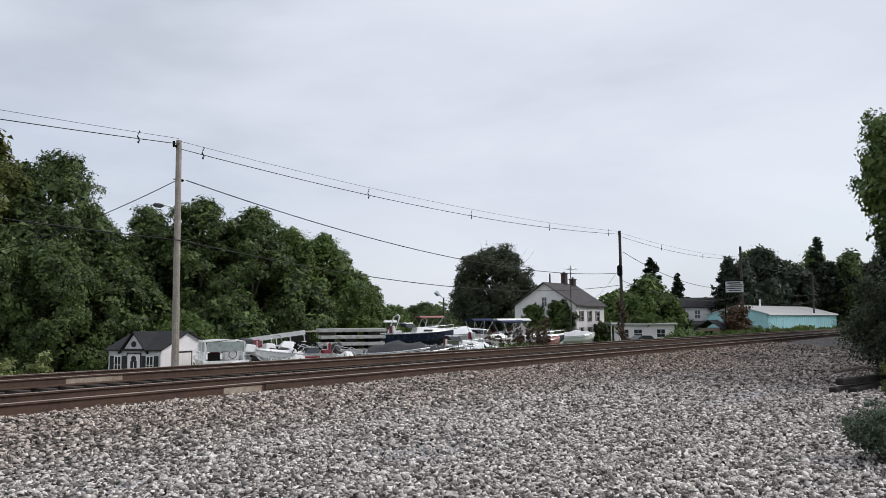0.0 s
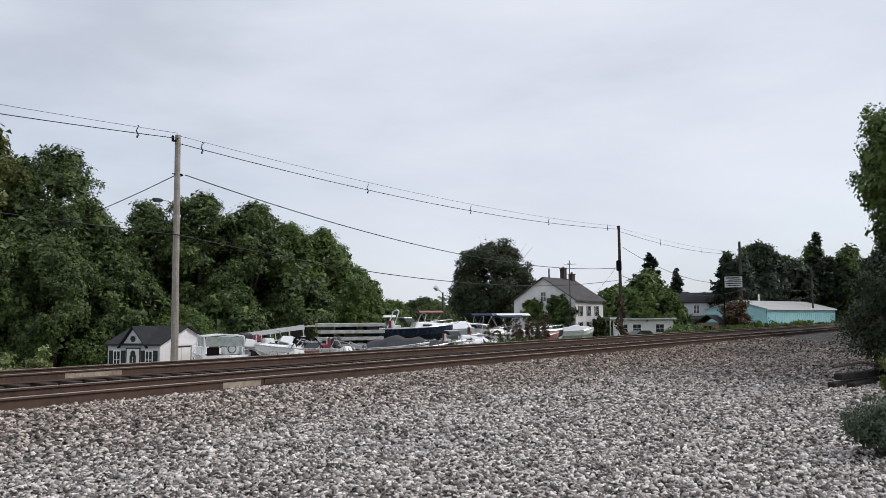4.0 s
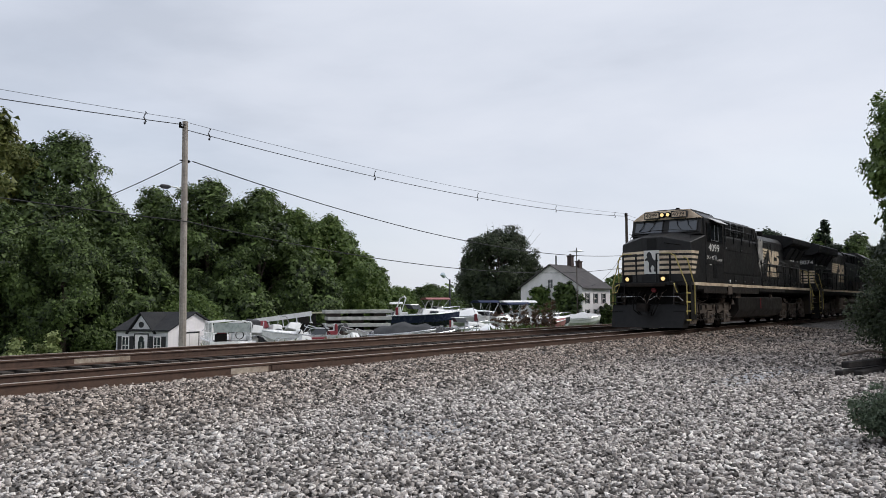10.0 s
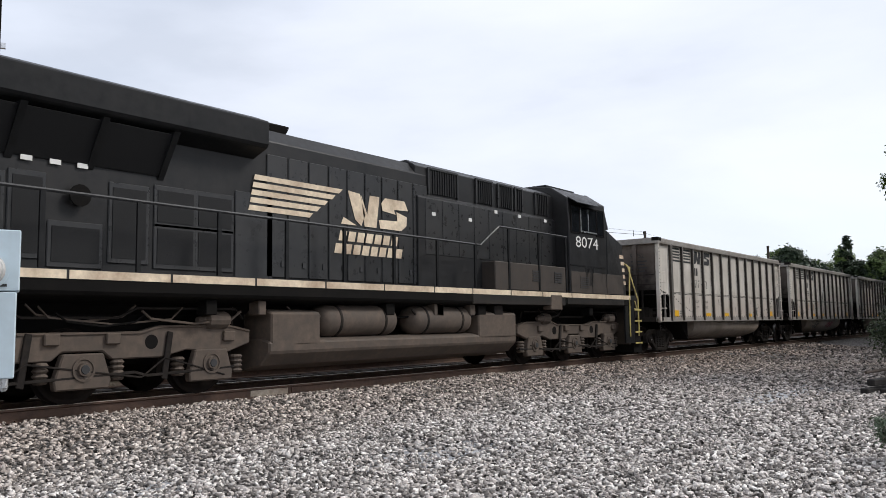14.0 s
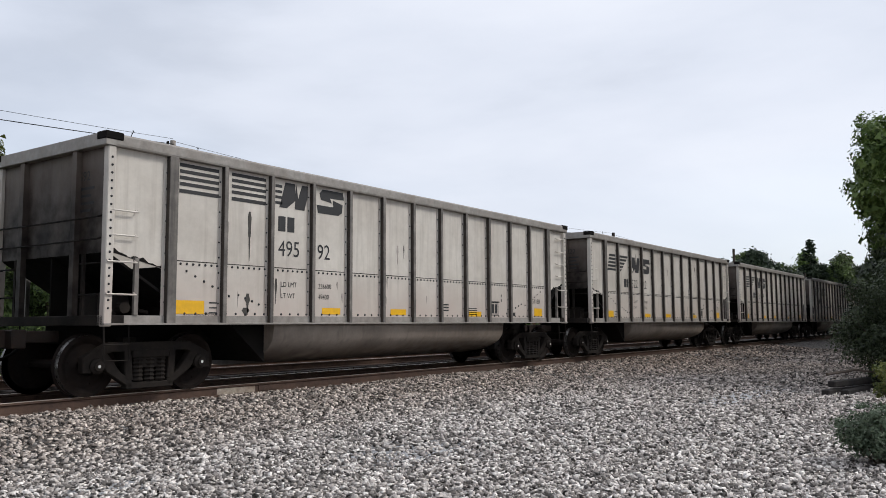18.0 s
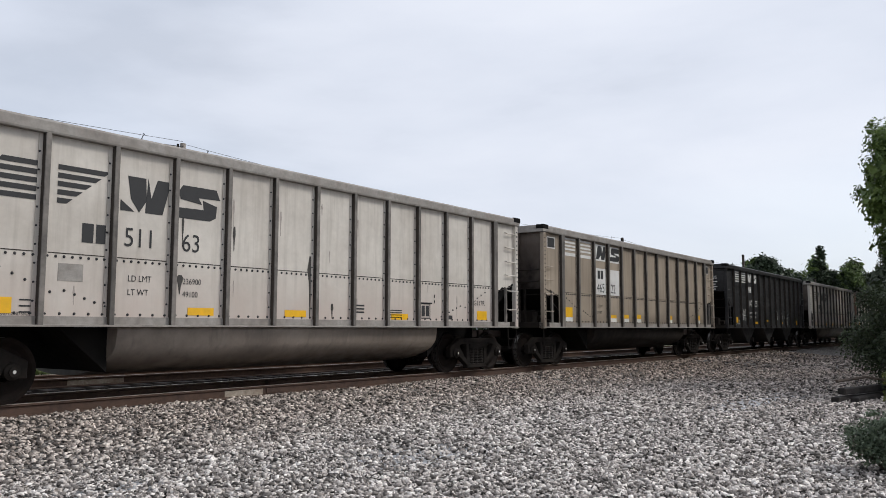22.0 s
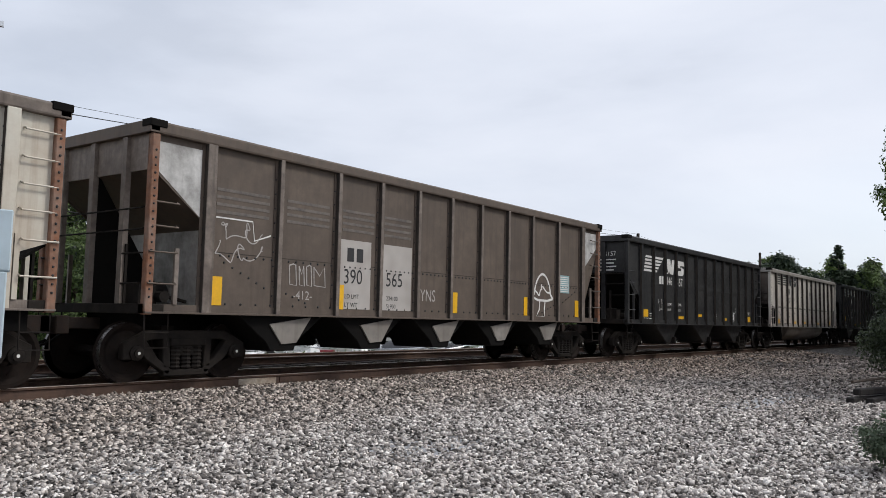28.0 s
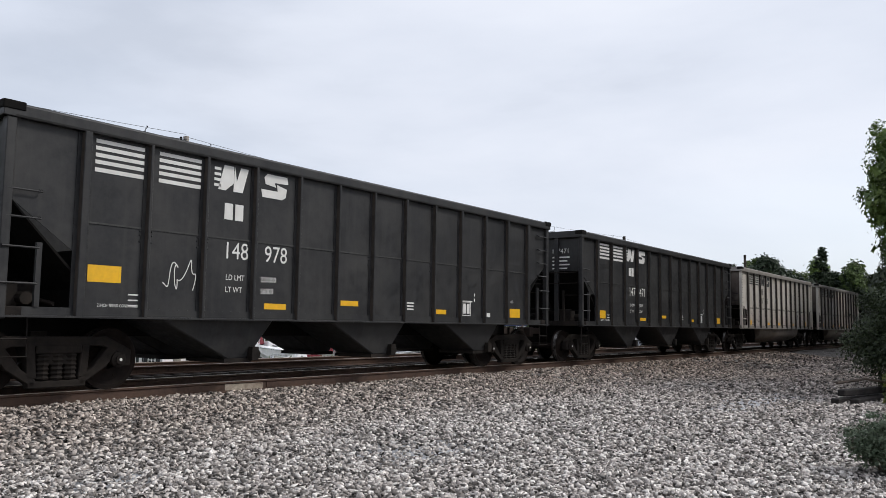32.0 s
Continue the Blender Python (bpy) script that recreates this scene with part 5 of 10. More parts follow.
def detail_cream(car):
    """Dark slanted blocks for the painted emblems, tape, stencils and rust."""
    ps = []
    for i in range(5):
        z = 3.36 - i * 0.12
        ps.append([(1.3 - HALF, z), (3.3 - 0.12 * i - HALF, z), (3.2 - 0.12 * i - HALF, z - 0.07), (1.24 - HALF, z - 0.07)])
    ps += [[(3.75 - HALF, 3.36), (4.6 - HALF, 3.36), (4.45 - HALF, 2.82), (3.95 - HALF, 2.82)], [(4.75 - HALF, 3.36), (5.4 - HALF, 3.36), (5.5 - HALF, 3.2), (5.3 - HALF, 2.82), (4.65 - HALF, 2.82), (4.6 - HALF, 3.0)]]
    decal("emblem", ps, FACE, M_INK, car, "black striped emblem")
    letters("4", 0.42, M_INK, car, 3.75 - HALF, FACE - 0.003, 1.95)
    letters("581", 0.42, M_INK, car, 5.2 - HALF, FACE - 0.003, 1.95)
    letters("TOP", 0.52, M_INK, car, 11.72 - HALF, FACE - 0.003, 2.86, shear=0.12, width=0.98)
    letters("GON", 0.52, M_INK, car, 11.66 - HALF, FACE - 0.003, 2.46, shear=0.12, width=0.98)
    letters("REBODY 02 88", 0.10, M_INK, car, 11.85 - HALF, FACE - 0.003, 2.0)
    decal("stencil_block", bars(11.85 - HALF, 1.94, 0.62, 0.025, 5, 0.05), FACE, M_INK, car)
    decal("reflective_strip", bars(11.9 - HALF, 1.60, 0.98, 0.13, 1, 0), FACE, M_YEL, car, "yellow reflective tape")
    letters("G-101R", 0.14, M_INK, car, 11.74 - HALF, FACE - 0.003, 1.38)
    decal("stencil_box", bars(10.62 - HALF, 1.58, 0.65, 0.36, 1, 0), FACE, M_WHITE, car)
    decal("stencil_block", bars(10.67 - HALF, 1.54, 0.24, 0.06, 3, 0.04) + bars(10.97 - HALF, 1.52, 0.22, 0.2, 1, 0), FACE - 0.004, M_INK, car)
    decal("rust_plate", bars(10.5 - HALF, 1.02, 0.8, 0.17, 1, 0), -1.462, M_RUSTY, car, "rust-stained plate on the girder")
    decal("reflective_strip", bars(1.3 - HALF, 1.55, 0.45, 0.22, 1, 0), FACE, M_YEL, car, "yellow reflective tape")


def detail_brown(car):
    for a, b in ((4.07, 4.97), (5.32, 6.24)):
        decal("white_panel", [[(a - HALF, 2.53), (b - HALF, 2.53), (b - HALF, 1.22), (a - HALF, 1.22)]], FACE, M_PANELW, car, "grimy off-white number panel")
    letters("390", 0.40, M_INK, car, 4.2 - HALF, FACE - 0.008, 1.70, width=0.9)
    letters("565", 0.40, M_INK, car, 5.42 - HALF, FACE - 0.008, 1.70, width=0.9)
    decal("reporting_mark", bars(4.3 - HALF, 2.38, 0.18, 0.26, 1, 0) + bars(4.56 - HALF, 2.38, 0.18, 0.26, 1, 0), FACE - 0.004, M_INK, car)
    letters("LD LMT", 0.12, M_INK, car, 4.25 - HALF, FACE - 0.008, 1.42)
    letters("LT WT", 0.12, M_INK, car, 4.25 - HALF, FACE - 0.008, 1.26)
    letters("234100", 0.12, M_INK, car, 5.45 - HALF, FACE - 0.008, 1.42)
    letters("51900", 0.12, M_INK, car, 5.45 - HALF, FACE - 0.008, 1.26)
    for x in (1.16, 4.06, 7.72, 10.76, 13.5):
        decal("reflective_strip", bars(x - HALF, 1.67, 0.17 if 2 < x < 13 else 0.26, 0.46, 1, 0), FACE - 0.004, M_YEL, car, "yellow reflective tape")
    for sx in (-1, 1):
        x0, x1 = sx * (HALF - 0.13), sx * (HALF - 0.95)
        decal("pale_corner_sheet", [[(x0, 3.64), (x1, 3.64), (x1, 2.56), (x0, 3.22)]], FACE, M_CHALK, car, "chalky white corner sheet")
    for x, w in ((2.75, 1.05), (4.15, 0.9), (5.35, 0.85), (1.25, 1.1)):
        decal("ghost_stripe", bars(x - HALF, 3.1, w, 0.05, 4, 0.07), FACE + 0.001, M_GHOST, car, "faded traces of old painted stripes")
    scribble(car, 1.3 - HALF, 1.9, 0.9, 0.35, 3, M_CHALKLINE, n=22, r=0.01)
    scribble(car, 1.3 - HALF, 2.25, 0.9, 0.35, 31, M_CHALKLINE, n=20, r=0.01)
    line(car, [(x - HALF, FACE, z) for x, z in ((1.25, 2.62), (2.0, 2.62), (2.05, 2.3), (2.4, 2.42))], M_WHITE, 0.012, "chalky line")
    for k, (a, b) in enumerate(((2.85, 0.18), (3.08, 0.14), (3.26, 0.14), (3.44, 0.3))):
        x0 = a - HALF
        line(car, [(x0, FACE, 1.95), (x0 + 0.02, FACE, 1.62), (x0 + b, FACE, 1.60), (x0 + b - 0.03, FACE, 1.96), (x0 + b * 0.5, FACE, 1.80 if k % 2 else 1.98), (x0, FACE, 1.95)], M_CHALKLINE, 0.012, "chalky outlined letter shape")
    letters("-412-", 0.22, M_CHALKLINE, car, 2.95 - HALF, FACE - 0.003, 1.36)
    letters("YNS", 0.36, M_CHALKLINE, car, 6.55 - HALF, FACE - 0.003, 1.44, width=0.8)
    # a sprayed mushroom outline
    cx, cz = 11.70 - HALF, 1.72
    cap = [(cx + (0.42 - 0.06 * math.sin(a)) * math.cos(a), FACE, cz + 0.06 + 0.52 * math.sin(a)) for a in [math.pi * i / 14 for i in range(15)]]
    cap = [(cx + 0.55, FACE, cz - 0.05)] + cap + [(cx - 0.55, FACE, cz - 0.02), (cx - 0.25, FACE, cz - 0.10), (cx + 0.25, FACE, cz - 0.11), (cx + 0.55, FACE, cz - 0.05)]
    line(car, cap, M_WHITE, 0.03, "white sprayed mushroom outline")
    line(car, [(cx - 0.14, FACE, cz - 0.10), (cx - 0.16, FACE, cz - 0.35), (cx - 0.32, FACE, cz - 0.53), (cx + 0.12, FACE, cz - 0.53), (cx + 0.10, FACE, cz - 0.35), (cx + 0.14, FACE, cz - 0.10)], M_WHITE, 0.024)
    scribble(car, cx - 0.36, cz + 0.02, 0.72, 0.28, 5, M_WHITE, n=12, r=0.022)
    decal("teal_placard", bars(12.56 - HALF, 2.33, 0.6, 0.48, 1, 0), FACE - 0.002, M_TEAL, car, "teal stencilled placard")
    decal("stencil_block", bars(12.6 - HALF, 2.29, 0.52, 0.025, 8, 0.03), FACE - 0.007, M_WHITE, car)


M_CHALKLINE = surf("thin_chalk_line", (0.42, 0.39, 0.37), 0.8, 0, 10, 0.2, (0.1, 0.085, 0.07), 0.5, 6.0)
M_GHOST = surf("ghosted_old_marking", (0.12, 0.105, 0.095), 0.7, 0, 8, 0.3, (0.2, 0.17, 0.14), 0.5, 2.0)
M_PANELW = surf("grimy_number_panel", (0.45, 0.42, 0.39), 0.6, 0, 8, 0.1, (0.2, 0.16, 0.13), 0.5, 2.0)
M_CHALK = surf("chalky_stained_sheet", (0.55, 0.54, 0.52), 0.6, 0, 6, 0.12, (0.07, 0.06, 0.05), 0.8, 1.6, streak=0.3)
M_PINKINK = surf("maroon_spray_paint", (0.22, 0.05, 0.08), 0.6)
M_STAIN = surf("black_coal_streaks", (0.06, 0.055, 0.05), 0.8, 0, 9, 0.3)
M_SCORCH = surf("rust_brown_stain", (0.42, 0.32, 0.25), 0.8, 0, 9, 0.2)
detail_tan(c6)
detail_tan(c18)
detail_cream(c9)
HALF = 7.47
detail_brown(c10)
HALF = 7.25
for car, txt in ((c3, "G117R"), (c0, "G118R"), (c1, "G118R"), (c4, "G117R"), (c5, "G117R"), (c8, "G117R"), (c12, "G118R"), (c2, "G118R")):
    letters(txt, 0.17, M_INK, car, 12.55 - HALF, FACE - 0.003, 1.58)
for car, ink in ((c3, M_INK), (c0, M_INK), (c5, M_INK), (c2, M_INK), (c7, M_WHITE), (c11, M_WHITE), (c13, M_WHITE), (c14, M_WHITE), (c12, M_INK)):
    letters("2 INCH TREAD COND SHOES", 0.062, ink, car, 1.42 - HALF, FACE - 0.003, 1.205 if ink == M_INK else 1.225, width=0.8)
for car in (c7, c11, c13, c14):
    if car == c11:
        letters("HP30R", 0.19, M_WHITE, car, 12.48 - HALF, FACE - 0.003, 1.54, width=0.95)
    else:
        letters("H69", 0.1, M_WHITE, car, 12.6 - HALF, FACE - 0.003, 1.60)


def run_down(x, z, w, h, rng):
    """A run of soot that swells near its head and thins as it goes down."""
    left, right = [], []
    n = 9
    for i in range(n + 1):
        k = i / n
        r = w * (0.35 + 0.65 * math.sin(math.pi * min(1.0, k * 1.6 + 0.1)) if k < 0.55 else 0.75 * (1 - k) + 0.12) * rng.uniform(0.75, 1.25)
        left.append((x - r / 2, z - h * k))
        right.append((x + r / 2, z - h * k))
    return left + right[::-1]


def soot_runs(car, seed, big=()):
    """Thin coal-dust runs beside the ribs and under the seam, and the large runs given by hand."""
    rng = random.Random(seed)
    faint, black = [], []
    for i in range(16):
        a = RIBS13[rng.randrange(0, 12)]
        x = a - HALF + (rng.uniform(0.1, 0.2) if rng.random() < 0.6 else rng.uniform(0.25, 0.9))
        (faint if rng.random() < 0.75 else black).append(run_down(x, rng.uniform(1.6, 2.0) if rng.random() < 0.7 else rng.uniform(2.4, 3.4), rng.uniform(0.02, 0.06), rng.uniform(0.15, 0.5), rng))
    black += [run_down(x - HALF, z, w, h, rng) for x, z, w, h in big]
    decal("dust_streaks", faint, FACE + 0.002, M_FAINT, car, "faint brown runs of coal dust")
    decal("coal_streaks", black, FACE + 0.001, M_STAIN, car, "dark runs of coal soot")


M_FAINT = surf("faint_dust_run", (0.33, 0.29, 0.26), 0.8, 0, 9, 0.25, (0.5, 0.46, 0.42), 0.6, 4.0)
for k, (car, big) in enumerate(((c0, ()), (c1, ((6.92, 2.55, 0.11, 1.1), (2.62, 1.9, 0.06, 0.5), (2.66, 1.45, 0.09, 0.25))), (c2, ((2.72, 2.98, 0.075, 0.85), (2.70, 1.58, 0.09, 0.36), (2.66, 1.34, 0.17, 0.16), (5.32, 2.9, 0.06, 0.9), (7.0, 2.72, 0.03, 0.3))), (c3, ()), (c4, ()), (c5, ((4.35, 1.86, 0.11, 0.3), (7.17, 2.35, 0.13, 1.1), (8.25, 1.95, 0.05, 0.3), (7.75, 1.5, 0.06, 0.28))), (c8, ((3.3, 1.9, 0.08, 0.5),)), (c12, ((3.36, 1.95, 0.09, 0.6), (3.34, 1.3, 0.05, 0.2))), (c15, ()), (c16, ()))):
    soot_runs(car, k + 30, big)
decal("grey_patch", bars(2.40 - HALF, 1.92, 0.36, 0.24, 1, 0), FACE + 0.001, M_CHORD, c5, "square of mid grey primer")
for x, z in ((3.75, 1.75), (4.75, 1.72), (5.7, 1.85), (7.8, 1.7), (10.6, 1.7), (11.4, 1.72)):
    decal("rust_spot", [[(x - HALF + 0.17 * math.cos(a), z + 0.17 * math.sin(a)) for a in [i * 0.628 for i in range(10)]]], FACE + 0.001, M_SCORCH, c1, "round rust-brown stain")
scribble(c1, 7.8 - HALF, 0.62, 0.7, 0.34, 41, M_PINKINK, y=None, n=26, r=0.028, label="maroon sprayed scrawl")
scribble(c1, 8.4 - HALF, 0.64, 0.7, 0.32, 43, M_PINKINK, y=None, n=24, r=0.028, label="maroon sprayed scrawl")
scribble(c1, 4.2 - HALF, 0.62, 1.6, 0.36, 44, M_STAIN, y=None, n=40, r=0.035, label="smeared dark sprayed scrawl")
scribble(c1, 3.15 - HALF, 1.32, 0.5, 0.16, 45, M_TEAL, n=22, r=0.02, label="pale teal sprayed smear")
scribble(c13, 2.5 - HALF, 1.5, 0.55, 0.5, 77, M_WHITE, n=20, r=0.008)
for x in (2.5, 8.3, 9.3, 10.2):
    scribble(c7, x - HALF, 1.4, 0.5, 0.55, int(x * 10), M_WHITE, n=26, r=0.011)
scribble(c11, 2.6 - HALF, 1.45, 0.45, 0.5, 91, M_WHITE, n=14, r=0.008)

# ---- locomotives ----
LLEN = 21.2


def loco_truck(loco, xc):
    tr = part("truck", Shape().box(-2.3, 2.3, -0.5, 0.5, 0.5, 0.9), M_DARK, loco, "dust-brown three-axle truck", at=pose(xc, 0, 0))
    for sy in (-1, 1):
        y0, y1 = sorted((sy * 1.02, sy * 1.16))
        sh = Shape().prism([(-2.95, 0.80), (-2.95, 1.02), (-2.5, 1.10), (-1.2, 1.10), (-0.9, 1.02), (0.9, 1.02), (1.2, 1.10), (2.5, 1.10), (2.95, 1.02), (2.95, 0.80), (2.5, 0.66), (1.7, 0.72), (1.3, 0.62), (0.45, 0.62), (0.3, 0.74), (-0.3, 0.74), (-0.45, 0.62), (-1.3, 0.62), (-1.7, 0.72), (-2.5, 0.66)], y0, y1)
        part("side_frame", sh, M_LTRUCK, tr, bevel=0.02)
        for ax in (-2.15, 0.0, 2.15):
            part("journal_box", Shape().prism([(ax - 0.30, 0.72), (ax + 0.30, 0.72), (ax + 0.42, 0.34), (ax + 0.40, 0.22), (ax - 0.40, 0.22), (ax - 0.42, 0.34)], min(sy * 1.06, sy * 1.2), max(sy * 1.06, sy * 1.2)), M_LTRUCK, tr, bevel=0.02)
            cap = part("bearing_cap", Shape().lathe([(sy * 1.19, 0.17), (sy * 1.22, 0.17), (sy * 1.22, 0.14), (sy * 1.205, 0.13), (sy * 1.205, 0.10), (sy * 1.25, 0.09)], 16, "y", (ax, 0, 0.50)), M_LTRUCK, tr)
            part("cap_hub", Shape().lathe([(sy * 1.24, 0.075), (sy * 1.262, 0.06)], 10, "y", (ax, 0, 0.50)), M_INK, cap)
            for q in (-1, 1):
                sp = Shape()
                for k in range(4):
                    sp.lathe([(0.32 + k * 0.075, 0.08), (0.355 + k * 0.075, 0.11), (0.39 + k * 0.075, 0.08)], 10, "z", (ax + q * 0.56, sy * 1.09, 0))
                part("coil_spring", sp, M_LTRUCK, tr)
        part("frame_lip", Shape().tube([(-2.92, sy * 1.165, 1.0), (-2.5, sy * 1.165, 1.085), (-1.2, sy * 1.165, 1.085), (-0.9, sy * 1.165, 1.0), (0.9, sy * 1.165, 1.0), (1.2, sy * 1.165, 1.085), (2.5, sy * 1.165, 1.085), (2.92, sy * 1.165, 1.0)], 0.022, 5), M_LTRUCK, tr)
        for ax in (-1.08, 1.08):
            part("frame_opening", Shape().lathe([(sy * 1.158, 0.11), (sy * 1.164, 0.11)], 14, "y", (ax, 0, 0.86)), M_DARK, tr)
            part("brake_lever", Shape().prism([(ax - 0.36, 1.0), (ax - 0.26, 1.02), (ax - 0.16, 0.3), (ax - 0.26, 0.28)], min(sy * 1.165, sy * 1.2), max(sy * 1.165, sy * 1.2)), M_TRUCK, tr, bevel=0.01)
            part("brake_shoe", Shape().prism([(ax - 0.42, 0.72), (ax - 0.34, 0.74), (ax - 0.30, 0.36), (ax - 0.40, 0.34)], min(sy * 0.72, sy * 0.84), max(sy * 0.72, sy * 0.84)), M_TRUCK, tr)
        for ax in (-2.6, -0.55, 0.35, 1.75):
            part("frame_bracket", Shape().box(ax, ax + 0.22, min(sy * 1.15, sy * 1.22), max(sy * 1.15, sy * 1.22), 0.84, 1.0), M_LTRUCK, tr, bevel=0.015)
        for ax in (-2.62, 2.62):
            part("sand_pipe", Shape().tube([(ax, sy * 1.1, 1.4), (ax * 1.02, sy * 1.0, 0.7), (ax * 0.97, sy * 0.78, 0.12)], 0.022, 5), M_TRUCK, tr)
        part("brake_rod", Shape().tube([(-2.4, sy * 1.2, 0.30), (-1.3, sy * 1.2, 0.62), (-0.9, sy * 1.2, 0.34), (0.8, sy * 1.2, 0.6), (1.3, sy * 1.2, 0.3), (2.4, sy * 1.2, 0.5)], 0.016, 5), M_TRUCK, tr)
        for ax in (-2.5, 1.35):
            part("brake_cylinder", Shape().lathe([(ax, 0.10), (ax + 0.06, 0.14), (ax + 0.42, 0.14), (ax + 0.48, 0.08), (ax + 0.6, 0.05)], 12, "x", (0, sy * 1.14, 1.18)), M_LTRUCK, tr)
        part("pipe", Shape().tube([(-2.8, sy * 1.15, 1.2), (-2.6, sy * 1.2, 1.36), (-0.8, sy * 1.2, 1.36), (-0.5, sy * 1.2, 1.22), (0.9, sy * 1.2, 1.22), (1.1, sy * 1.2, 1.36), (2.7, sy * 1.2, 1.36)], 0.02, 5), M_TRUCK, tr)
        part("pipe", Shape().tube([(-2.6, sy * 1.18, 0.42), (-1.0, sy * 1.18, 0.36), (-0.8, sy * 1.18, 0.42), (1.0, sy * 1.18, 0.36), (2.9, sy * 1.18, 0.42)], 0.025, 5), M_TRUCK, tr)
    for ax in (-2.15, 0.0, 2.15):
        part("wheelset", LOCOWHEEL, None, tr, "large steel wheels", at=pose(ax, 0, 0.53))


def hood(name, prof, x0, x1, mat, loco, label="", bevel=0.015):
    return part(name, Shape().prism_x(prof, x0, x1), mat, loco, label, bevel=bevel)


def mirror(half):
    """A closed profile from its +y half, listed from the bottom up."""
    return [(y, z) for y, z in half] + [(-y, z) for y, z in reversed(half)]


LOCO_SEED = {"4099": 11, "8074": 12}


def locomotive(number, first, label):
    """A six-axle diesel locomotive; its nose is at x = 0 and it reaches back along +x."""
    lo = thing("diesel_locomotive", pose(0, TRACK_Y, 0), label, "locomotive", "locomotives of the train")
    o = -LLEN / 2

    def X(v):
        return v + o
    # frame, walkway, fuel tank
    part("frame", Shape().prism_x(mirror([(0.6, 1.2), (0.9, 1.42), (1.50, 1.52), (1.54, 1.58), (1.54, 1.74)]), X(0.9), X(LLEN)), M_DARK, lo, bevel=0.01)
    for sy in (-1, 1):
        y0, y1 = sorted((sy * 1.44, sy * 1.543))
        for a, b, zb in ((1.45, 2.2, 1.60), (2.2, 5.2, 1.44), (6.0, 10.1, 1.46), (10.2, 15.0, 1.58)) if first else ((1.45, 5.0, 1.56), (5.1, 9.4, 1.52)):
            part("side_skirt", Shape().box(X(a), X(b - 0.02), y0, y1, zb, 1.738), M_LOCO, lo, bevel=0.012)
        part("jacking_pad", Shape().box(X(5.3), X(5.9), min(sy * 1.3, sy * 1.56), max(sy * 1.3, sy * 1.56), 1.40, 1.80), M_LTRUCK, lo, bevel=0.02)
    part("underframe", Shape().box(X(0.6), X(LLEN + 0.3), -0.7, 0.7, 0.85, 1.3), M_DARK, lo)
    for sy in (-1, 1):
        edges = [1.0, 2.7, 4.75, 6.3, 7.8, 9.4, 10.8, 12.4, 14.0, 15.6, 17.2, 18.8, LLEN - 0.45]
        for a, b in zip(edges, edges[1:]):
            y = sy * 1.545
            part("gold_stripe", Shape().box(X(a + 0.02), X(b - 0.02), min(y, y + sy * 0.006), max(y, y + sy * 0.006), 1.74, 1.86), M_GOLD, lo, "chipped pale gold sill stripe")
    part("walkway", Shape().box(X(0.7), X(LLEN + 0.2), -1.545, 1.545, 1.735, 1.87), M_LOCO, lo)
    tank = mirror([(0.75, 0.30), (1.2, 0.42), (1.42, 0.72), (1.42, 1.30), (1.2, 1.36)])
    if first:
        hood("fuel_tank", tank, X(7.15), X(14.9), M_TANK, lo, "dusty black fuel tank", 0.03)
        for sy in (-1, 1):
            part("sight_gauge", Shape().box(X(10.72), X(10.90), min(sy * 1.415, sy * 1.43), max(sy * 1.415, sy * 1.43), 0.78, 1.26), M_RED, lo, "dull red fuel sight gauge", bevel=0.005)
            for xs in (10.75, 10.83):
                part("gauge_slot", Shape().box(X(xs), X(xs + 0.035), min(sy * 1.428, sy * 1.436), max(sy * 1.428, sy * 1.436), 0.84, 1.2), M_INK, lo)
            for xs in (8.2, 9.6, 12.2, 13.6):
                part("tank_fitting", Shape().lathe([(1.33, 0.06), (1.44, 0.06), (1.46, 0.035)], 10, "z", (X(xs), sy * 1.12, 0)), M_LTRUCK, lo)
    else:
        hood("fuel_tank", mirror([(0.75, 0.30), (1.2, 0.40), (1.42, 0.62), (1.42, 0.80), (1.2, 0.86)]), X(7.4), X(15.2), M_LTRUCK, lo, "dust-brown fuel tank", 0.03)
        hood("tank_end", tank, X(14.0), X(15.15), M_LTRUCK, lo, bevel=0.03)
        hood("tank_end", tank, X(7.4), X(9.0), M_LTRUCK, lo, bevel=0.03)
        for sy in (-1, 1):
            for a, b in ((9.15, 11.3), (11.75, 13.9)):
                part("air_reservoir", Shape().lathe([(X(a), 0.12), (X(a) + 0.1, 0.27), (X(a) + 0.2, 0.30), (X(b) - 0.2, 0.30), (X(b) - 0.1, 0.27), (X(b), 0.12)], 20, "x", (0, sy * 1.12, 1.16)), M_LTRUCK, lo, "dusty brown air reservoir", smooth=True)
                for c in (a + 0.45, b - 0.45):
                    part("strap", Shape().lathe([(X(c) - 0.03, 0.31), (X(c) + 0.03, 0.31)], 20, "x", (0, sy * 1.12, 1.16)), M_TRUCK, lo)
    # pilots and steps at both ends
    for e, sx in ((0.0, 1), (LLEN + 0.9, -1)):
        def Q(v):
            return X(e + sx * v)
        plow = Shape().add([(Q(0.35), -1.5, 1.0), (Q(0.35), 1.5, 1.0), (Q(0.0), 1.42, 0.12), (Q(0.0), -1.42, 0.12), (Q(0.7), -1.5, 1.0), (Q(0.7), 1.5, 1.0), (Q(0.6), 1.42, 0.12), (Q(0.6), -1.42, 0.12), (Q(-0.12), 0, 0.12), (Q(0.25), 0, 1.0)],
                           [(0, 9, 8, 3), (9, 1, 2, 8), (4, 7, 6, 5), (0, 4, 5, 1, 9), (3, 8, 2, 6, 7), (0, 3, 7, 4), (1, 5, 6, 2)])
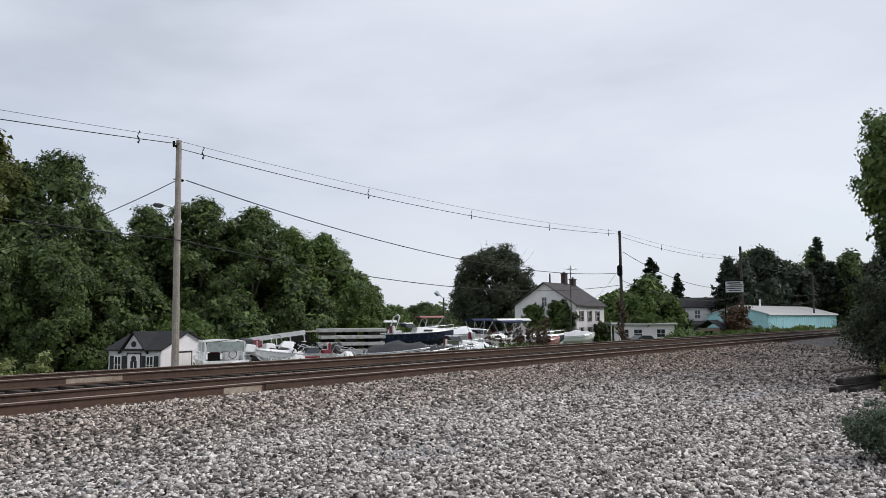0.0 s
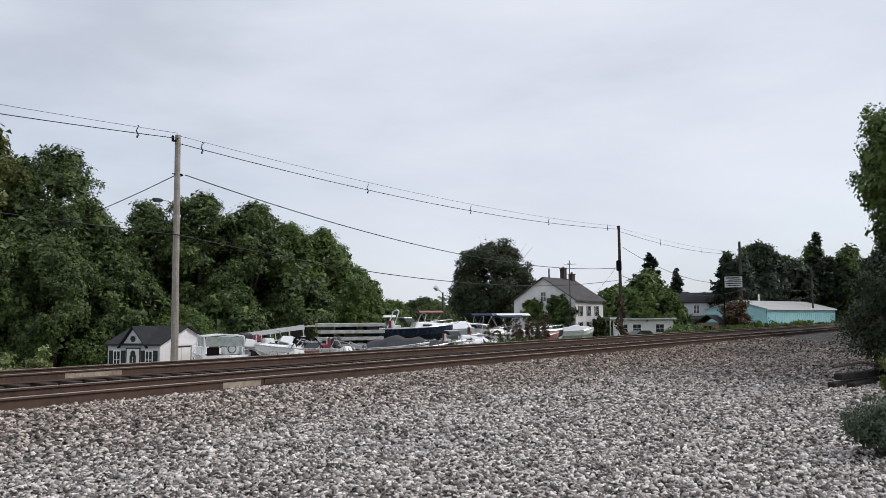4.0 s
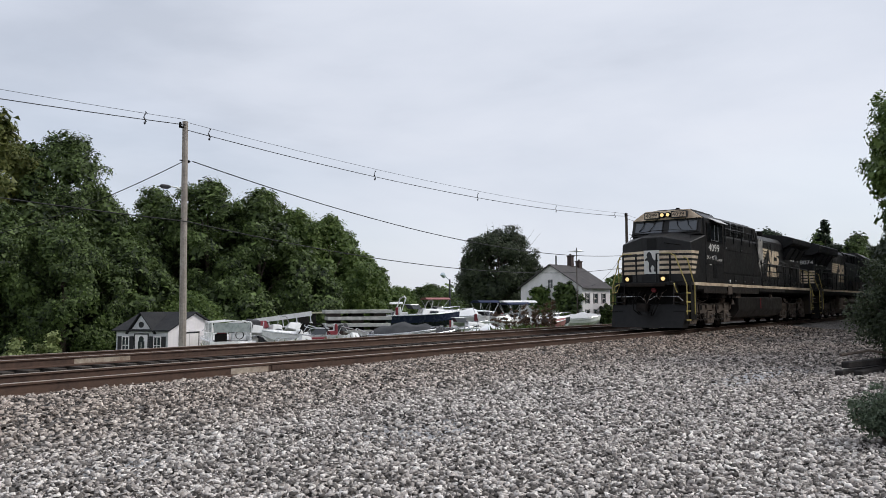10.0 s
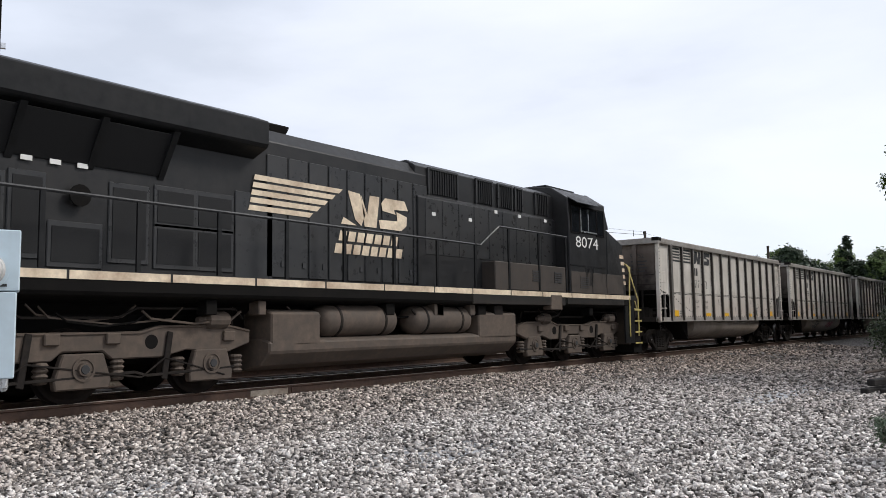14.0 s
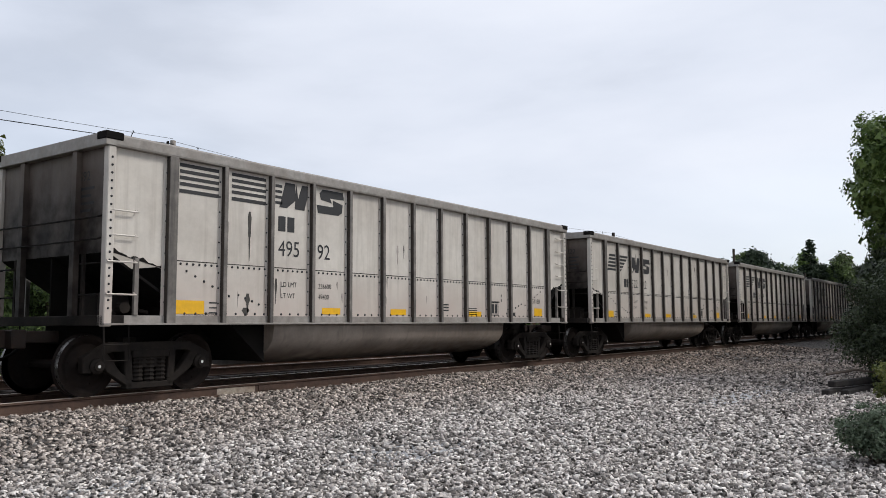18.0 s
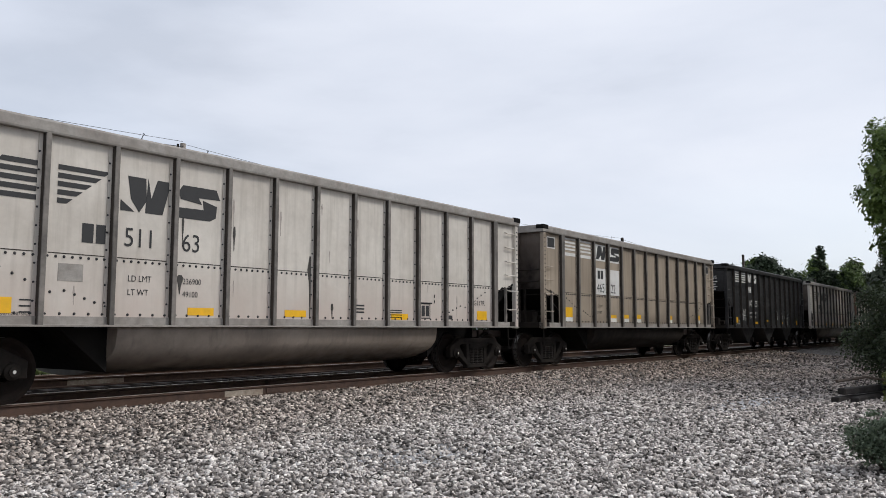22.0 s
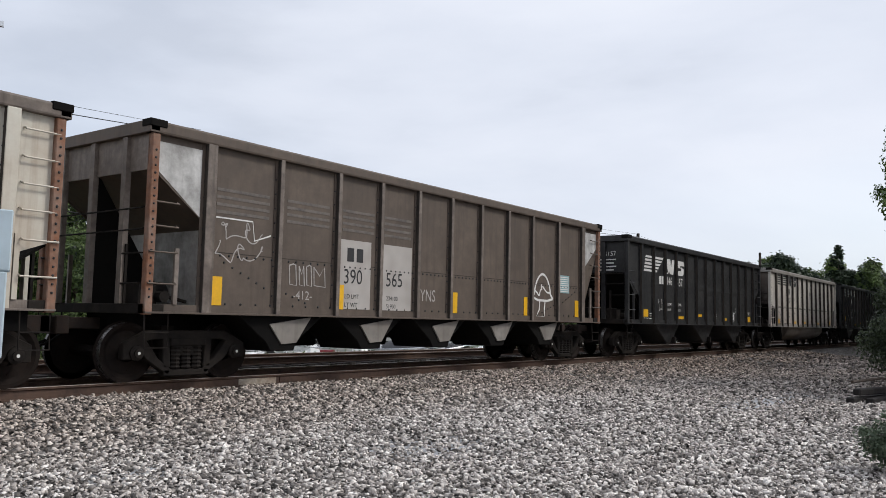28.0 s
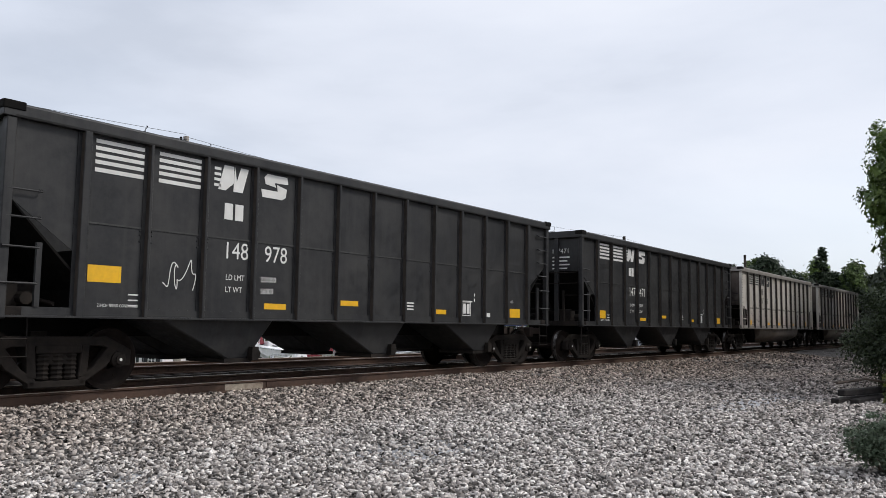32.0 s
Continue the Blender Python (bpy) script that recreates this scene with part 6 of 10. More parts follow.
        part("snow_plow", plow, M_LOCO2 if e == 0 and first else M_DARK, lo, "scuffed black plow" if e == 0 else "grimy black plow")
        part("end_plate", Shape().box(min(Q(0.45), Q(0.58)), max(Q(0.45), Q(0.58)), -0.95, 0.95, 0.95, 1.75), M_DARK, lo)
        part("anticlimber", Shape().box(min(Q(-0.1), Q(0.62)), max(Q(-0.1), Q(0.62)), -0.8, 0.8, 1.68, 1.82), M_TRUCK, lo, bevel=0.02)
        part("coupler", Shape().box(min(Q(0.5), Q(-0.3)), max(Q(0.5), Q(-0.3)), -0.1, 0.1, 0.80, 1.0).box(min(Q(-0.2), Q(-0.45)), max(Q(-0.2), Q(-0.45)), -0.18, 0.18, 0.74, 1.04), M_TRUCK, lo, "grimy knuckle coupler", bevel=0.02)
        for y in (-0.55, -0.4, 0.4, 0.55):
            part("air_hose", Shape().tube([(Q(0.4), y, 1.3), (Q(0.05), y, 1.15), (Q(-0.1), y * 0.8, 0.8), (Q(0.05), y * 0.5, 0.62)], 0.022, 6), M_DARK, lo)
        part("jumper_cable", Shape().tube([(Q(0.35), -0.6, 1.5), (Q(0.1), -0.4, 1.25), (Q(0.1), 0.0, 1.1), (Q(0.1), 0.4, 1.25), (Q(0.35), 0.6, 1.5)], 0.03, 6), M_DARK, lo)
        part("end_walkway", Shape().box(min(Q(0.0), Q(0.9)), max(Q(0.0), Q(0.9)), -1.0, 1.0, 1.74, 1.87), M_LOCO2, lo, bevel=0.01)
        for sy in (-1, 1):
            if e == 0:
                part("lamp_bracket", Shape().box(Q(0.0), Q(0.16), sy * 0.72 - 0.16, sy * 0.72 + 0.16, 1.84, 2.14), M_DARK, lo, bevel=0.02)
            part("coiled_hose", Shape().tube([(Q(0.1), sy * 1.1, 1.8), (Q(-0.1), sy * 1.2, 1.7), (Q(-0.05), sy * 1.28, 1.45), (Q(0.1), sy * 1.2, 1.5), (Q(0.12), sy * 1.1, 1.75)], 0.022, 6), M_YRAIL, lo, "pale looped hose")
        for y, z, dz in ((-0.7, 1.55, 0.35), (-0.2, 1.5, 0.5), (0.25, 1.55, 0.42), (0.75, 1.5, 0.3)):
            part("air_hose", Shape().tube([(Q(0.4), y, z), (Q(0.1), y + 0.05, z - dz * 0.3), (Q(0.0), y + 0.15, z - dz), (Q(0.1), y + 0.3, z - dz * 0.5), (Q(0.38), y + 0.35, z - 0.1)], 0.022, 6), M_LTRUCK if y < 0 else M_TRUCK, lo, "dusty rubber air hose")
        part("glad_hand", Shape().lathe([(Q(0.3), 0.10), (Q(0.2), 0.09), (Q(0.19), 0.03)], 10, "x", (0, -0.25, 1.55)), M_RED, lo, "dull red hose fitting")
        part("uncoupling_lever", Shape().tube([(Q(0.3), -1.35, 1.15), (Q(0.28), -1.2, 1.3), (Q(0.25), -0.3, 1.32), (Q(0.1), 0.0, 1.1), (Q(0.25), 0.3, 1.32), (Q(0.28), 1.3, 1.3)], 0.018, 6), M_ALU, lo, "bare metal uncoupling lever")
        for sy in (-1, 1):
            y0, y1 = sorted((sy * 1.0, sy * 1.52))
            k0, sa, sb = 0.3, 0.2, 0.68
            part("step_side_plate", Shape().box(min(Q(0.7), Q(1.36 if e == 0 else 1.16)), max(Q(0.7), Q(1.36 if e == 0 else 1.16)), min(sy * 1.46, sy * 1.525), max(sy * 1.46, sy * 1.525), 0.42, 1.735), M_LOCO2 if e == 0 else M_LDUST, lo, bevel=0.015)
            part("step_well", Shape().box(min(Q(1.35 - k0), Q(1.42 - k0)), max(Q(1.35 - k0), Q(1.42 - k0)), y0, y1, 0.38, 1.74).box(min(Q(0.62 - k0), Q(1.42 - k0)), max(Q(0.62 - k0), Q(1.42 - k0)), sy * 1.0 - 0.02, sy * 1.0 + 0.02, 0.38, 1.74), M_LOCO, lo)
            for k, z in enumerate((0.42, 0.76, 1.10, 1.44)):
                st = part("step", Shape().box(min(Q(sa), Q(sb)), max(Q(sa), Q(sb)), y0, y1, z - 0.03, z), M_LOCO2, lo)
                part("step_edge", Shape().box(min(Q(sa), Q(sb)), max(Q(sa), Q(sb)), min(sy * 1.515, sy * 1.535), max(sy * 1.515, sy * 1.535), z - 0.03, z + 0.015), M_YRAIL, st, "yellow step edge")
            part("handrail", Shape().tube([(Q(0.66 - k0), sy * 1.5, 0.62), (Q(0.66 - k0), sy * 1.5, 1.75), (Q(0.52 - k0), sy * 1.12, 2.86), (Q(0.47 - k0), sy * 0.95, 2.95), (Q(0.46 - k0), sy * 0.6, 2.96)], 0.024 if e == 0 else 0.018, 6), M_YRAIL, lo, "yellow step handrail")
            part("handrail", Shape().tube([(Q(1.40 - k0), sy * 1.55, 0.62), (Q(1.40 - k0), sy * 1.55, 1.7), (Q(1.02 - k0), sy * 1.42, 2.76), (Q(0.94 - k0), sy * 1.28, 2.82)], 0.024 if e == 0 else 0.018, 6), M_YRAIL, lo, "step handrail")
            part("handrail", Shape().tube([(Q(0.45 - k0), sy * 0.95, 1.75), (Q(0.45 - k0), sy * 0.95, 2.92), (Q(0.45 - k0), sy * 0.42, 2.95), (Q(0.45 - k0), sy * 0.4, 1.75)], 0.04, 6), M_LOCO2, lo)
            if e == 0:
                part("ditch_light", Shape().lathe([(Q(0.12), 0.10), (Q(0.0), 0.115), (Q(-0.01), 0.09)], 14, "x", (0, sy * 0.72, 1.98)), M_DARK, lo, "dark ditch light ring")
                part("ditch_lens", Shape().lathe([(Q(-0.005), 0.085), (Q(-0.025), 0.06)], 14, "x", (0, sy * 0.72, 1.98)), M_LAMP if first else M_LENS, lo, "round ditch light lens")
    # nose
    n0, n1 = 0.70, 2.1
    sh = Shape()
    lo_z, cx_ = 1.87, 1.10
    sh.add([(X(n0), -0.42, lo_z), (X(n0), 0.42, lo_z), (X(cx_), 1.46, lo_z), (X(n1 + 0.4), 1.54, lo_z), (X(n1 + 0.4), -1.54, lo_z), (X(cx_), -1.46, lo_z),
            (X(n0 + 0.05), -0.42, 3.64), (X(n0 + 0.05), 0.42, 3.64), (X(cx_ + 0.07), 1.40, 3.42), (X(n1 + 0.4), 1.54, 3.76), (X(n1 + 0.4), -1.54, 3.76), (X(cx_ + 0.07), -1.40, 3.42), (X(n1 + 0.4), 0.5, 4.0), (X(n1 + 0.4), -0.5, 4.0)],
           [(0, 1, 7, 6), (1, 2, 8, 7), (2, 3, 9, 8), (4, 5, 11, 10), (5, 0, 6, 11), (6, 7, 12, 13), (7, 8, 9, 12), (6, 13, 10, 11), (0, 5, 4, 3, 2, 1), (3, 4, 10, 13, 12, 9)])
    part("nose", sh, M_LOCO, lo, "black wide nose", bevel=0.02)
    part("nose_door", Shape().box(X(n0 + 0.015), X(n0 + 0.1), -0.2, 0.2, 3.14, 3.62), M_GRILLE, lo, "dark recess in the nose", bevel=0.02)
    part("nose_grab", Shape().tube([(X(n0 + 0.1), -0.5, 3.42), (X(n0 + 0.02), -0.52, 3.40), (X(cx_ - 0.2), -1.1, 3.30), (X(cx_ - 0.1), -1.12, 3.3)], 0.014, 5), M_DARK, lo)
    part("nose_crease", Shape().tube([(X(cx_ + 0.002), -1.462, 1.9), (X(cx_ + 0.072), -1.402, 3.4)], 0.012, 6), M_FADED, lo)
    for sy in (-1, 1):
        for i in range(5):
            z = 3.10 - i * 0.20
            zl = z - 0.11
            r = 1.88 - i * 0.10

            def rim(zz):
                k = (zz - 1.87) / 1.55
                return cx_ + 0.07 * k, 1.46 - 0.06 * k, n0 + 0.05 * (zz - 1.87) / 1.77
            a, yf, c = rim(z)
            al, yl, cl_ = rim(zl)
            ye = yf + (1.54 - yf) * (r - a) / (n1 + 0.4 - a)
            st = [(X(a), sy * (yf + 0.006), z), (X(r), sy * (ye + 0.008), z), (X(r - 0.05), sy * (ye + 0.008), zl), (X(al), sy * (yl + 0.006), zl)]
            fr = [(X(c - 0.008), sy * 0.30, z), (X(c - 0.010), sy * 0.425, z), (X(a - 0.014), sy * (yf + 0.008), z), (X(cl_ - 0.008), sy * 0.30, zl), (X(cl_ - 0.010), sy * 0.425, zl), (X(al - 0.014), sy * (yl + 0.008), zl)]
            part("nose_stripe", Shape().add(st, [(0, 1, 2, 3)]).add(fr, [(0, 1, 4, 3), (1, 2, 5, 4)]), M_GOLD, lo, "pale gold nose stripe")
    part("emblem_plate", Shape().box(X(n0 - 0.006), X(n0 + 0.06), -0.31, 0.31, 2.2, 3.12), M_WHITE, lo, "pale plate with a dark horse shape")
    hs = [(-0.30, 2.26), (-0.12, 2.30), (-0.16, 2.46), (-0.04, 2.56), (0.06, 2.42), (0.00, 2.26), (0.12, 2.26), (0.16, 2.44), (0.14, 2.62), (0.24, 2.74), (0.36, 2.70), (0.38, 2.76), (0.22, 2.86), (0.28, 2.94), (0.20, 3.04), (0.10, 3.08), (0.00, 2.98), (-0.06, 2.82), (-0.18, 2.72), (-0.26, 2.78), (-0.40, 2.70), (-0.30, 2.66), (-0.28, 2.5)]
    hs = [(y * 0.72, z) for y, z in hs]
    part("horse_shape", Shape().prism_x(hs, X(n0 - 0.012), X(n0 - 0.004)), M_INK, lo)
    # cab
    c0_, c1_ = n1 + 0.44, 4.8
    cab = mirror([(1.54, 1.6), (1.54, 3.72), (1.51, 4.48), (0.98, 4.82), (0.4, 4.90)])
    hood("cab", cab, X(c0_), X(c1_), M_LOCO, lo, "black cab", 0.02)
    # raked windshield block with a pale brow

    def slab(x_lo, x_hi, w_lo, w_hi, z_lo, z_hi):
        return Shape().add([(X(x_hi), -w_hi, z_hi), (X(x_hi), w_hi, z_hi), (X(x_lo), w_lo, z_lo), (X(x_lo), -w_lo, z_lo), (X(c0_ + 0.05), -w_hi, z_hi), (X(c0_ + 0.05), w_hi, z_hi), (X(c0_ + 0.05), w_lo, z_lo), (X(c0_ + 0.05), -w_lo, z_lo)],
                           [(0, 1, 2, 3), (4, 7, 6, 5), (0, 4, 5, 1), (3, 2, 6, 7), (0, 3, 7, 4), (1, 5, 6, 2)])
    part("windshield_frame", slab(c0_ - 0.34, c0_ - 0.10, 1.46, 1.44, 3.80, 4.47), M_LOCO, lo, bevel=0.02)
    for sy in (-1, 1):
        a, b = sorted((sy * 0.13, sy * 1.30))
        ws = [(c0_ - 0.135, 4.41), (c0_ - 0.325, 3.92)]
        g = part("windshield", Shape().add([(X(ws[0][0] - 0.012), a, ws[0][1]), (X(ws[0][0] - 0.012), b, ws[0][1]), (X(ws[1][0] - 0.012), b, ws[1][1]), (X(ws[1][0] - 0.012), a, ws[1][1]), (X(ws[0][0] + 0.02), a, ws[0][1]), (X(ws[0][0] + 0.02), b, ws[0][1]), (X(ws[1][0] + 0.02), b, ws[1][1]), (X(ws[1][0] + 0.02), a, ws[1][1])], [(0, 1, 2, 3), (4, 7, 6, 5), (0, 4, 5, 1), (1, 5, 6, 2), (2, 6, 7, 3), (3, 7, 4, 0)]), M_WSHIELD, lo, "pale reflecting windshield")
        fr = [(X(ws[0][0] - 0.016), a, ws[0][1]), (X(ws[0][0] - 0.016), b, ws[0][1]), (X(ws[1][0] - 0.016), b, ws[1][1]), (X(ws[1][0] - 0.016), a, ws[1][1]), (X(ws[0][0] - 0.016), a, ws[0][1])]
        part("gasket", Shape().tube(fr, 0.022, 5), M_INK, g)
        for yy in (0.45, 0.9):
            part("wiper", Shape().tube([(X(c0_ - 0.16), sy * yy, 4.46), (X(c0_ - 0.27), sy * (yy + 0.05), 4.22), (X(c0_ - 0.32), sy * (yy + 0.22), 4.02)], 0.014, 5), M_DARK, lo)
            part("wiper_arm", Shape().tube([(X(c0_ - 0.17), sy * (yy - 0.1), 4.50), (X(c0_ - 0.26), sy * yy, 4.42), (X(c0_ - 0.2), sy * (yy + 0.4), 4.47)], 0.013, 5), M_DARK, lo)
    part("cab_brow", slab(c0_ - 0.16, c0_ - 0.05, 1.45, 0.92, 4.475, 4.86), M_GOLD if first else M_LOCO, lo, "pale gold brow over the windshield" if first else "")
    part("visor_rail", Shape().tube([(X(c0_ - 0.12), -1.42, 3.86), (X(c0_ - 0.5), -1.36, 3.92), (X(c0_ - 0.62), -0.4, 4.0), (X(c0_ - 0.62), 0.4, 4.0), (X(c0_ - 0.5), 1.36, 3.92), (X(c0_ - 0.12), 1.42, 3.86)], 0.014, 5), M_DARK, lo)
    part("roof_seam", Shape().tube([(X(c0_), -1.02, 4.80), (X(c1_), -1.02, 4.80)], 0.03, 6), M_LOCO2, lo)
    for sy in (-1, 1):
        nb = part("number_board", Shape().box(X(c0_ - 0.27), X(c0_ - 0.02), min(sy * 0.24, sy * 0.9), max(sy * 0.24, sy * 0.9), 4.52, 4.80), M_INK, lo, "black number board", bevel=0.03)
        part("board_rim", Shape().tube([(X(c0_ - 0.272), sy * 0.25, 4.53), (X(c0_ - 0.272), sy * 0.89, 4.53), (X(c0_ - 0.272), sy * 0.89, 4.79), (X(c0_ - 0.272), sy * 0.25, 4.79), (X(c0_ - 0.272), sy * 0.25, 4.53)], 0.014, 5), M_INK, nb)
        part("board_face", Shape().box(X(c0_ - 0.2745), X(c0_ - 0.271), min(sy * 0.28, sy * 0.86), max(sy * 0.28, sy * 0.86), 4.555, 4.765), M_GOLD, nb, "pale board face")
        part("lettering", text_mesh(number, 0.24, M_INK, 0.0, 1.05), None, nb, at=Matrix.Translation((X(c0_ - 0.278), sy * 0.57 + 0.27, 4.58)) @ Matrix(((0, 0, -1, 0), (-1, 0, 0, 0), (0, 1, 0, 0), (0, 0, 0, 1))))
        part("headlight", Shape().lathe([(X(c0_ - 0.02), 0.10), (X(c0_ - 0.3), 0.115), (X(c0_ - 0.31), 0.085)], 14, "x", (0, sy * 0.12, 4.66)), M_DARK, lo, "dark headlight ring")
        part("headlight_lens", Shape().lathe([(X(c0_ - 0.305), 0.082), (X(c0_ - 0.32), 0.06)], 14, "x", (0, sy * 0.12, 4.66)), M_LAMP if first else M_LENS, lo, "glowing amber lamp lens" if first else "")
        # side windows
        y = sy * 1.535
        for a, b, z0, z1 in ((2.76, 3.12, 3.56, 4.26), (3.22, 3.66, 3.62, 4.24), (3.70, 4.12, 3.62, 4.24), (4.24, 4.64, 3.56, 4.26)):
            w = part("side_window", Shape().box(X(a), X(b), min(y, y + sy * 0.02), max(y, y + sy * 0.02), z0, z1), M_LGLASS, lo, "dark cab window glass")
        for a, b, z0, z1 in ((2.72, 3.16, 3.52, 4.30), (3.18, 4.16, 3.56, 4.30), (4.20, 4.68, 3.52, 4.30)):
            q0, q1 = min(y, y + sy * 0.025), max(y, y + sy * 0.025)
            part("window_surround", Shape().box(X(a - 0.02), X(a + 0.02), q0, q1, z0, z1).box(X(b - 0.02), X(b + 0.02), q0, q1, z0, z1).box(X(a + 0.02), X(b - 0.02), q0, q1, z1 - 0.03, z1).box(X(a + 0.02), X(b - 0.02), q0, q1, z0, z0 + 0.03), M_DARK, lo)
        fr = Shape().box(X(3.18), X(4.16), min(y, y + sy * 0.03), max(y, y + sy * 0.03), 3.58, 3.62)
        part("window_frame", fr, M_ALU, lo)
        part("window_frame", Shape().box(X(3.66), X(3.70), min(y, y + sy * 0.03), max(y, y + sy * 0.03), 3.60, 4.26), M_ALU, lo)
        part("window_frame", Shape().box(X(4.11), X(4.15), min(y, y + sy * 0.03), max(y, y + sy * 0.03), 3.60, 4.26), M_ALU, lo)
        part("window_shade", Shape().add([(X(3.05), sy * 1.49, 4.52), (X(4.74), sy * 1.49, 4.52), (X(4.74), sy * 1.78, 4.34), (X(3.45), sy * 1.78, 4.34), (X(3.05), sy * 1.49, 4.49), (X(4.74), sy * 1.49, 4.49), (X(4.74), sy * 1.78, 4.32), (X(3.45), sy * 1.78, 4.32)], [(0, 1, 2, 3), (4, 7, 6, 5), (0, 4, 5, 1), (2, 6, 7, 3), (1, 5, 6, 2), (3, 7, 4, 0)]), M_ROOFTIN if first else M_LOCO2, lo, "pale grey metal window shade" if first else "")
        part("cab_vent", Shape().box(X(3.39), X(3.93), min(y, y + sy * 0.015), max(y, y + sy * 0.015), 2.05, 2.62), M_GRILLE, lo)
        for k in range(7):
            part("vent_slat", Shape().box(X(3.42 + k * 0.075), X(3.445 + k * 0.075), min(y, y + sy * 0.022), max(y, y + sy * 0.022), 2.08, 2.59), M_LOCO2, lo)
        part("panel_edge", Shape().box(X(2.55), X(4.78), min(y, y + sy * 0.02), max(y, y + sy * 0.02), 2.62, 2.65), M_LOCO2, lo)
        xs = X(2.92) if sy < 0 else X(4.42)
        letters(number, 0.44, M_WHITE, lo, xs - (0.04 if sy < 0 else -0.04), sy * 1.549, 3.15, width=1.58, side=sy, label="white road number")
        if first:
            letters("DC to AC", 0.21, M_WHITE, lo, X(2.66) if sy < 0 else X(4.4), sy * 1.549, 2.82, side=sy)
            for k in range(4):
                zz = X(3.62 + 0.07 * k) if sy < 0 else X(3.5 - 0.07 * k)
                part("sine_line", Shape().tube([(zz, sy * 1.546, 3.0), (zz + 0.06, sy * 1.546, 2.95), (zz + 0.1, sy * 1.546, 2.81), (zz + 0.16, sy * 1.546, 2.79)], 0.008, 4), M_WHITE, lo)
            letters("AC44C6M", 0.15, M_WHITE, lo, X(3.96) if sy < 0 else X(3.3), sy * 1.549, 2.77, side=sy)
            part("small_plate", Shape().box(X(2.98), X(3.22), min(sy * 1.541, sy * 1.546), max(sy * 1.541, sy * 1.546), 2.58, 2.62), M_WHITE, lo)
            part("small_plate", Shape().box(X(4.1), X(4.3), min(sy * 1.541, sy * 1.546), max(sy * 1.541, sy * 1.546), 2.66, 2.70), M_INK, lo)
    for k in range(4):
        part("roof_fitting", Shape().lathe([(4.86, 0.09), (4.99, 0.07)], 10, "z", (X(c0_ + 0.4 + 0.4 * k), -0.3 + 0.2 * (k % 3), 0)), M_DARK, lo)
    part("roof_hatch", Shape().box(X(c0_ + 0.5), X(c1_ - 0.1), -0.8, 0.8, 4.84, 4.93), M_LOCO2, lo, bevel=0.02)
    # equipment cabinet behind the cab
    a0, a1 = 4.8, 10.8
    wide = 1.54 if first else 1.12
    hood("equipment_cabinet", mirror([(wide, 1.87 if not first else 1.6), (wide, 3.85), (wide * 0.93, 3.92), (wide * 0.93, 4.55), (wide * 0.7, 4.70)]), X(a0), X(a1 - 0.6 if first else a1), M_LOCO, lo, "black equipment cabinet")
    if first:
        hood("blower_housing", mirror([(1.45, 2.2), (1.45, 4.40), (1.1, 4.66)]), X(a1 - 0.62), X(a1 - 0.35), M_LOCO, lo)
    for sy in (-1, 1):
        y = sy * wide * 0.935
        gx = ((5.33, 6.10), (6.29, 7.05), (7.25, 8.02)) if first else ((5.15, 5.75), (6.45, 6.75), (6.95, 7.55), (7.85, 8.5), (9.3, 10.35))
        for ga, gb in gx:
            g = part("louver_grille", Shape().box(X(ga), X(gb), min(y, y + sy * 0.02), max(y, y + sy * 0.02), 3.98, 4.52), M_GRILLE, lo)
            if first:
                for k in range(5):
                    part("louver", Shape().box(X(ga), X(gb), min(y, y + sy * 0.05), max(y, y + sy * 0.05), 4.0 + k * 0.11, 4.04 + k * 0.11), M_LOCO2, g)
            else:
                n_ = int((gb - ga) / 0.09)
                for k in range(n_):
                    part("louver", Shape().box(X(ga + k * 0.09), X(ga + k * 0.09 + 0.02), min(y, y + sy * 0.04), max(y, y + sy * 0.04), 3.98, 4.52), M_LOCO2, g)
                part("grille_frame", Shape().box(X(ga - 0.04), X(ga), min(y, y + sy * 0.045), max(y, y + sy * 0.045), 3.94, 4.56).box(X(gb), X(gb + 0.04), min(y, y + sy * 0.045), max(y, y + sy * 0.045), 3.94, 4.56).box(X(ga), X(gb), min(y, y + sy * 0.045), max(y, y + sy * 0.045), 4.52, 4.56), M_EDOOR, g)
            if first:
                part("louver_frame", Shape().box(X(gb), X(gb + 0.06), min(y, y + sy * 0.05), max(y, y + sy * 0.05), 3.96, 4.56), M_ALU, lo, "bare metal louver edge")
        if first:
            part("catwalk_rail", Shape().tube([(X(5.0), sy * 1.52, 3.86), (X(5.0), sy * 1.58, 4.20), (X(8.9), sy * 1.58, 4.20), (X(8.9), sy * 1.52, 3.86)], 0.024, 6), M_FADED, lo)
            for k in (5.0, 6.2, 7.4, 8.6):
                part("rail_post", Shape().box(X(k), X(k + 0.07), min(sy * 1.55, sy * 1.59), max(sy * 1.55, sy * 1.59), 3.62, 4.20), M_LOCO2, lo)
            part("panel_edge", Shape().box(X(4.9), X(10.1), min(sy * 1.54, sy * 1.56), max(sy * 1.54, sy * 1.56), 2.30, 2.34), M_LOCO2, lo)
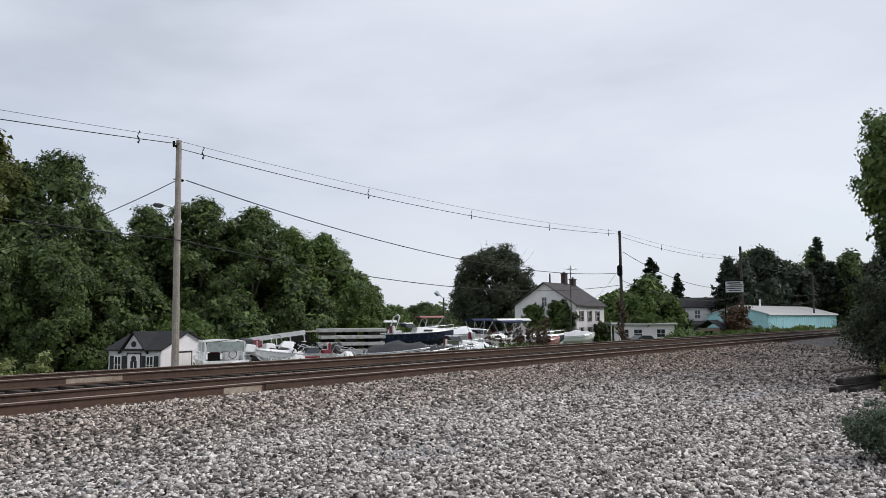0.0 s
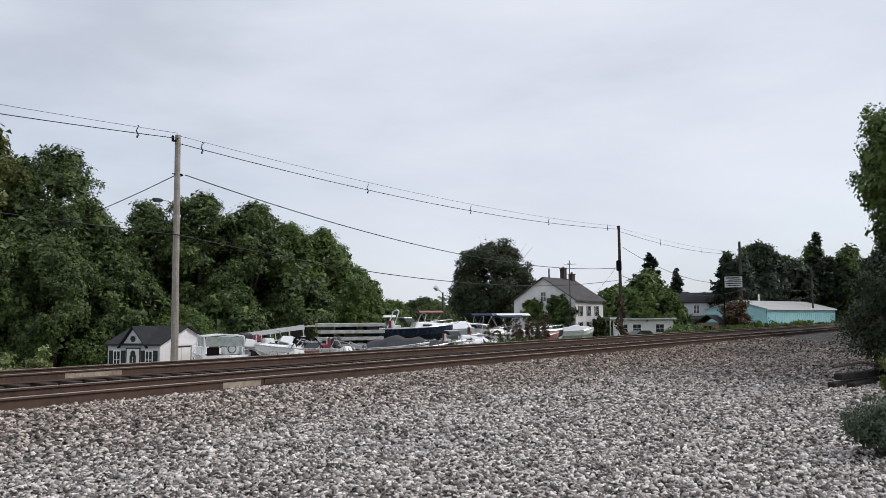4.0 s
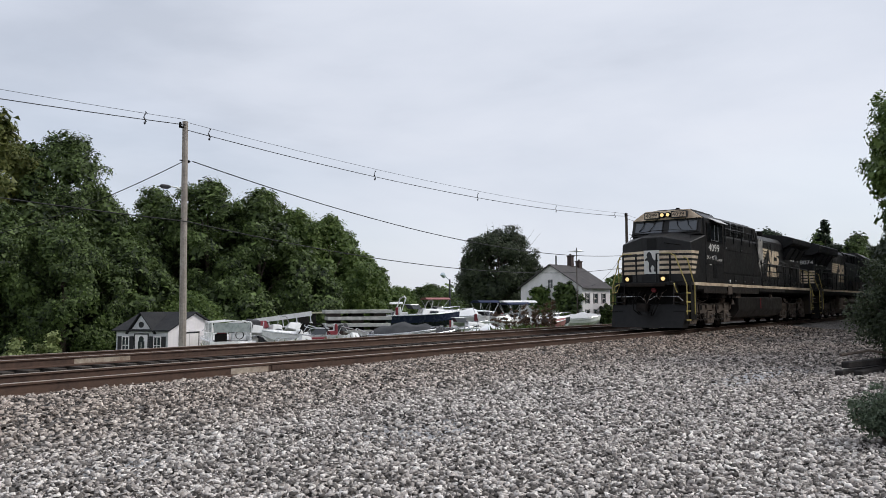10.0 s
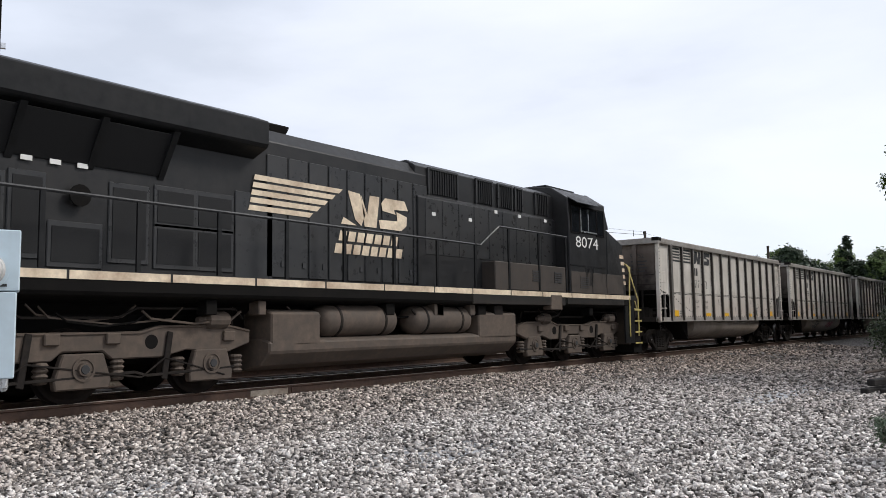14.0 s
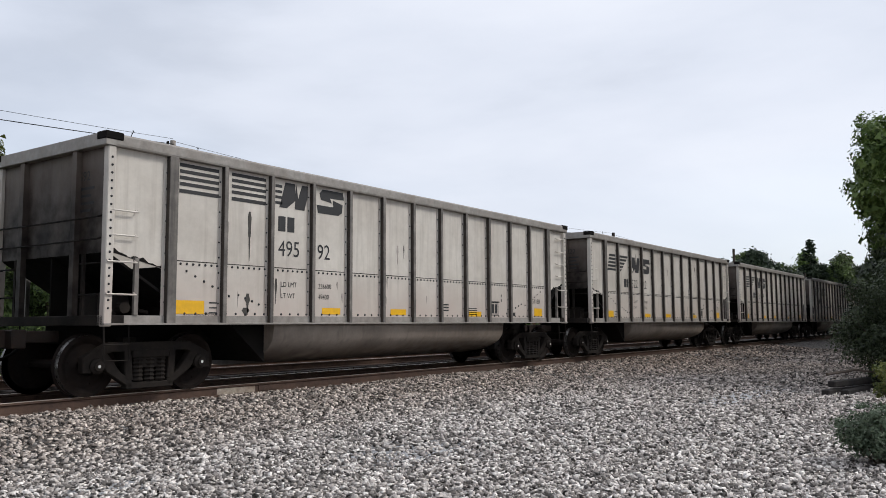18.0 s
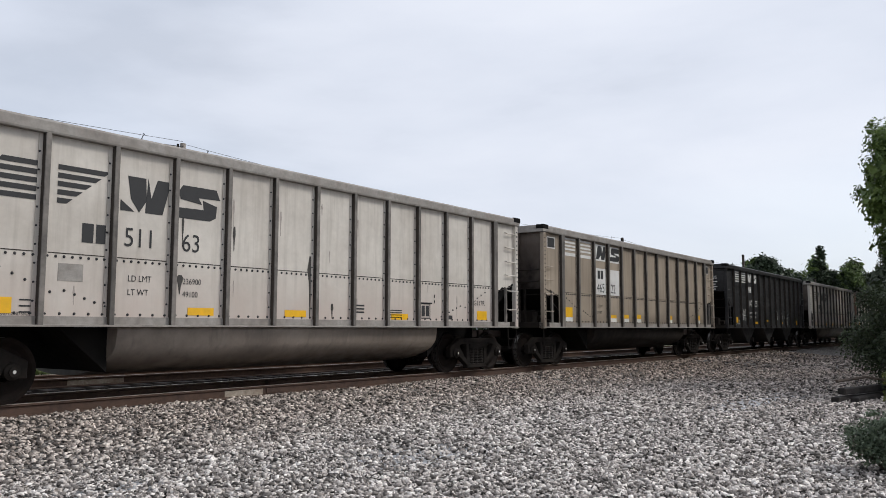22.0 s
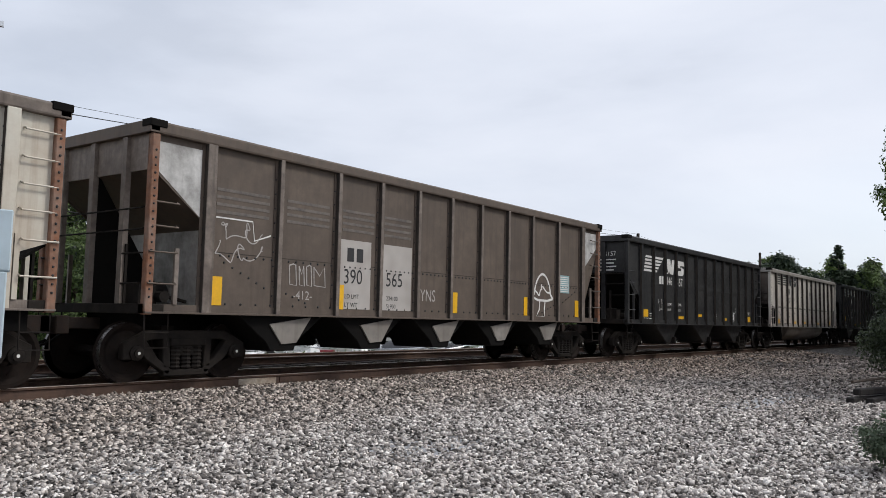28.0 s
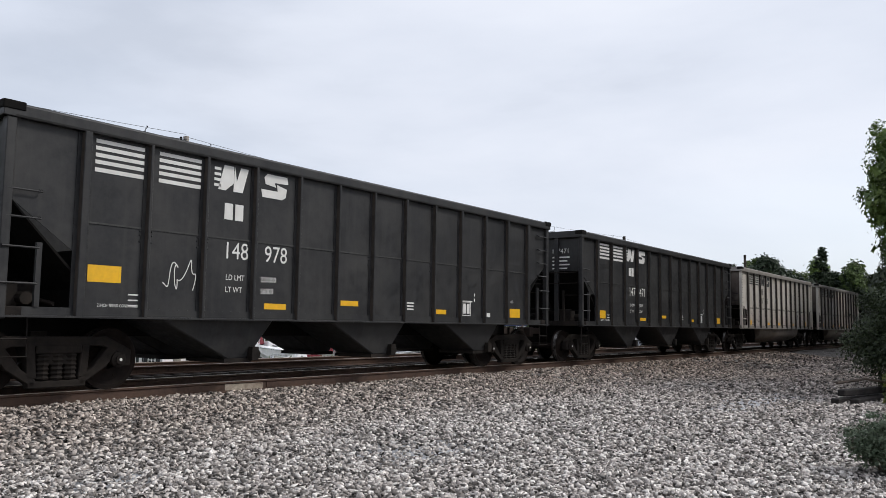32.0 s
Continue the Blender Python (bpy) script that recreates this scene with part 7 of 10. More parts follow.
            for da, db, z0, z1 in ((6.25, 7.55, 1.92, 2.24), (7.6, 8.95, 1.92, 2.24), (9.0, 10.1, 1.92, 2.24), (5.0, 7.15, 3.30, 3.80), (7.25, 9.2, 3.30, 3.80)):
                d = part("cabinet_door", Shape().box(X(da), X(db), min(sy * 1.54, sy * 1.556), max(sy * 1.54, sy * 1.556), z0, z1), M_LOCO, lo, bevel=0.008)
                part("latch", Shape().box(X(da + 0.1), X(da + 0.2), min(sy * 1.55, sy * 1.575), max(sy * 1.55, sy * 1.575), z0 + 0.05, z0 + 0.11), M_ALU, d, "bare metal latch")
            part("brace_rail", Shape().tube([(X(9.1), sy * 1.58, 4.45), (X(10.0), sy * 1.58, 3.30), (X(10.05), sy * 1.58, 2.95)], 0.022, 6), M_FADED, lo, "scuffed sloping handrail")
            part("cabinet_grille", Shape().box(X(9.45), X(10.0), min(y, y + sy * 0.03), max(y, y + sy * 0.03), 4.0, 4.46), M_GRILLE, lo)
            for xs in (9.25, 9.95):
                part("door_seam", Shape().box(X(xs), X(xs + 0.015), min(sy * 1.538, sy * 1.548), max(sy * 1.538, sy * 1.548), 2.3, 4.2), M_INK, lo)
            part("drip_rail", Shape().tube([(X(4.8), sy * 1.06, 4.80), (X(5.0), sy * 1.1, 4.70), (X(10.1), sy * 1.1, 4.70)], 0.022, 6), M_ALU, lo, "worn bare metal roof edge")
            part("grab_iron", Shape().tube([(X(2.5), sy * 1.3, 3.78), (X(2.3), sy * 1.3, 3.92), (X(1.6), sy * 1.25, 3.72), (X(1.6), sy * 1.25, 3.58)], 0.014, 5), M_DARK, lo)
            for k in (5.6, 6.9, 8.3):
                part("data_plate", Shape().box(X(k), X(k + 0.14), min(sy * 1.541, sy * 1.547), max(sy * 1.541, sy * 1.547), 1.92, 2.04), M_WHITE, lo)
        else:
            for k in range(9):
                xs = 5.0 + k * 0.62
                part("cabinet_door", Shape().box(X(xs), X(xs + 0.59), min(sy * 1.12, sy * 1.132), max(sy * 1.12, sy * 1.132), 2.6, 3.84), M_EDOOR, lo, bevel=0.008)
            for xs, zz in ((5.3, 3.9), (6.6, 3.9), (7.7, 3.9), (8.8, 3.6), (10.2, 3.6)):
                part("data_plate", Shape().box(X(xs), X(xs + 0.13), min(sy * 1.132, sy * 1.137), max(sy * 1.132, sy * 1.137), zz - 0.13, zz - 0.05), M_WHITE, lo)
            for k, (a, b) in enumerate(((1.5, 2.6), (2.64, 3.5), (3.54, 4.76))):
                lp = part("lower_cab_panel", Shape().box(X(a), X(b), min(sy * 1.545, sy * 1.553), max(sy * 1.545, sy * 1.553), 1.88, 2.46), M_LDUST, lo, "dust-brown lower cab panel", bevel=0.003)
                if k == 2:
                    for j in range(6):
                        part("louver", Shape().box(X(a + 0.2), X(b - 0.5), min(sy * 1.55, sy * 1.562), max(sy * 1.55, sy * 1.562), 2.02 + j * 0.055, 2.045 + j * 0.055), M_INK, lp)
            part("battery_box", Shape().box(X(4.85), X(8.4), min(sy * 1.1, sy * 1.5), max(sy * 1.1, sy * 1.5), 1.87, 2.55), M_LDUST, lo, "dusty equipment box", bevel=0.02)
            for k in (5.2, 6.3):
                for j in range(5):
                    part("louver", Shape().box(X(k), X(k + 0.4), min(sy * 1.5, sy * 1.515), max(sy * 1.5, sy * 1.515), 2.12 + j * 0.06, 2.15 + j * 0.06), M_INK, lo)
    # engine hood with doors
    h0, h1 = 10.4, 15.0
    hood("engine_hood", mirror([(1.05, 1.87), (1.05, 4.20), (0.85, 4.45)] if first else [(1.05, 1.87), (1.05, 4.36), (0.85, 4.62)]), X(h0), X(h1 + 5.76), M_LOCO, lo, "black engine hood")
    for sy in (-1, 1):
        y = sy * 1.05
        n = 7 if first else 9
        w = (h1 - h0) / n
        for k in range(n):
            a, b = X(h0 + k * w + 0.02), X(h0 + (k + 1) * w - 0.02)
            d = part("engine_door", Shape().box(a, b, min(y, y + sy * 0.025), max(y, y + sy * 0.025), 1.93, 4.12), M_EDOOR, lo, bevel=0.012)
            part("latch", Shape().box(a + 0.06, a + 0.14, min(y, y + sy * 0.045), max(y, y + sy * 0.045), 2.12, 2.22), M_INK, d)
    if first:
        part("exhaust_pipe", Shape().lathe([(4.38, 0.36), (4.55, 0.38), (4.60, 0.46), (4.80, 0.48), (4.82, 0.40), (4.70, 0.36)], 20, "z", (X(14.75), -0.1, 0)), M_DARK, lo, "round black exhaust pipe")
    else:
        part("exhaust_pipe", Shape().add([(X(14.2), -0.5, 4.40), (X(15.1), -0.5, 4.40), (X(15.1), 0.5, 4.40), (X(14.2), 0.5, 4.40), (X(14.0), -0.6, 4.86), (X(15.2), -0.6, 4.86), (X(15.2), 0.6, 4.86), (X(14.0), 0.6, 4.86)], [(0, 3, 2, 1), (4, 5, 6, 7), (0, 1, 5, 4), (1, 2, 6, 5), (2, 3, 7, 6), (3, 0, 4, 7)]), M_DARK, lo, "black exhaust hood", bevel=0.03)
    for k in range(4):
        part("roof_box", Shape().box(X(11.8 + k * 0.6), X(12.2 + k * 0.6), -0.35, 0.35, 4.42, 4.60 + 0.05 * (k % 2)), M_LOCO2, lo, bevel=0.03)
    for k in range(3):
        part("horn", Shape().lathe([(X(11.0), 0.03), (X(11.35), 0.05), (X(11.5), 0.11)], 10, "x", (0, -0.35 + 0.25 * k, 4.48)), M_DARK, lo)
    # radiator section
    r0, r1 = 15.05, LLEN + 0.05
    wing = mirror([(1.06, 3.96), (1.55, 4.22), (1.60, 4.28), (1.60, 4.54), (1.15, 4.70), (0.4, 4.78)] if first else [(1.06, 3.98), (1.42, 4.12), (1.46, 4.18), (1.46, 4.58), (1.1, 4.72), (0.4, 4.78)])
    hood("radiator_roof", wing, X(r0 + (1.8 if first else 0.2)), X(r1), M_LOCO2, lo, "overhanging black radiator roof", 0.02)
    for sy in (-1, 1):
        part("radiator_screen", Shape().add([(X(r0 + 2.1), sy * 1.08, 3.42), (X(r1 - 0.6), sy * 1.08, 3.42), (X(r1 - 0.6), sy * 1.42, 4.02), (X(r0 + 2.1), sy * 1.42, 4.02), (X(r0 + 2.1), sy * 1.0, 3.42), (X(r1 - 0.6), sy * 1.0, 3.42), (X(r1 - 0.6), sy * 1.34, 4.05), (X(r0 + 2.1), sy * 1.34, 4.05)], [(0, 1, 2, 3), (4, 7, 6, 5), (0, 4, 5, 1), (1, 5, 6, 2), (2, 6, 7, 3), (3, 7, 4, 0)]), M_GRILLE, lo)
        for k in range(4):
            xs = r0 + 2.0 + k * 1.16
            part("screen_brace", Shape().add([(X(xs), sy * 1.06, 3.36), (X(xs + 0.1), sy * 1.06, 3.36), (X(xs + 0.1), sy * 1.5, 4.06), (X(xs), sy * 1.5, 4.06), (X(xs), sy * 1.06, 4.06), (X(xs + 0.1), sy * 1.06, 4.06)], [(0, 1, 2, 3), (0, 3, 4), (1, 5, 2), (0, 4, 5, 1)]), M_LOCO2, lo)
        y = sy * 1.05
        for a, b, z0, z1, gr in ((14.9, 15.6, 1.95, 3.3, 0), (15.75, 16.4, 2.05, 2.6, 1), (15.75, 16.4, 2.7, 3.2, 1), (16.5, 17.15, 2.05, 2.6, 1), (16.5, 17.15, 2.7, 3.2, 1), (17.35, 17.9, 2.1, 3.15, 1), (18.1, 18.8, 2.0, 2.5, 1), (18.95, 19.35, 2.1, 3.15, 1), (19.5, 19.85, 2.2, 3.1, 1), (20.0, 20.35, 2.2, 3.1, 1)):
            d = part("engine_door", Shape().box(X(a - 0.06), X(b + 0.06), min(y, y + sy * 0.025), max(y, y + sy * 0.025), z0 - 0.08, z1 + 0.08), M_EDOOR, lo, bevel=0.012)
            if gr:
                part("door_grille", Shape().box(X(a), X(b), min(y, y + sy * 0.035), max(y, y + sy * 0.035), z0, z1), M_GRILLE, d)
        part("hand_brake", Shape().lathe([(sy * 1.1, 0.05), (sy * 1.16, 0.16), (sy * 1.18, 0.16)], 14, "y", (X(18.45), 0, 2.95)), M_DARK, lo)
        for k in (18.3, 18.7, 19.1, 20.1):
            part("data_plate", Shape().box(X(k), X(k + 0.16), min(y + sy * 0.03, y + sy * 0.036), max(y + sy * 0.03, y + sy * 0.036), 3.36, 3.46), M_WHITE, lo)
    # wedge-shaped hood end with its stripes, lamps and numbers
    ec, es = 20.82, 21.28
    v = [(X(x), y, z) for z in (1.87, 3.975) for x, y in ((ec - 0.1, -1.05), (ec, -1.05), (es, -0.22), (es, 0.22), (ec, 1.05), (ec - 0.1, 1.05))]
    part("hood_end", Shape().add(v, [(5, 4, 3, 2, 1, 0), (6, 7, 8, 9, 10, 11)] + [(k, (k + 1) % 6, 6 + (k + 1) % 6, 6 + k) for k in range(6)]), M_LOCO, lo, "black wedge-shaped hood end", bevel=0.015)
    run = Vector((ec - es, 0.83, 0)).normalized()
    for sy in (-1, 1):
        d = Vector((run.x, run.y * sy, 0))
        nrm = Vector((run.y, -run.x * sy, 0))
        for i in range(5):
            z = 3.02 - i * 0.17
            p0 = Vector((X(es), sy * 0.22, 0)) + nrm * 0.006 + d * (0.02 if i == 0 else 0.16)
            p1 = Vector((X(ec), sy * 1.05, 0)) + nrm * 0.006
            p2 = Vector((X(ec - 0.12 - 0.03 * (i % 2)), sy * 1.058, 0))
            part("end_stripe", Shape().add([(q.x, q.y, zz) for q in (p0, p1, p2) for zz in (z, z - 0.105)], [(0, 2, 3, 1), (2, 4, 5, 3)]), M_GOLD, lo, "pale gold end stripe")
        at = Vector((X(es), sy * 0.22, 3.42)) + nrm * 0.008 + d * (0.10 if sy > 0 else 0.86)
        u = d if sy > 0 else -d
        part("lettering", text_mesh(number, 0.34, M_WHITE, 0.0, 1.2), None, lo, at=Matrix(((u.x, 0, nrm.x, at.x), (u.y, 0, nrm.y, at.y), (0, 1, 0, at.z), (0, 0, 0, 1))))
    part("emblem_plate", Shape().box(X(es + 0.002), X(es + 0.008), -0.215, 0.215, 2.2, 2.94), M_GOLD, lo, "pale plate with a dark horse shape")
    part("horse_shape", Shape().prism_x([(y * 0.7, z - 0.1) for y, z in hs], X(es + 0.008), X(es + 0.014)), M_INK, lo)
    part("lamp_housing", Shape().box(X(es), X(es + 0.05), -0.22, 0.22, 3.42, 3.96), M_DARK, lo, bevel=0.02)
    for sy in (-1, 1):
        part("rear_headlight", Shape().lathe([(X(es + 0.04), 0.09), (X(es + 0.12), 0.095), (X(es + 0.125), 0.07)], 14, "x", (0, sy * 0.105, 3.84)), M_LENS, lo, "unlit lamp in a dark housing")
    rng = random.Random(LOCO_SEED[number])
    for sy in (-1, 1):
        for k in range(12):
            xa = rng.uniform(1.6, 18.5)
            xb = xa + rng.uniform(0.8, 2.4)
            z0 = rng.uniform(1.28, 1.46)
            dip = rng.uniform(0.08, 0.3)
            yy = sy * rng.uniform(1.12, 1.36)
            part("cable", Shape().tube([(X(xa), yy, z0), (X(xa + 0.2), yy, z0 - dip * 0.7), (X((xa + xb) / 2), yy, z0 - dip), (X(xb - 0.15), yy, z0 - dip * 0.6), (X(xb), yy, z0)], rng.uniform(0.014, 0.026), 5), rng.choice((M_TRUCK, M_LTRUCK, M_DARK)), lo)
        for k in range(9):
            xa = rng.uniform(1.6, 19.0)
            part("underframe_box", Shape().box(X(xa), X(xa + rng.uniform(0.15, 0.4)), min(sy * 1.15, sy * 1.42), max(sy * 1.15, sy * 1.42), 1.26, 1.5), rng.choice((M_LTRUCK, M_DARK, M_TRUCK)), lo, bevel=0.015)
    # walkway rails
    w0 = 10.85 if first else 4.9
    for sy in (-1, 1):
        pts = [(X(w0), sy * 1.5, 2.95)] if first else [(X(w0), sy * 1.5, 3.38), (X(8.2), sy * 1.5, 3.38), (X(9.0), sy * 1.5, 2.88)]
        part("walkway_rail", Shape().tube(pts + [(X(20.4), sy * 1.5, 2.92), (X(20.8), sy * 1.5, 2.86)], 0.026, 6), M_FADED, lo, "scuffed black walkway handrail")
        x = w0 + 0.05
        while x < 20.9:
            top = 3.38 if (not first and x < 8.2) else 2.9
            part("stanchion", Shape().box(X(x) - 0.035, X(x) + 0.035, sy * 1.5 - 0.02, sy * 1.5 + 0.02, 1.7, top), M_LOCO2, lo)
            x += 1.42
    # emblems: plain gold blocks, a dark horse-head notch and two lines of blocks
    for sy in (-1, 1):
        yy = sy * 1.08
        q = 1 if sy < 0 else -1
        a0_, a1_ = (11.2, 16.0) if first else (11.04, 15.33)
        k_ = (a1_ - a0_) / 4.4

        def P(pts):
            return [(X(a0_ + x * k_) if q > 0 else X(a1_ - x * k_), 3.04 + (z - 2.86) * k_) for x, z in pts]
        em = []
        for i in range(5):
            z = 3.55 - i * 0.14
            em.append(P([(0.08 - 0.03 * i, z), (2.3 - 0.2 * i, z), (2.2 - 0.2 * i, z - 0.095), (0.05 - 0.03 * i, z - 0.095)]))
        em.append(P([(2.45, 3.55), (2.80, 3.52), (2.96, 3.1), (2.84, 2.86), (2.66, 2.98)]))
        em.append(P([(2.84, 3.5), (3.02, 3.12), (3.10, 3.52), (3.40, 3.52), (3.30, 2.86), (2.94, 2.86)]))
        em.append(P([(2.32, 3.0), (2.70, 2.86), (2.26, 2.86)]))
        em.append(P([(3.58, 3.52), (4.22, 3.52), (4.34, 3.32), (3.86, 3.30), (3.92, 3.2), (3.5, 3.24), (3.46, 3.4)]))
        em.append(P([(3.95, 3.26), (4.3, 3.18), (4.28, 2.98), (4.10, 2.86), (3.42, 2.86), (3.38, 3.04), (3.98, 3.06)]))
        ya, yb = min(yy, yy + sy * 0.006), max(yy, yy + sy * 0.006)
        for p in em:
            part("emblem", Shape().prism(p, ya, yb), M_GOLD, lo, "peeling pale gold emblem piece")
        for z, x0, n in ((2.72, 2.18, 7), (2.46, 2.06, 8)):
            for i in range(n):
                a = x0 + i * 0.262
                part("name_block", Shape().prism(P([(a + 0.05, z), (a + 0.25, z), (a + 0.20, z - 0.20), (a, z - 0.20)]), ya, yb), M_GOLD, lo, "slanted pale gold block")
        if first:
            ya2, yb2 = min(yy, yy + sy * 0.010), max(yy, yy + sy * 0.010)
            patch = [(0.66, 3.95), (0.80, 3.84), (0.92, 3.98), (1.08, 3.80), (1.20, 3.97), (1.42, 3.88), (1.36, 3.62), (1.44, 3.35), (1.38, 3.16), (1.50, 2.98), (1.42, 2.76), (1.26, 2.66), (1.18, 2.72), (1.14, 2.42), (1.04, 2.20), (0.96, 2.44), (0.92, 2.70), (0.78, 2.66), (0.60, 2.86), (0.66, 3.1), (0.58, 3.3), (0.70, 3.6)]
            part("bleached_patch", Shape().prism(P(patch), ya2, yb2), M_BLEACH, lo, "pale bleached streak down the hood")
            part("dark_patch", Shape().prism(P([(0.82, 3.06), (0.94, 3.0), (1.02, 2.9), (1.10, 3.0), (1.26, 3.04), (1.22, 2.84), (1.08, 2.74), (0.94, 2.76)]), min(yy, yy + sy * 0.014), max(yy, yy + sy * 0.014)), M_LOCO2, lo, "dark patch in the bleached streak")
    for xc in (4.0, 18.35):
        loco_truck(lo, X(xc))
    part("bell", Shape().lathe([(0.98, 0.14), (1.02, 0.11), (1.18, 0.07), (1.22, 0.03)], 12, "z", (X(6.75), -1.25, 0)), M_LTRUCK, lo)
    return lo


M_LDUST = surf("dust_browned_black_paint", (0.05, 0.039, 0.031), 0.7, 0, 5, 0.25, (0.025, 0.022, 0.02), 0.6, 1.2, streak=0.4)
M_TANK = surf("dusty_black_tank", (0.017, 0.0155, 0.0145), 0.42, 0, 4, 0.25, (0.042, 0.036, 0.03), 0.45, 0.9, streak=0.35, low=((0.06, 0.05, 0.041), 0.35, 0.4), spec=0.25)
M_FADED = surf("greyish_faded_paint", (0.024, 0.0245, 0.026), 0.5, 0, 6, 0.2)
M_BLEACH = surf("bleached_streak", (0.42, 0.40, 0.37), 0.6, 0, 7, 0.25, (0.03, 0.03, 0.03), 0.9, 2.2, streak=0.6)
M_WSHIELD = glass_mat("sky_lit_windshield", (0.045, 0.055, 0.07), 0.05)
lead = locomotive("4099", True, "dusty black diesel locomotive with pale gold nose stripes")
trail = locomotive("8074", False, "dusty black diesel locomotive running long hood first")
trail.matrix_basis = pose(0, TRACK_Y, 0, 0, 0, 180)
TRAIN += [(lead, -97.9 + LLEN / 2), (trail, -52.5 - LLEN / 2)]

# ---- plants ----
def leaves(centers, normals, size, rng, stretch=1.5):
    """Folded leaf blades at the centers."""
    n = len(centers)
    nn = normals + rng.normal(scale=0.55, size=(n, 3))
    nn /= np.linalg.norm(nn, axis=1)[:, None] + 1e-9
    a = np.cross(nn, rng.normal(size=(n, 3)))
    a /= np.linalg.norm(a, axis=1)[:, None] + 1e-9
    b = np.cross(nn, a)
    s = (size * rng.uniform(0.6, 1.4, n))[:, None]
    v = np.stack([centers - a * s * stretch * 0.5, centers + b * s * 0.42 + nn * s * 0.16, centers + a * s * stretch * 0.5, centers - b * s * 0.42 + nn * s * 0.16], 1)
    f = np.arange(4 * n).reshape(n, 4)
    return v.reshape(-1, 3), f


def small_leaves(centers, normals, size, rng):
    """Single pointed leaves, one three-cornered blade each."""
    n = len(centers)
    nn = normals + rng.normal(scale=0.6, size=(n, 3))
    nn /= np.linalg.norm(nn, axis=1)[:, None] + 1e-9
    a = np.cross(nn, rng.normal(size=(n, 3)))
    a /= np.linalg.norm(a, axis=1)[:, None] + 1e-9
    b = np.cross(nn, a)
    s = (size * rng.uniform(0.6, 1.4, n))[:, None]
    v = np.stack([centers - a * s * 0.5 - b * s * 0.34, centers + a * s * 0.62, centers - a * s * 0.35 + b * s * 0.42], 1)
    return v.reshape(-1, 3), np.arange(3 * n).reshape(n, 3)


def crown(clumps, per, size, rng, fill=0.45, blades=False):
    """Leaves over many loose sprays (x, y, z, radius), each with a ragged edge."""
    cs, ns = [], []
    for x, y, z, r in clumps:
        k = max(6, int(per * r * r))
        d = rng.normal(size=(k, 3))
        d /= np.linalg.norm(d, axis=1)[:, None]
        rad = r * (fill + (1 - fill) * rng.uniform(0, 1, k) ** 0.6) * np.where(rng.uniform(0, 1, k) < 0.12, 1.35, 1.0)
        tilt = rng.normal(scale=0.3, size=2)
        off = d * rad[:, None] * np.array((1.15, 1.15, 0.62))
        off[:, 2] += off[:, 0] * tilt[0] + off[:, 1] * tilt[1]
        cs.append(np.array((x, y, z)) + off)
        ns.append(d * 0.8 + np.array((0, 0, 0.7)))
    return (small_leaves if blades else leaves)(np.concatenate(cs), np.concatenate(ns), size, rng)


def lobes(cl, count, size, rng, tuft=9, flat=0.85, loose=0.05):
    """Foliage on overlapping rounded lobes (x, y, z, radius): leaves sit in tufts on each lobe's uneven outer shell."""
    cl = np.array(cl)
    mid = np.average(cl[:, :3], axis=0, weights=cl[:, 3])
    share = cl[:, 3] ** 2 / (cl[:, 3] ** 2).sum()
    cs, ns = [], []
    for (x, y, z, r), w in zip(cl, share):
        k = max(3, int(count * w / tuft))
        d = rng.normal(size=(3 * k, 3))
        d /= np.linalg.norm(d, axis=1)[:, None]
        out = np.array((x, y, z)) - mid
        out[2] += 0.6 * r
        out /= np.linalg.norm(out) + 1e-6
        d = d[np.argsort(-(d @ out) + rng.normal(scale=0.55, size=3 * k))[:k]]
        p = rng.uniform(0, 6.28, 6)
        lump = 1 + 0.12 * np.sin(5 * d[:, 0] + p[0]) * np.sin(5 * d[:, 1] + p[1]) + 0.10 * np.sin(9 * d[:, 2] + p[2]) * np.sin(8 * d[:, 0] + p[3]) + 0.08 * np.sin(15 * d[:, 1] + p[4]) * np.sin(14 * d[:, 2] + p[5])
        rad = r * lump * (1.0 - 0.34 * rng.uniform(0, 1, k) ** 2) * np.where(rng.uniform(0, 1, k) < loose, 1.16, 1.0)
        c = np.array((x, y, z)) + d * rad[:, None] * np.array((1.0, 1.0, flat))
        off = rng.normal(size=(k, tuft, 3)) * (0.55 * size + 0.05 * r)
        cs.append((c[:, None] + off).reshape(-1, 3))
        ns.append(np.repeat(1.7 * d + np.array((0, 0, 0.5)), tuft, axis=0))
    return small_leaves(np.concatenate(cs), np.concatenate(ns), size, rng)


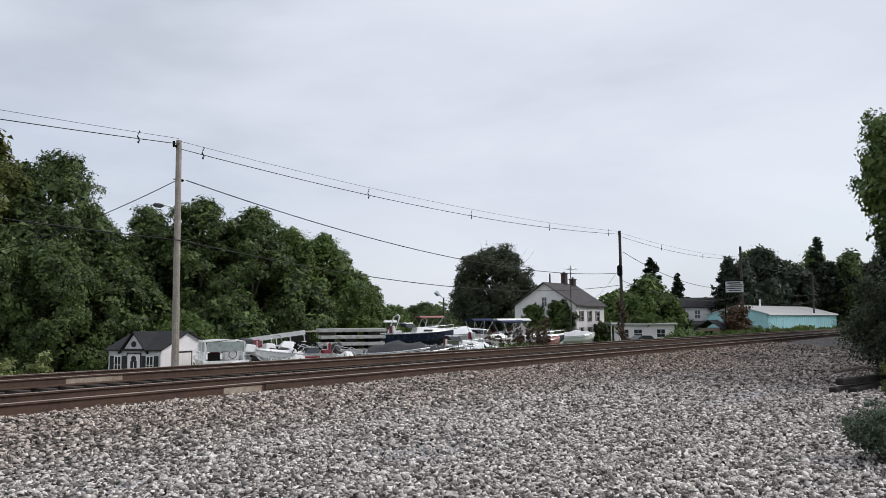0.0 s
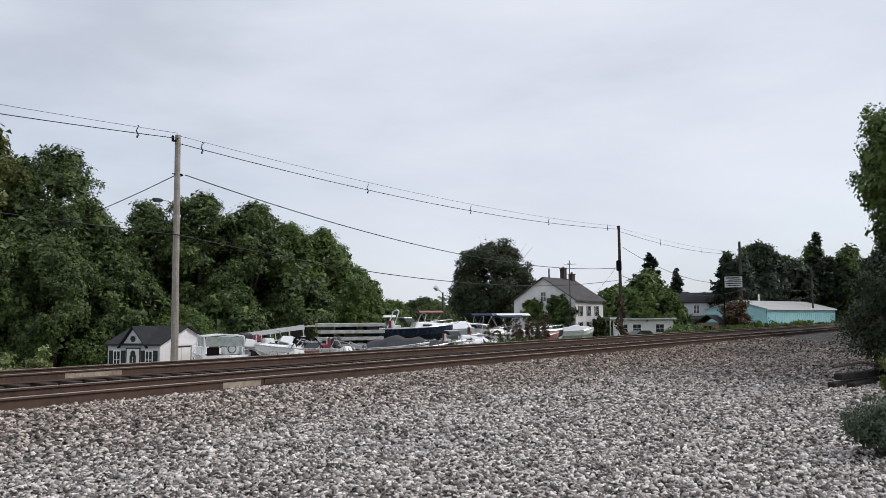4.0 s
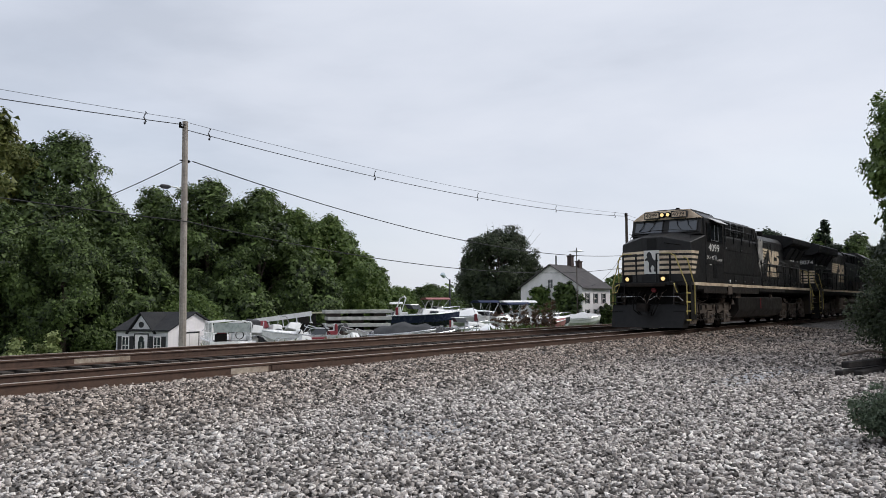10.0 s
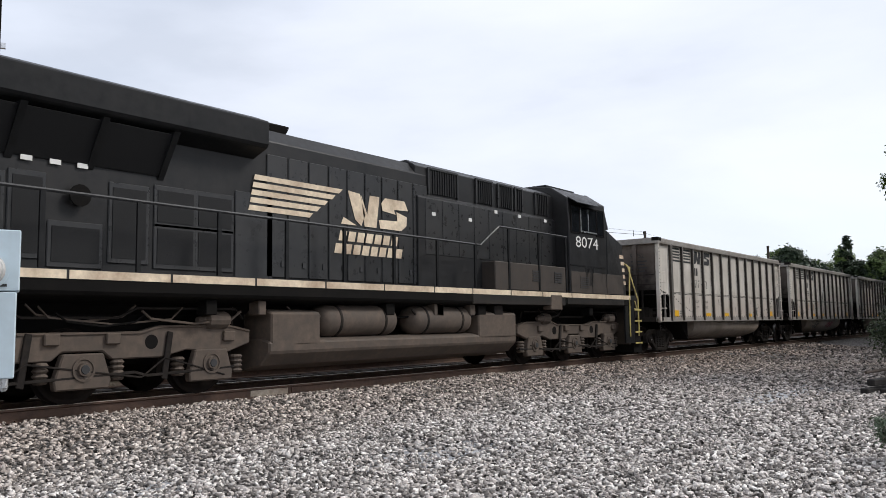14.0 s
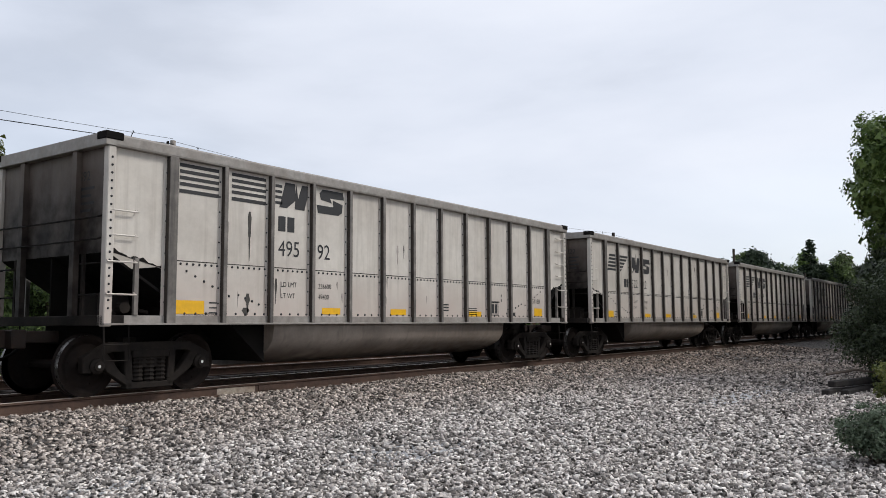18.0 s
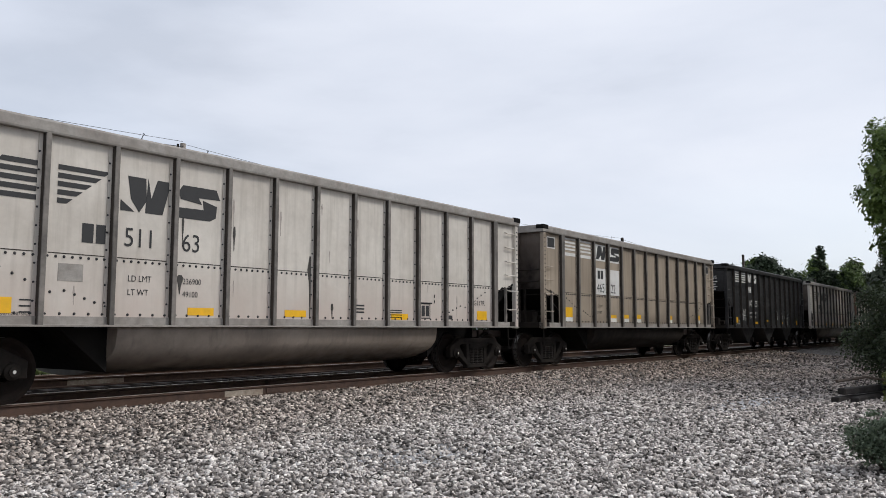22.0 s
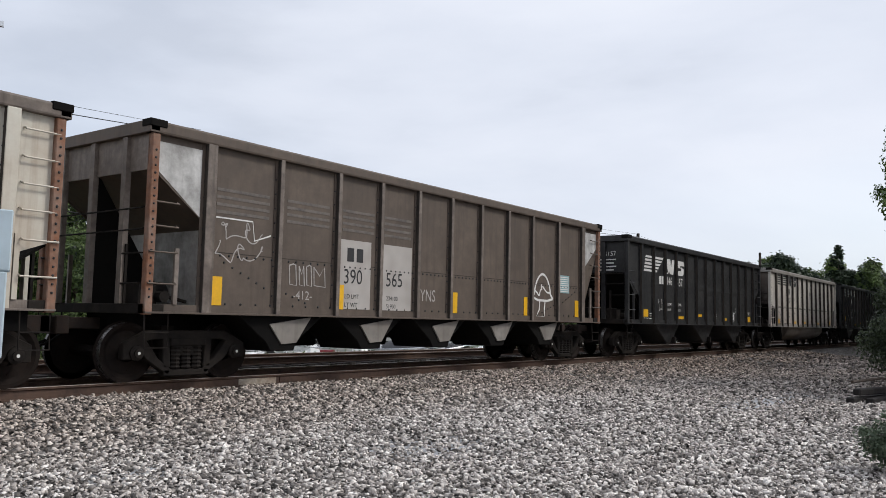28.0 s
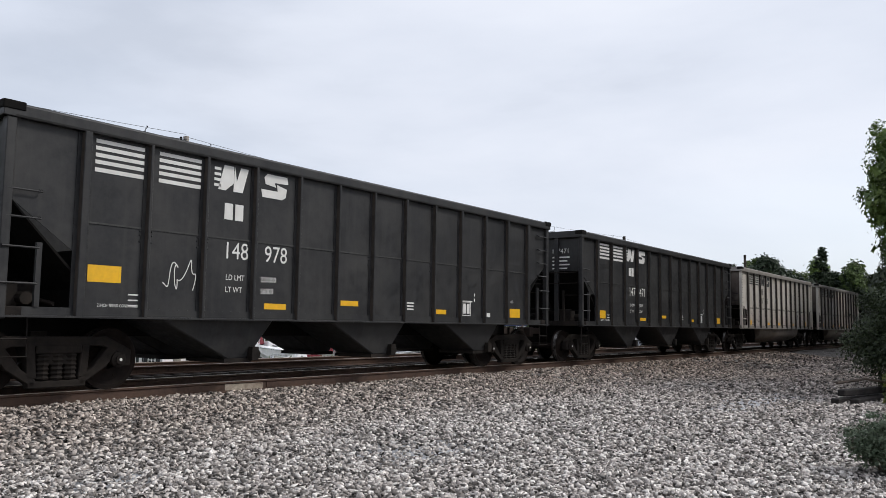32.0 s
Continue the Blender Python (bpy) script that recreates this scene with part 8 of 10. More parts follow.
def tree(x, y, z, height, spread, label, mat, seed, leaf=0.22, base=0.06, count=26000, boughs=34, group="", name="tree", lean=0.0, top=0.8, bare=0, puff_size=1.0):
    """A broad-leaved tree: trunk, limbs, and a crown of many leafy lobes with gaps between them."""
    rng = np.random.default_rng(seed)
    t = thing(name, pose(x, y, z), label, "tree", group)
    part("trunk", Shape().tube([(0, 0, -0.2), (0.1 * lean, 0.05, height * 0.2), (lean * 0.5, -0.05, height * 0.45), (lean, 0.05, height * 0.8)], spread * 0.03 + 0.06, 8, 0.04), M_BARK, t)
    cl = []
    for i in range(boughs):
        u = (i + rng.uniform(0, 1)) / boughs
        hz = base + (0.93 - base) * u
        prof = math.sin(math.pi * min(1.0, u * top + 0.2)) ** 0.6
        a = i * 2.4 + rng.uniform(-0.6, 0.6)
        cr = puff_size * spread * rng.uniform(0.11, 0.19) * (0.75 + 0.4 * prof)
        r = max(0.0, spread * 0.5 * prof * rng.uniform(0.75, 1.05) - cr * 0.7)
        cl.append((r * math.cos(a) + lean * hz, r * math.sin(a), min(height - cr * 0.8, max(cr * 0.6, hz * height)), cr))
    small = []
    for i in range(boughs * 3):
        b = cl[int(rng.integers(len(cl)))]
        d = rng.normal(size=3)
        d /= np.linalg.norm(d)
        d[2] = abs(d[2]) * 0.8
        out = Vector((b[0], b[1], 0)).normalized() if abs(b[0]) + abs(b[1]) > 0.01 else Vector((1, 0, 0))
        d += np.array((out.x, out.y, 0.2)) * 0.7
        d /= np.linalg.norm(d)
        small.append((b[0] + d[0] * b[3] * 0.95, b[1] + d[1] * b[3] * 0.95, b[2] + d[2] * b[3] * 0.8, b[3] * rng.uniform(0.28, 0.5)))
    for i in range(9):
        c = cl[i * boughs // 9]
        z0 = min(height * 0.6, max(height * 0.1, c[2] * 0.55))
        part("limb", Shape().tube([(lean * z0 / height, 0, z0), (c[0] * 0.5, c[1] * 0.5, (z0 + c[2]) * 0.52), (c[0], c[1], c[2])], 0.06 + 0.006 * spread, 5, 0.015), M_BARK, t)
    v, f = lobes(cl, int(count * 0.55), leaf, rng)
    v2, f2 = lobes(small, int(count * 0.45), leaf, rng, loose=0.12)
    v3, f3 = lobes([(a, b, c, r * 0.72) for a, b, c, r in cl], int(count * 0.26), leaf * 2.3, rng)
    n1, n2 = len(v), len(v) + len(v2)
    part("crown", raw_mesh("crown", np.concatenate([v, v2, v3]), np.concatenate([f, f2 + n1, f3 + n2]), mat), None, t)
    for i in range(bare):
        a = rng.uniform(0, 6.28)
        zz = height * rng.uniform(0.75, 1.02)
        r = spread * 0.5 * rng.uniform(0.4, 1.05)
        part("bare_twig", Shape().tube([(0, 0, height * 0.6), (r * 0.7 * math.cos(a), r * 0.7 * math.sin(a), zz * 0.9), (r * math.cos(a), r * math.sin(a), zz * 1.08)], 0.05, 4, 0.012), M_BARK, t)
    return t


def conifer(x, y, z, height, spread, label, seed, tiers=24, group="", loose=0.0):
    """A conifer: a straight stem with many drooping, ragged boughs that grow shorter to the tip."""
    rng = np.random.default_rng(seed)
    t = thing("conifer", pose(x, y, z), label, "tree", group)
    part("trunk", Shape().tube([(0, 0, -0.2), (0, 0, height * 0.5), (0, 0, height * 0.98)], 0.05 + spread * 0.025, 7, 0.03), M_BARK, t)
    cs, ns = [], []
    spread *= 1.35
    for k in range(tiers * 5):
        u = rng.uniform(0, 1) ** 0.8
        if rng.uniform() < loose * 0.6:
            continue
        zz = height * (0.08 + 0.92 * u)
        r1 = (spread * 0.5 * (1 - u) ** 0.75 + 0.25) * rng.uniform(0.45, 1.2)
        a = rng.uniform(0, 6.283)
        m = int(10 + 26 * r1)
        s = rng.uniform(0, 1, m)
        w = (0.16 * r1 + 0.06) * (1.1 - s)
        px = s * r1 * np.cos(a) + rng.normal(size=m) * w
        py = s * r1 * np.sin(a) + rng.normal(size=m) * w
        pz = zz - 0.30 * s * r1 + 0.22 * s * s * r1 + rng.normal(size=m) * (0.08 + 0.04 * r1)
        cs.append(np.stack([px, py, pz], 1))
        ns.append(np.tile((0, 0, 1.0), (m, 1)))
    v, f = leaves(np.concatenate(cs), np.concatenate(ns), 0.26 + 0.01 * spread, rng, 2.2)
    part("foliage", raw_mesh("foliage", v, f, M_NEEDLE), None, t)
    return t


def shrub(name, x, y, z, clumps, label, mat, seed, leaf, per, category="bush", stems=7, stretch=1.8):
    """A bush of leafy clumps given as offsets and radii, on thin stems."""
    rng = np.random.default_rng(seed)
    t = thing(name, pose(x, y, z), label, category)
    for i in range(min(stems, len(clumps))):
        c = clumps[i]
        part("stem", Shape().tube([(c[0] * 0.1, c[1] * 0.1, -0.05), (c[0] * 0.6, c[1] * 0.6, c[2] * 0.6), (c[0], c[1], c[2])], 0.018 + leaf * 0.1, 5, 0.006), M_BARK, t)
    v, f = crown(clumps, per * 2, leaf * 0.8, rng, 0.2, True)
    part("foliage", raw_mesh("foliage", v, f, mat), None, t)
    return t


def puff(n, rx, ry, rz, zc, cr, seed):
    rng = random.Random(seed)
    out = []
    for _ in range(n):
        while True:
            a, b, c = rng.uniform(-1, 1), rng.uniform(-1, 1), rng.uniform(-1, 1)
            if a * a + b * b + c * c < 1:
                break
        out.append((a * rx, b * ry, zc + c * rz, cr * rng.uniform(0.7, 1.3)))
    return out


def polar(yaw, r):
    """A place by its bearing from the track's normal and its distance."""
    return r * math.sin(radians(yaw)), r * math.cos(radians(yaw))


WOOD = "trees behind the boat yard"
DK, MD, YL = "tall dark green broad-leaved tree behind the yard", "mid green broad-leaved tree behind the yard", "yellowish green broad-leaved tree behind the yard"
FINE = dict(leaf=0.14, count=36000)
for yaw, r, h, sp, mat, lab, sd, kw in (
    (25.0, 64, 17.2, 9.0, M_LEAF_C, YL, 1, {}), (28.8, 64, 15.6, 10.5, M_LEAF_A, DK, 2, {}), (22.0, 66, 15, 9, M_LEAF_A, DK, 3, {}),
    (26.8, 67, 15.6, 8.5, M_LEAF_A, DK, 71, {}), (30.8, 68, 12.4, 7.5, M_LEAF_A, DK, 72, {}), (25.0, 57, 9.6, 7.5, M_LEAF_A, DK, 4, FINE), (29.0, 56, 8.6, 7.5, M_LEAF_A, DK, 5, FINE), (31.5, 62, 10.5, 7.0, M_LEAF_A, DK, 6, {}), (21.5, 58, 10.0, 7.0, M_LEAF_A, DK, 7, FINE),
    (34.5, 67, 12.4, 8.0, M_LEAF_A, DK, 8, {}), (37.8, 66, 13.4, 8.5, M_LEAF_A, DK, 9, {}), (41.2, 66, 12.4, 8.5, M_LEAF_A, DK, 10, {}), (36.5, 58, 4.0, 5.0, M_LEAF_B, MD, 11, FINE),
    (40.0, 61, 5.6, 6.0, M_LEAF_A, DK, 12, {}), (43.5, 70, 11.6, 8.0, M_LEAF_B, MD, 13, {}), (46.0, 71, 11.2, 8.0, M_LEAF_B, MD, 14, {}), (48.2, 72, 7.6, 5.5, M_LEAF_B, MD, 15, {}),
    (44.5, 65, 6.5, 6.5, M_LEAF_A, DK, 16, {}), (33.0, 58, 7.2, 6.0, M_LEAF_A, DK, 17, {}), (49.6, 78, 5.6, 4.2, M_LEAF_B, MD, 18, {}),
    (36.2, 72, 11.6, 8.5, M_LEAF_A, DK, 81, {}), (39.6, 72, 11.8, 8.5, M_LEAF_A, DK, 82, {}), (42.4, 74, 11.4, 8.0, M_LEAF_A, DK, 83, {}), (45.0, 75, 10.6, 8.0, M_LEAF_B, MD, 84, {}),
    (51.0, 118, 5.6, 7.0, M_LEAF_B, MD, 19, {}), (53.0, 120, 6.0, 7.5, M_LEAF_A, DK, 20, {})):
    tx, ty = polar(yaw, r)
    tree(tx, ty, YARD, h, sp, lab, mat, sd, **{**dict(leaf=0.165, count=32000, group=WOOD, base=0.03), **kw})
tx, ty = polar(57.9, 143)
tree(tx, ty, YARD, 16.1, 14.3, "dense dark green rounded tree with bare twigs", M_LEAF_F, 31, leaf=0.25, count=56000, boughs=46, base=0.10, top=0.72, bare=14)
for yaw, r, h, sp, mat, lab, sd in ((68.5, 126, 9.6, 8.5, M_LEAF_B, "bright green leafy tree beside a house", 41), (66.5, 140, 8.0, 7.0, M_LEAF_B, "green leafy tree behind a house", 42), (70.0, 128, 5.0, 4.5, M_LEAF_A, "dark green leafy tree beside a house", 48),
                                    (75.3, 168, 17.0, 10.5, M_LEAF_A, "tall dark tree behind the blue building", 43), (77.4, 176, 15.0, 10.0, M_LEAF_A, "dark tree behind the blue building", 44), (79.0, 182, 17.5, 11, M_LEAF_B, "green tree behind the blue building", 45),
                                    (81.0, 176, 16.5, 10, M_LEAF_A, "dark tree behind the blue building", 46), (82.8, 170, 11.0, 10, M_LEAF_A, "dark tree behind the blue building", 47), (72.3, 190, 7.5, 8.0, M_LEAF_B, "small green tree far off", 49)):
    tx, ty = polar(yaw, r)
    tree(tx, ty, YARD, h, sp, lab, mat, sd, leaf=0.34, count=15000, base=0.05, group="trees beyond the houses")
for yaw, r, h, sp, sd in ((74.3, 152, 14.6, 6.5, 64), (76.0, 160, 16.6, 8.0, 67), (77.9, 168, 13.5, 7.0, 68), (80.2, 176, 14.5, 7.0, 69)):
    tx, ty = polar(yaw, r)
    tree(tx, ty, YARD, h, sp, "dark ragged evergreen behind the blue building", M_NEEDLE, sd, leaf=0.3, count=16000, boughs=44, base=0.05, top=0.62, group="evergreens beyond the houses", puff_size=0.75)
for yaw, r, h, sp, sd, lo_ in ((68.7, 150, 14.3, 8.5, 61, 0.35), (70.5, 160, 12.0, 4.4, 62, 0.0), (73.4, 150, 12.0, 6.0, 63, 0.3), (79.2, 172, 19.0, 8.0, 65, 0.5), (81.4, 178, 15.8, 7.5, 66, 0.45)):
    tx, ty = polar(yaw, r)
    conifer(tx, ty, YARD, h, sp, "dark ragged evergreen behind the houses", sd, group="evergreens beyond the houses", loose=lo_)


def far_woods():
    rng = np.random.default_rng(71)
    cl = []
    for i in range(420):
        yaw = rng.uniform(15, 88)
        r = rng.uniform(230, 330)
        x, y = polar(yaw, r)
        cl.append((x, y, YARD + rng.uniform(0.5, 7.5 + 2.5 * math.sin(yaw * 0.7)), rng.uniform(2.2, 4.2)))
    v, f = crown(cl, 9, 1.5, rng)
    tagged(new("far_woods", raw_mesh("far_woods", v, f, M_LEAF_A)), "distant dark green woods", "woods", kind="stuff")


far_woods()
# near-side tree line past the lot, mostly out of view, added to shade far cars
for x, y, h, sp, sd in ((30.5, -2.0, 10.0, 7.0, 501), (38.0, 0.6, 11.0, 7.0, 502), (46.0, 2.2, 10.5, 7.0, 503), (54.0, 3.4, 12.0, 7.5, 504), (62.0, 4.4, 16.5, 8.0, 505), (71.0, 5.0, 17.0, 8.0, 506), (81.0, 5.4, 17.5, 8.0, 507), (92.0, 5.4, 18.0, 8.0, 508)):
    tree(x, y, -0.5, h, sp, "dark leafy tree added along the near side to shade the far cars", M_LEAF_F, sd, leaf=0.20, count=22000, boughs=40, base=0.02, group="trees along the near side")


# weeds on the bank, along the far track
def weeds():
    rng = np.random.default_rng(81)
    n = 26000
    x = rng.uniform(4, 190, n)
    y = 19.4 + rng.uniform(0, 1, n) ** 1.4 * 5.0
    hump = 0.12 + 0.3 * np.clip(np.sin(x * 0.13) * np.sin(x * 0.31 + 1), 0, 1) + 0.4 * ((x > 66) & (x < 98))
    gz = np.interp(y, [18.8, 20.5, 25.0], [BED, -0.7, YARD])
    z = gz + rng.uniform(0, 1, n) * hump
    v, f = leaves(np.stack([x, y, z], 1), np.tile((0.7, -0.7, 0.1), (n, 1)), 0.16 + 0.0016 * x, rng, 2.4)
    tagged(new("bank_weeds", raw_mesh("bank_weeds", v, f, M_LEAF_B)), "rough green weeds on the bank beyond the track", "weeds", kind="stuff")


weeds()
for x, y, h, mat, lab, sd in ((12.95, 24.26, 2.2, M_LEAF_G, "pale yellow-green tall weed clump", 91), (12.32, 24.59, 1.9, M_LEAF_G, "pale yellow-green weed clump", 92)):
    shrub("weed_clump", x, y, YARD + 0.25, puff(22, 0.34, 0.34, h * 0.45, h * 0.58, 0.2, sd), lab, mat, sd, 0.11, 1200, "weeds")
for yaw, r, sd in ((57.7, 46.0, 93), (58.7, 45.5, 94), (59.6, 46.0, 95), (60.6, 46.5, 96), (61.4, 47.0, 97)):
    rng = random.Random(sd)
    x, y = polar(yaw, r)
    t = thing("dry_weed", pose(x, y, ground_z(x, y)), "dry rust-brown weed stalks on the bank", "weeds", "dry weeds on the bank")
    tops = []
    for i in range(16):
        a, b, h = rng.uniform(-0.6, 0.6), rng.uniform(-0.3, 0.3), rng.uniform(1.5, 2.7)
        part("stalk", Shape().tube([(a * 0.5, b, -0.05), (a * 0.8, b, h * 0.5), (a, b, h)], 0.016, 4, 0.006), M_BARK, t)
        tops += [(a * k, b, h * k, 0.10) for k in (0.55, 0.7, 0.85, 0.97)]
    v, f = crown(tops, 1500, 0.10, np.random.default_rng(sd), 0.1, True)
    part("seed_head", raw_mesh("seed_head", v, f, M_LEAF_E), None, t)


# ---- poles and wires ----
PY = 30.0


def utility_pole(x, top, mat, label, lamp=False, can=False, r=0.15):
    p = thing("utility_pole", pose(x, PY, YARD), label, "utility pole", "poles along the track")
    h = top - YARD
    part("pole", Shape().tube([(0.05, 0, -0.3), (0.02, 0, h * 0.5), (0, 0, h)], r * 1.12, 12, r * 0.8), mat, p)
    part("cap_bracket", Shape().box(-0.28, 0.05, -0.05, 0.05, h - 0.32, h - 0.24).lathe([(h - 0.3, 0.05), (h - 0.1, 0.06), (h - 0.06, 0.03)], 8, "z", (-0.26, 0, 0)), M_DARK, p)
    for z in (h - 1.75, h - 4.3):
        part("insulator", Shape().lathe([(-0.05, 0.03), (0.0, 0.07), (0.06, 0.05), (0.1, 0.02)], 8, "x", (0.2, 0, z)).box(-0.25, 0.22, -0.02, 0.02, z - 0.02, z + 0.02), M_DARK, p)
    if lamp:
        z = 6.12 - YARD
        part("lamp_arm", Shape().tube([(0, 0, z - 0.05), (-0.3, 0.12, z + 0.08), (-0.55, 0.2, z + 0.1)], 0.03, 6), M_ALU, p)
        part("lamp_head", Shape().lathe([(-0.28, 0.04), (-0.2, 0.08), (0.1, 0.085), (0.22, 0.05)], 10, "x", (-0.78, 0.22, z + 0.08)).box(-0.98, -0.68, 0.16, 0.28, z - 0.02, z + 0.04), M_TARP, p, "dark grey cobra street lamp head")
    if can:
        z = h - 3.6
        part("transformer", Shape().lathe([(z - 0.55, 0.2), (z - 0.5, 0.24), (z + 0.3, 0.24), (z + 0.4, 0.14)], 12, "z", (-0.42, -0.1, 0)), M_DARK, p, "grey pole transformer")
        part("transformer_bushing", Shape().lathe([(z + 0.4, 0.05), (z + 0.7, 0.03)], 8, "z", (-0.42, -0.1, 0)), M_DARK, p)
    return p


utility_pole(21.98, 9.15, M_POLE, "weathered grey-brown wooden utility pole with street lamp", lamp=True)
p2 = utility_pole(69.8, 9.3, M_POLED, "dark wooden utility pole with transformer and vines", can=True)
v, f = crown([(0.25 * math.sin(i), 0.25 * math.cos(i), 0.5 + i * 0.35, 0.4 - 0.01 * i) for i in range(14)], 500, 0.16, np.random.default_rng(99))
part("vine", raw_mesh("vine", v, f, M_LEAF_E), None, p2, "brown dry vine")
utility_pole(108.6, 10.6, M_POLED, "dark wooden utility pole wrapped in dry vine", r=0.2)
utility_pole(-24.0, 9.3, M_POLE, "weathered grey-brown wooden utility pole")
utility_pole(152.0, 9.5, M_POLED, "dark wooden utility pole far along the track")


def wire(a, b, sag, r=0.014, label="thin black overhead wire", n=28):
    pts = []
    for i in range(n + 1):
        k = i / n
        p = Vector(a).lerp(Vector(b), k)
        p.z -= sag * 4 * k * (1 - k)
        pts.append(p)
    return solid("overhead_wire", Shape().tube(pts, r, 5), M_CABLE, label, "wire", "wires along the pole line")


SPANS = [(-24.0, 21.98), (21.98, 69.8), (69.8, 108.6), (108.6, 152.0)]
for i, (a, b) in enumerate(SPANS):
    sg = 0.72 if i < 2 else 0.6
    za, zb = 9.13, 9.24
    wire((a, PY, za), (b, PY, zb), sg - 0.16, 0.009, "thin grey overhead wire")
    wire((a, PY - 0.1, 8.76), (b, PY - 0.1, 8.98), sg, 0.018)
    if i:
        wire((a + 0.3, PY - 0.15, 7.36 if i != 1 else 7.4), (b - 0.3, PY - 0.15, 5.4), 1.35, 0.024, "thick black overhead cable")
    wire((a, PY - 0.15, 9.0 if i == 0 else 4.72), (b, PY - 0.15, 4.72 if i == 0 else 4.35), 0.9 if i == 0 else 1.25, 0.022, "black overhead telephone cable")
wire((21.9, PY, 7.36), (19.5, 47.0, 4.4), 0.5, 0.02, "black service cable running to the trees")
wire((69.8, PY, 6.0), (110.0, 54.0, 3.6), 1.0, 0.014, "black service cable running to a house")
wire((108.6, PY, 6.5), (150.0, 44.0, 5.0), 1.2, 0.03, "black service cable past the blue building")
wire((108.6, PY, 4.5), (150.0, 40.0, 4.2), 1.6, 0.03, "black service cable past the blue building")
for x in (19.9, 23.2, 34.6, 45.1, 56.1, 67.1, 80.0, 93.0):
    k = (x + 24) / 45.98 if x < 21.98 else ((x - 21.98) / 47.82 if x < 69.8 else (x - 69.8) / 38.8)
    z = 8.76 + 0.22 * k - (0.72 if x < 69.8 else 0.6) * 4 * k * (1 - k)
    m = thing("wire_spacer", pose(x, PY - 0.1, z), "small dark spacer clipped to the overhead wire", "wire spacer", "spacers on the wire")
    part("clip", Shape().tube([(0, 0, -0.14), (0.06, 0, -0.08), (0.02, 0, 0.0), (-0.05, 0, 0.1), (0.0, 0, 0.22), (0.07, 0, 0.3), (0.02, 0, 0.34)], 0.028, 6), M_CABLE, m)
    part("weight", Shape().lathe([(-0.2, 0.02), (-0.15, 0.05), (-0.08, 0.02)], 8, "z"), M_CABLE, m)


# ---- buildings ----
def wall_with(parent, name, p0, p1, z0, z1, mat, lap=0.0, thick=0.12):
    """A wall between two plan points; lap siding boards are parts of it."""
    d = Vector((p1[0] - p0[0], p1[1] - p0[1], 0))
    L = d.length
    m = Matrix.Translation((p0[0], p0[1], 0)) @ Matrix.Rotation(math.atan2(d.y, d.x), 4, "Z")
    w = part(name, Shape().box(0, L, 0, thick, z0, z1), mat, parent, at=m)
    if lap:
        k = int((z1 - z0) / lap)
        board = Shape().prism_x([(0, 0), (-0.022, 0.0), (-0.006, lap), (0, lap)], 0, L).mesh("siding_board", mat)
        for i in range(k):
            part("siding_board", board, None, w, at=pose(0, 0, z0 + i * lap))
    return w, m, L


def window_on(parent, m, x, z, w, h, shutters=False, frame_mat=None, arch=False):
    win = part("window", Shape().box(x - w / 2 - 0.06, x + w / 2 + 0.06, -0.06, -0.02, z - 0.06, z + h + 0.06), frame_mat or M_TRIMW, parent, "white framed window", at=m)
    part("pane", Shape().box(x - w / 2, x + w / 2, -0.068, -0.062, z, z + h * 0.48), M_GLASS, win)
    part("pane", Shape().box(x - w / 2, x + w / 2, -0.068, -0.062, z + h * 0.52, z + h), M_GLASS, win)
    part("mullion", Shape().box(x - 0.02, x + 0.02, -0.075, -0.068, z, z + h), frame_mat or M_TRIMW, win)
    if shutters:
        for q in (-1, 1):
            part("shutter", Shape().box(x + q * (w / 2 + 0.2) - 0.13, x + q * (w / 2 + 0.2) + 0.13, -0.06, -0.025, z - 0.05, z + h + 0.05), M_BLACKP, parent, "black shutter", at=m)


def gable_roof(parent, x0, x1, y0, y1, ze, zr, mat, along="x", over=0.3, thick=0.12, name="roof"):
    """Two roof slabs over a rectangle, ridge along x or y."""
    if along == "x":
        ym = (y0 + y1) / 2
        k = (zr - ze) / (ym - y0)
        for q, ya in ((-1, y0), (1, y1)):
            e = ya + q * over
            part(name + "_slope", Shape().prism_x([(ym, zr), (e, ze - over * k), (e, ze - over * k + thick), (ym, zr + thick)], x0 - over, x1 + over), mat, parent)
    else:
        xm = (x0 + x1) / 2
        k = (zr - ze) / (xm - x0)
        for q, xa in ((-1, x0), (1, x1)):
            e = xa + q * over
            part(name + "_slope", Shape().prism([(xm, zr), (e, ze - over * k), (e, ze - over * k + thick), (xm, zr + thick)], y0 - over, y1 + over), mat, parent)


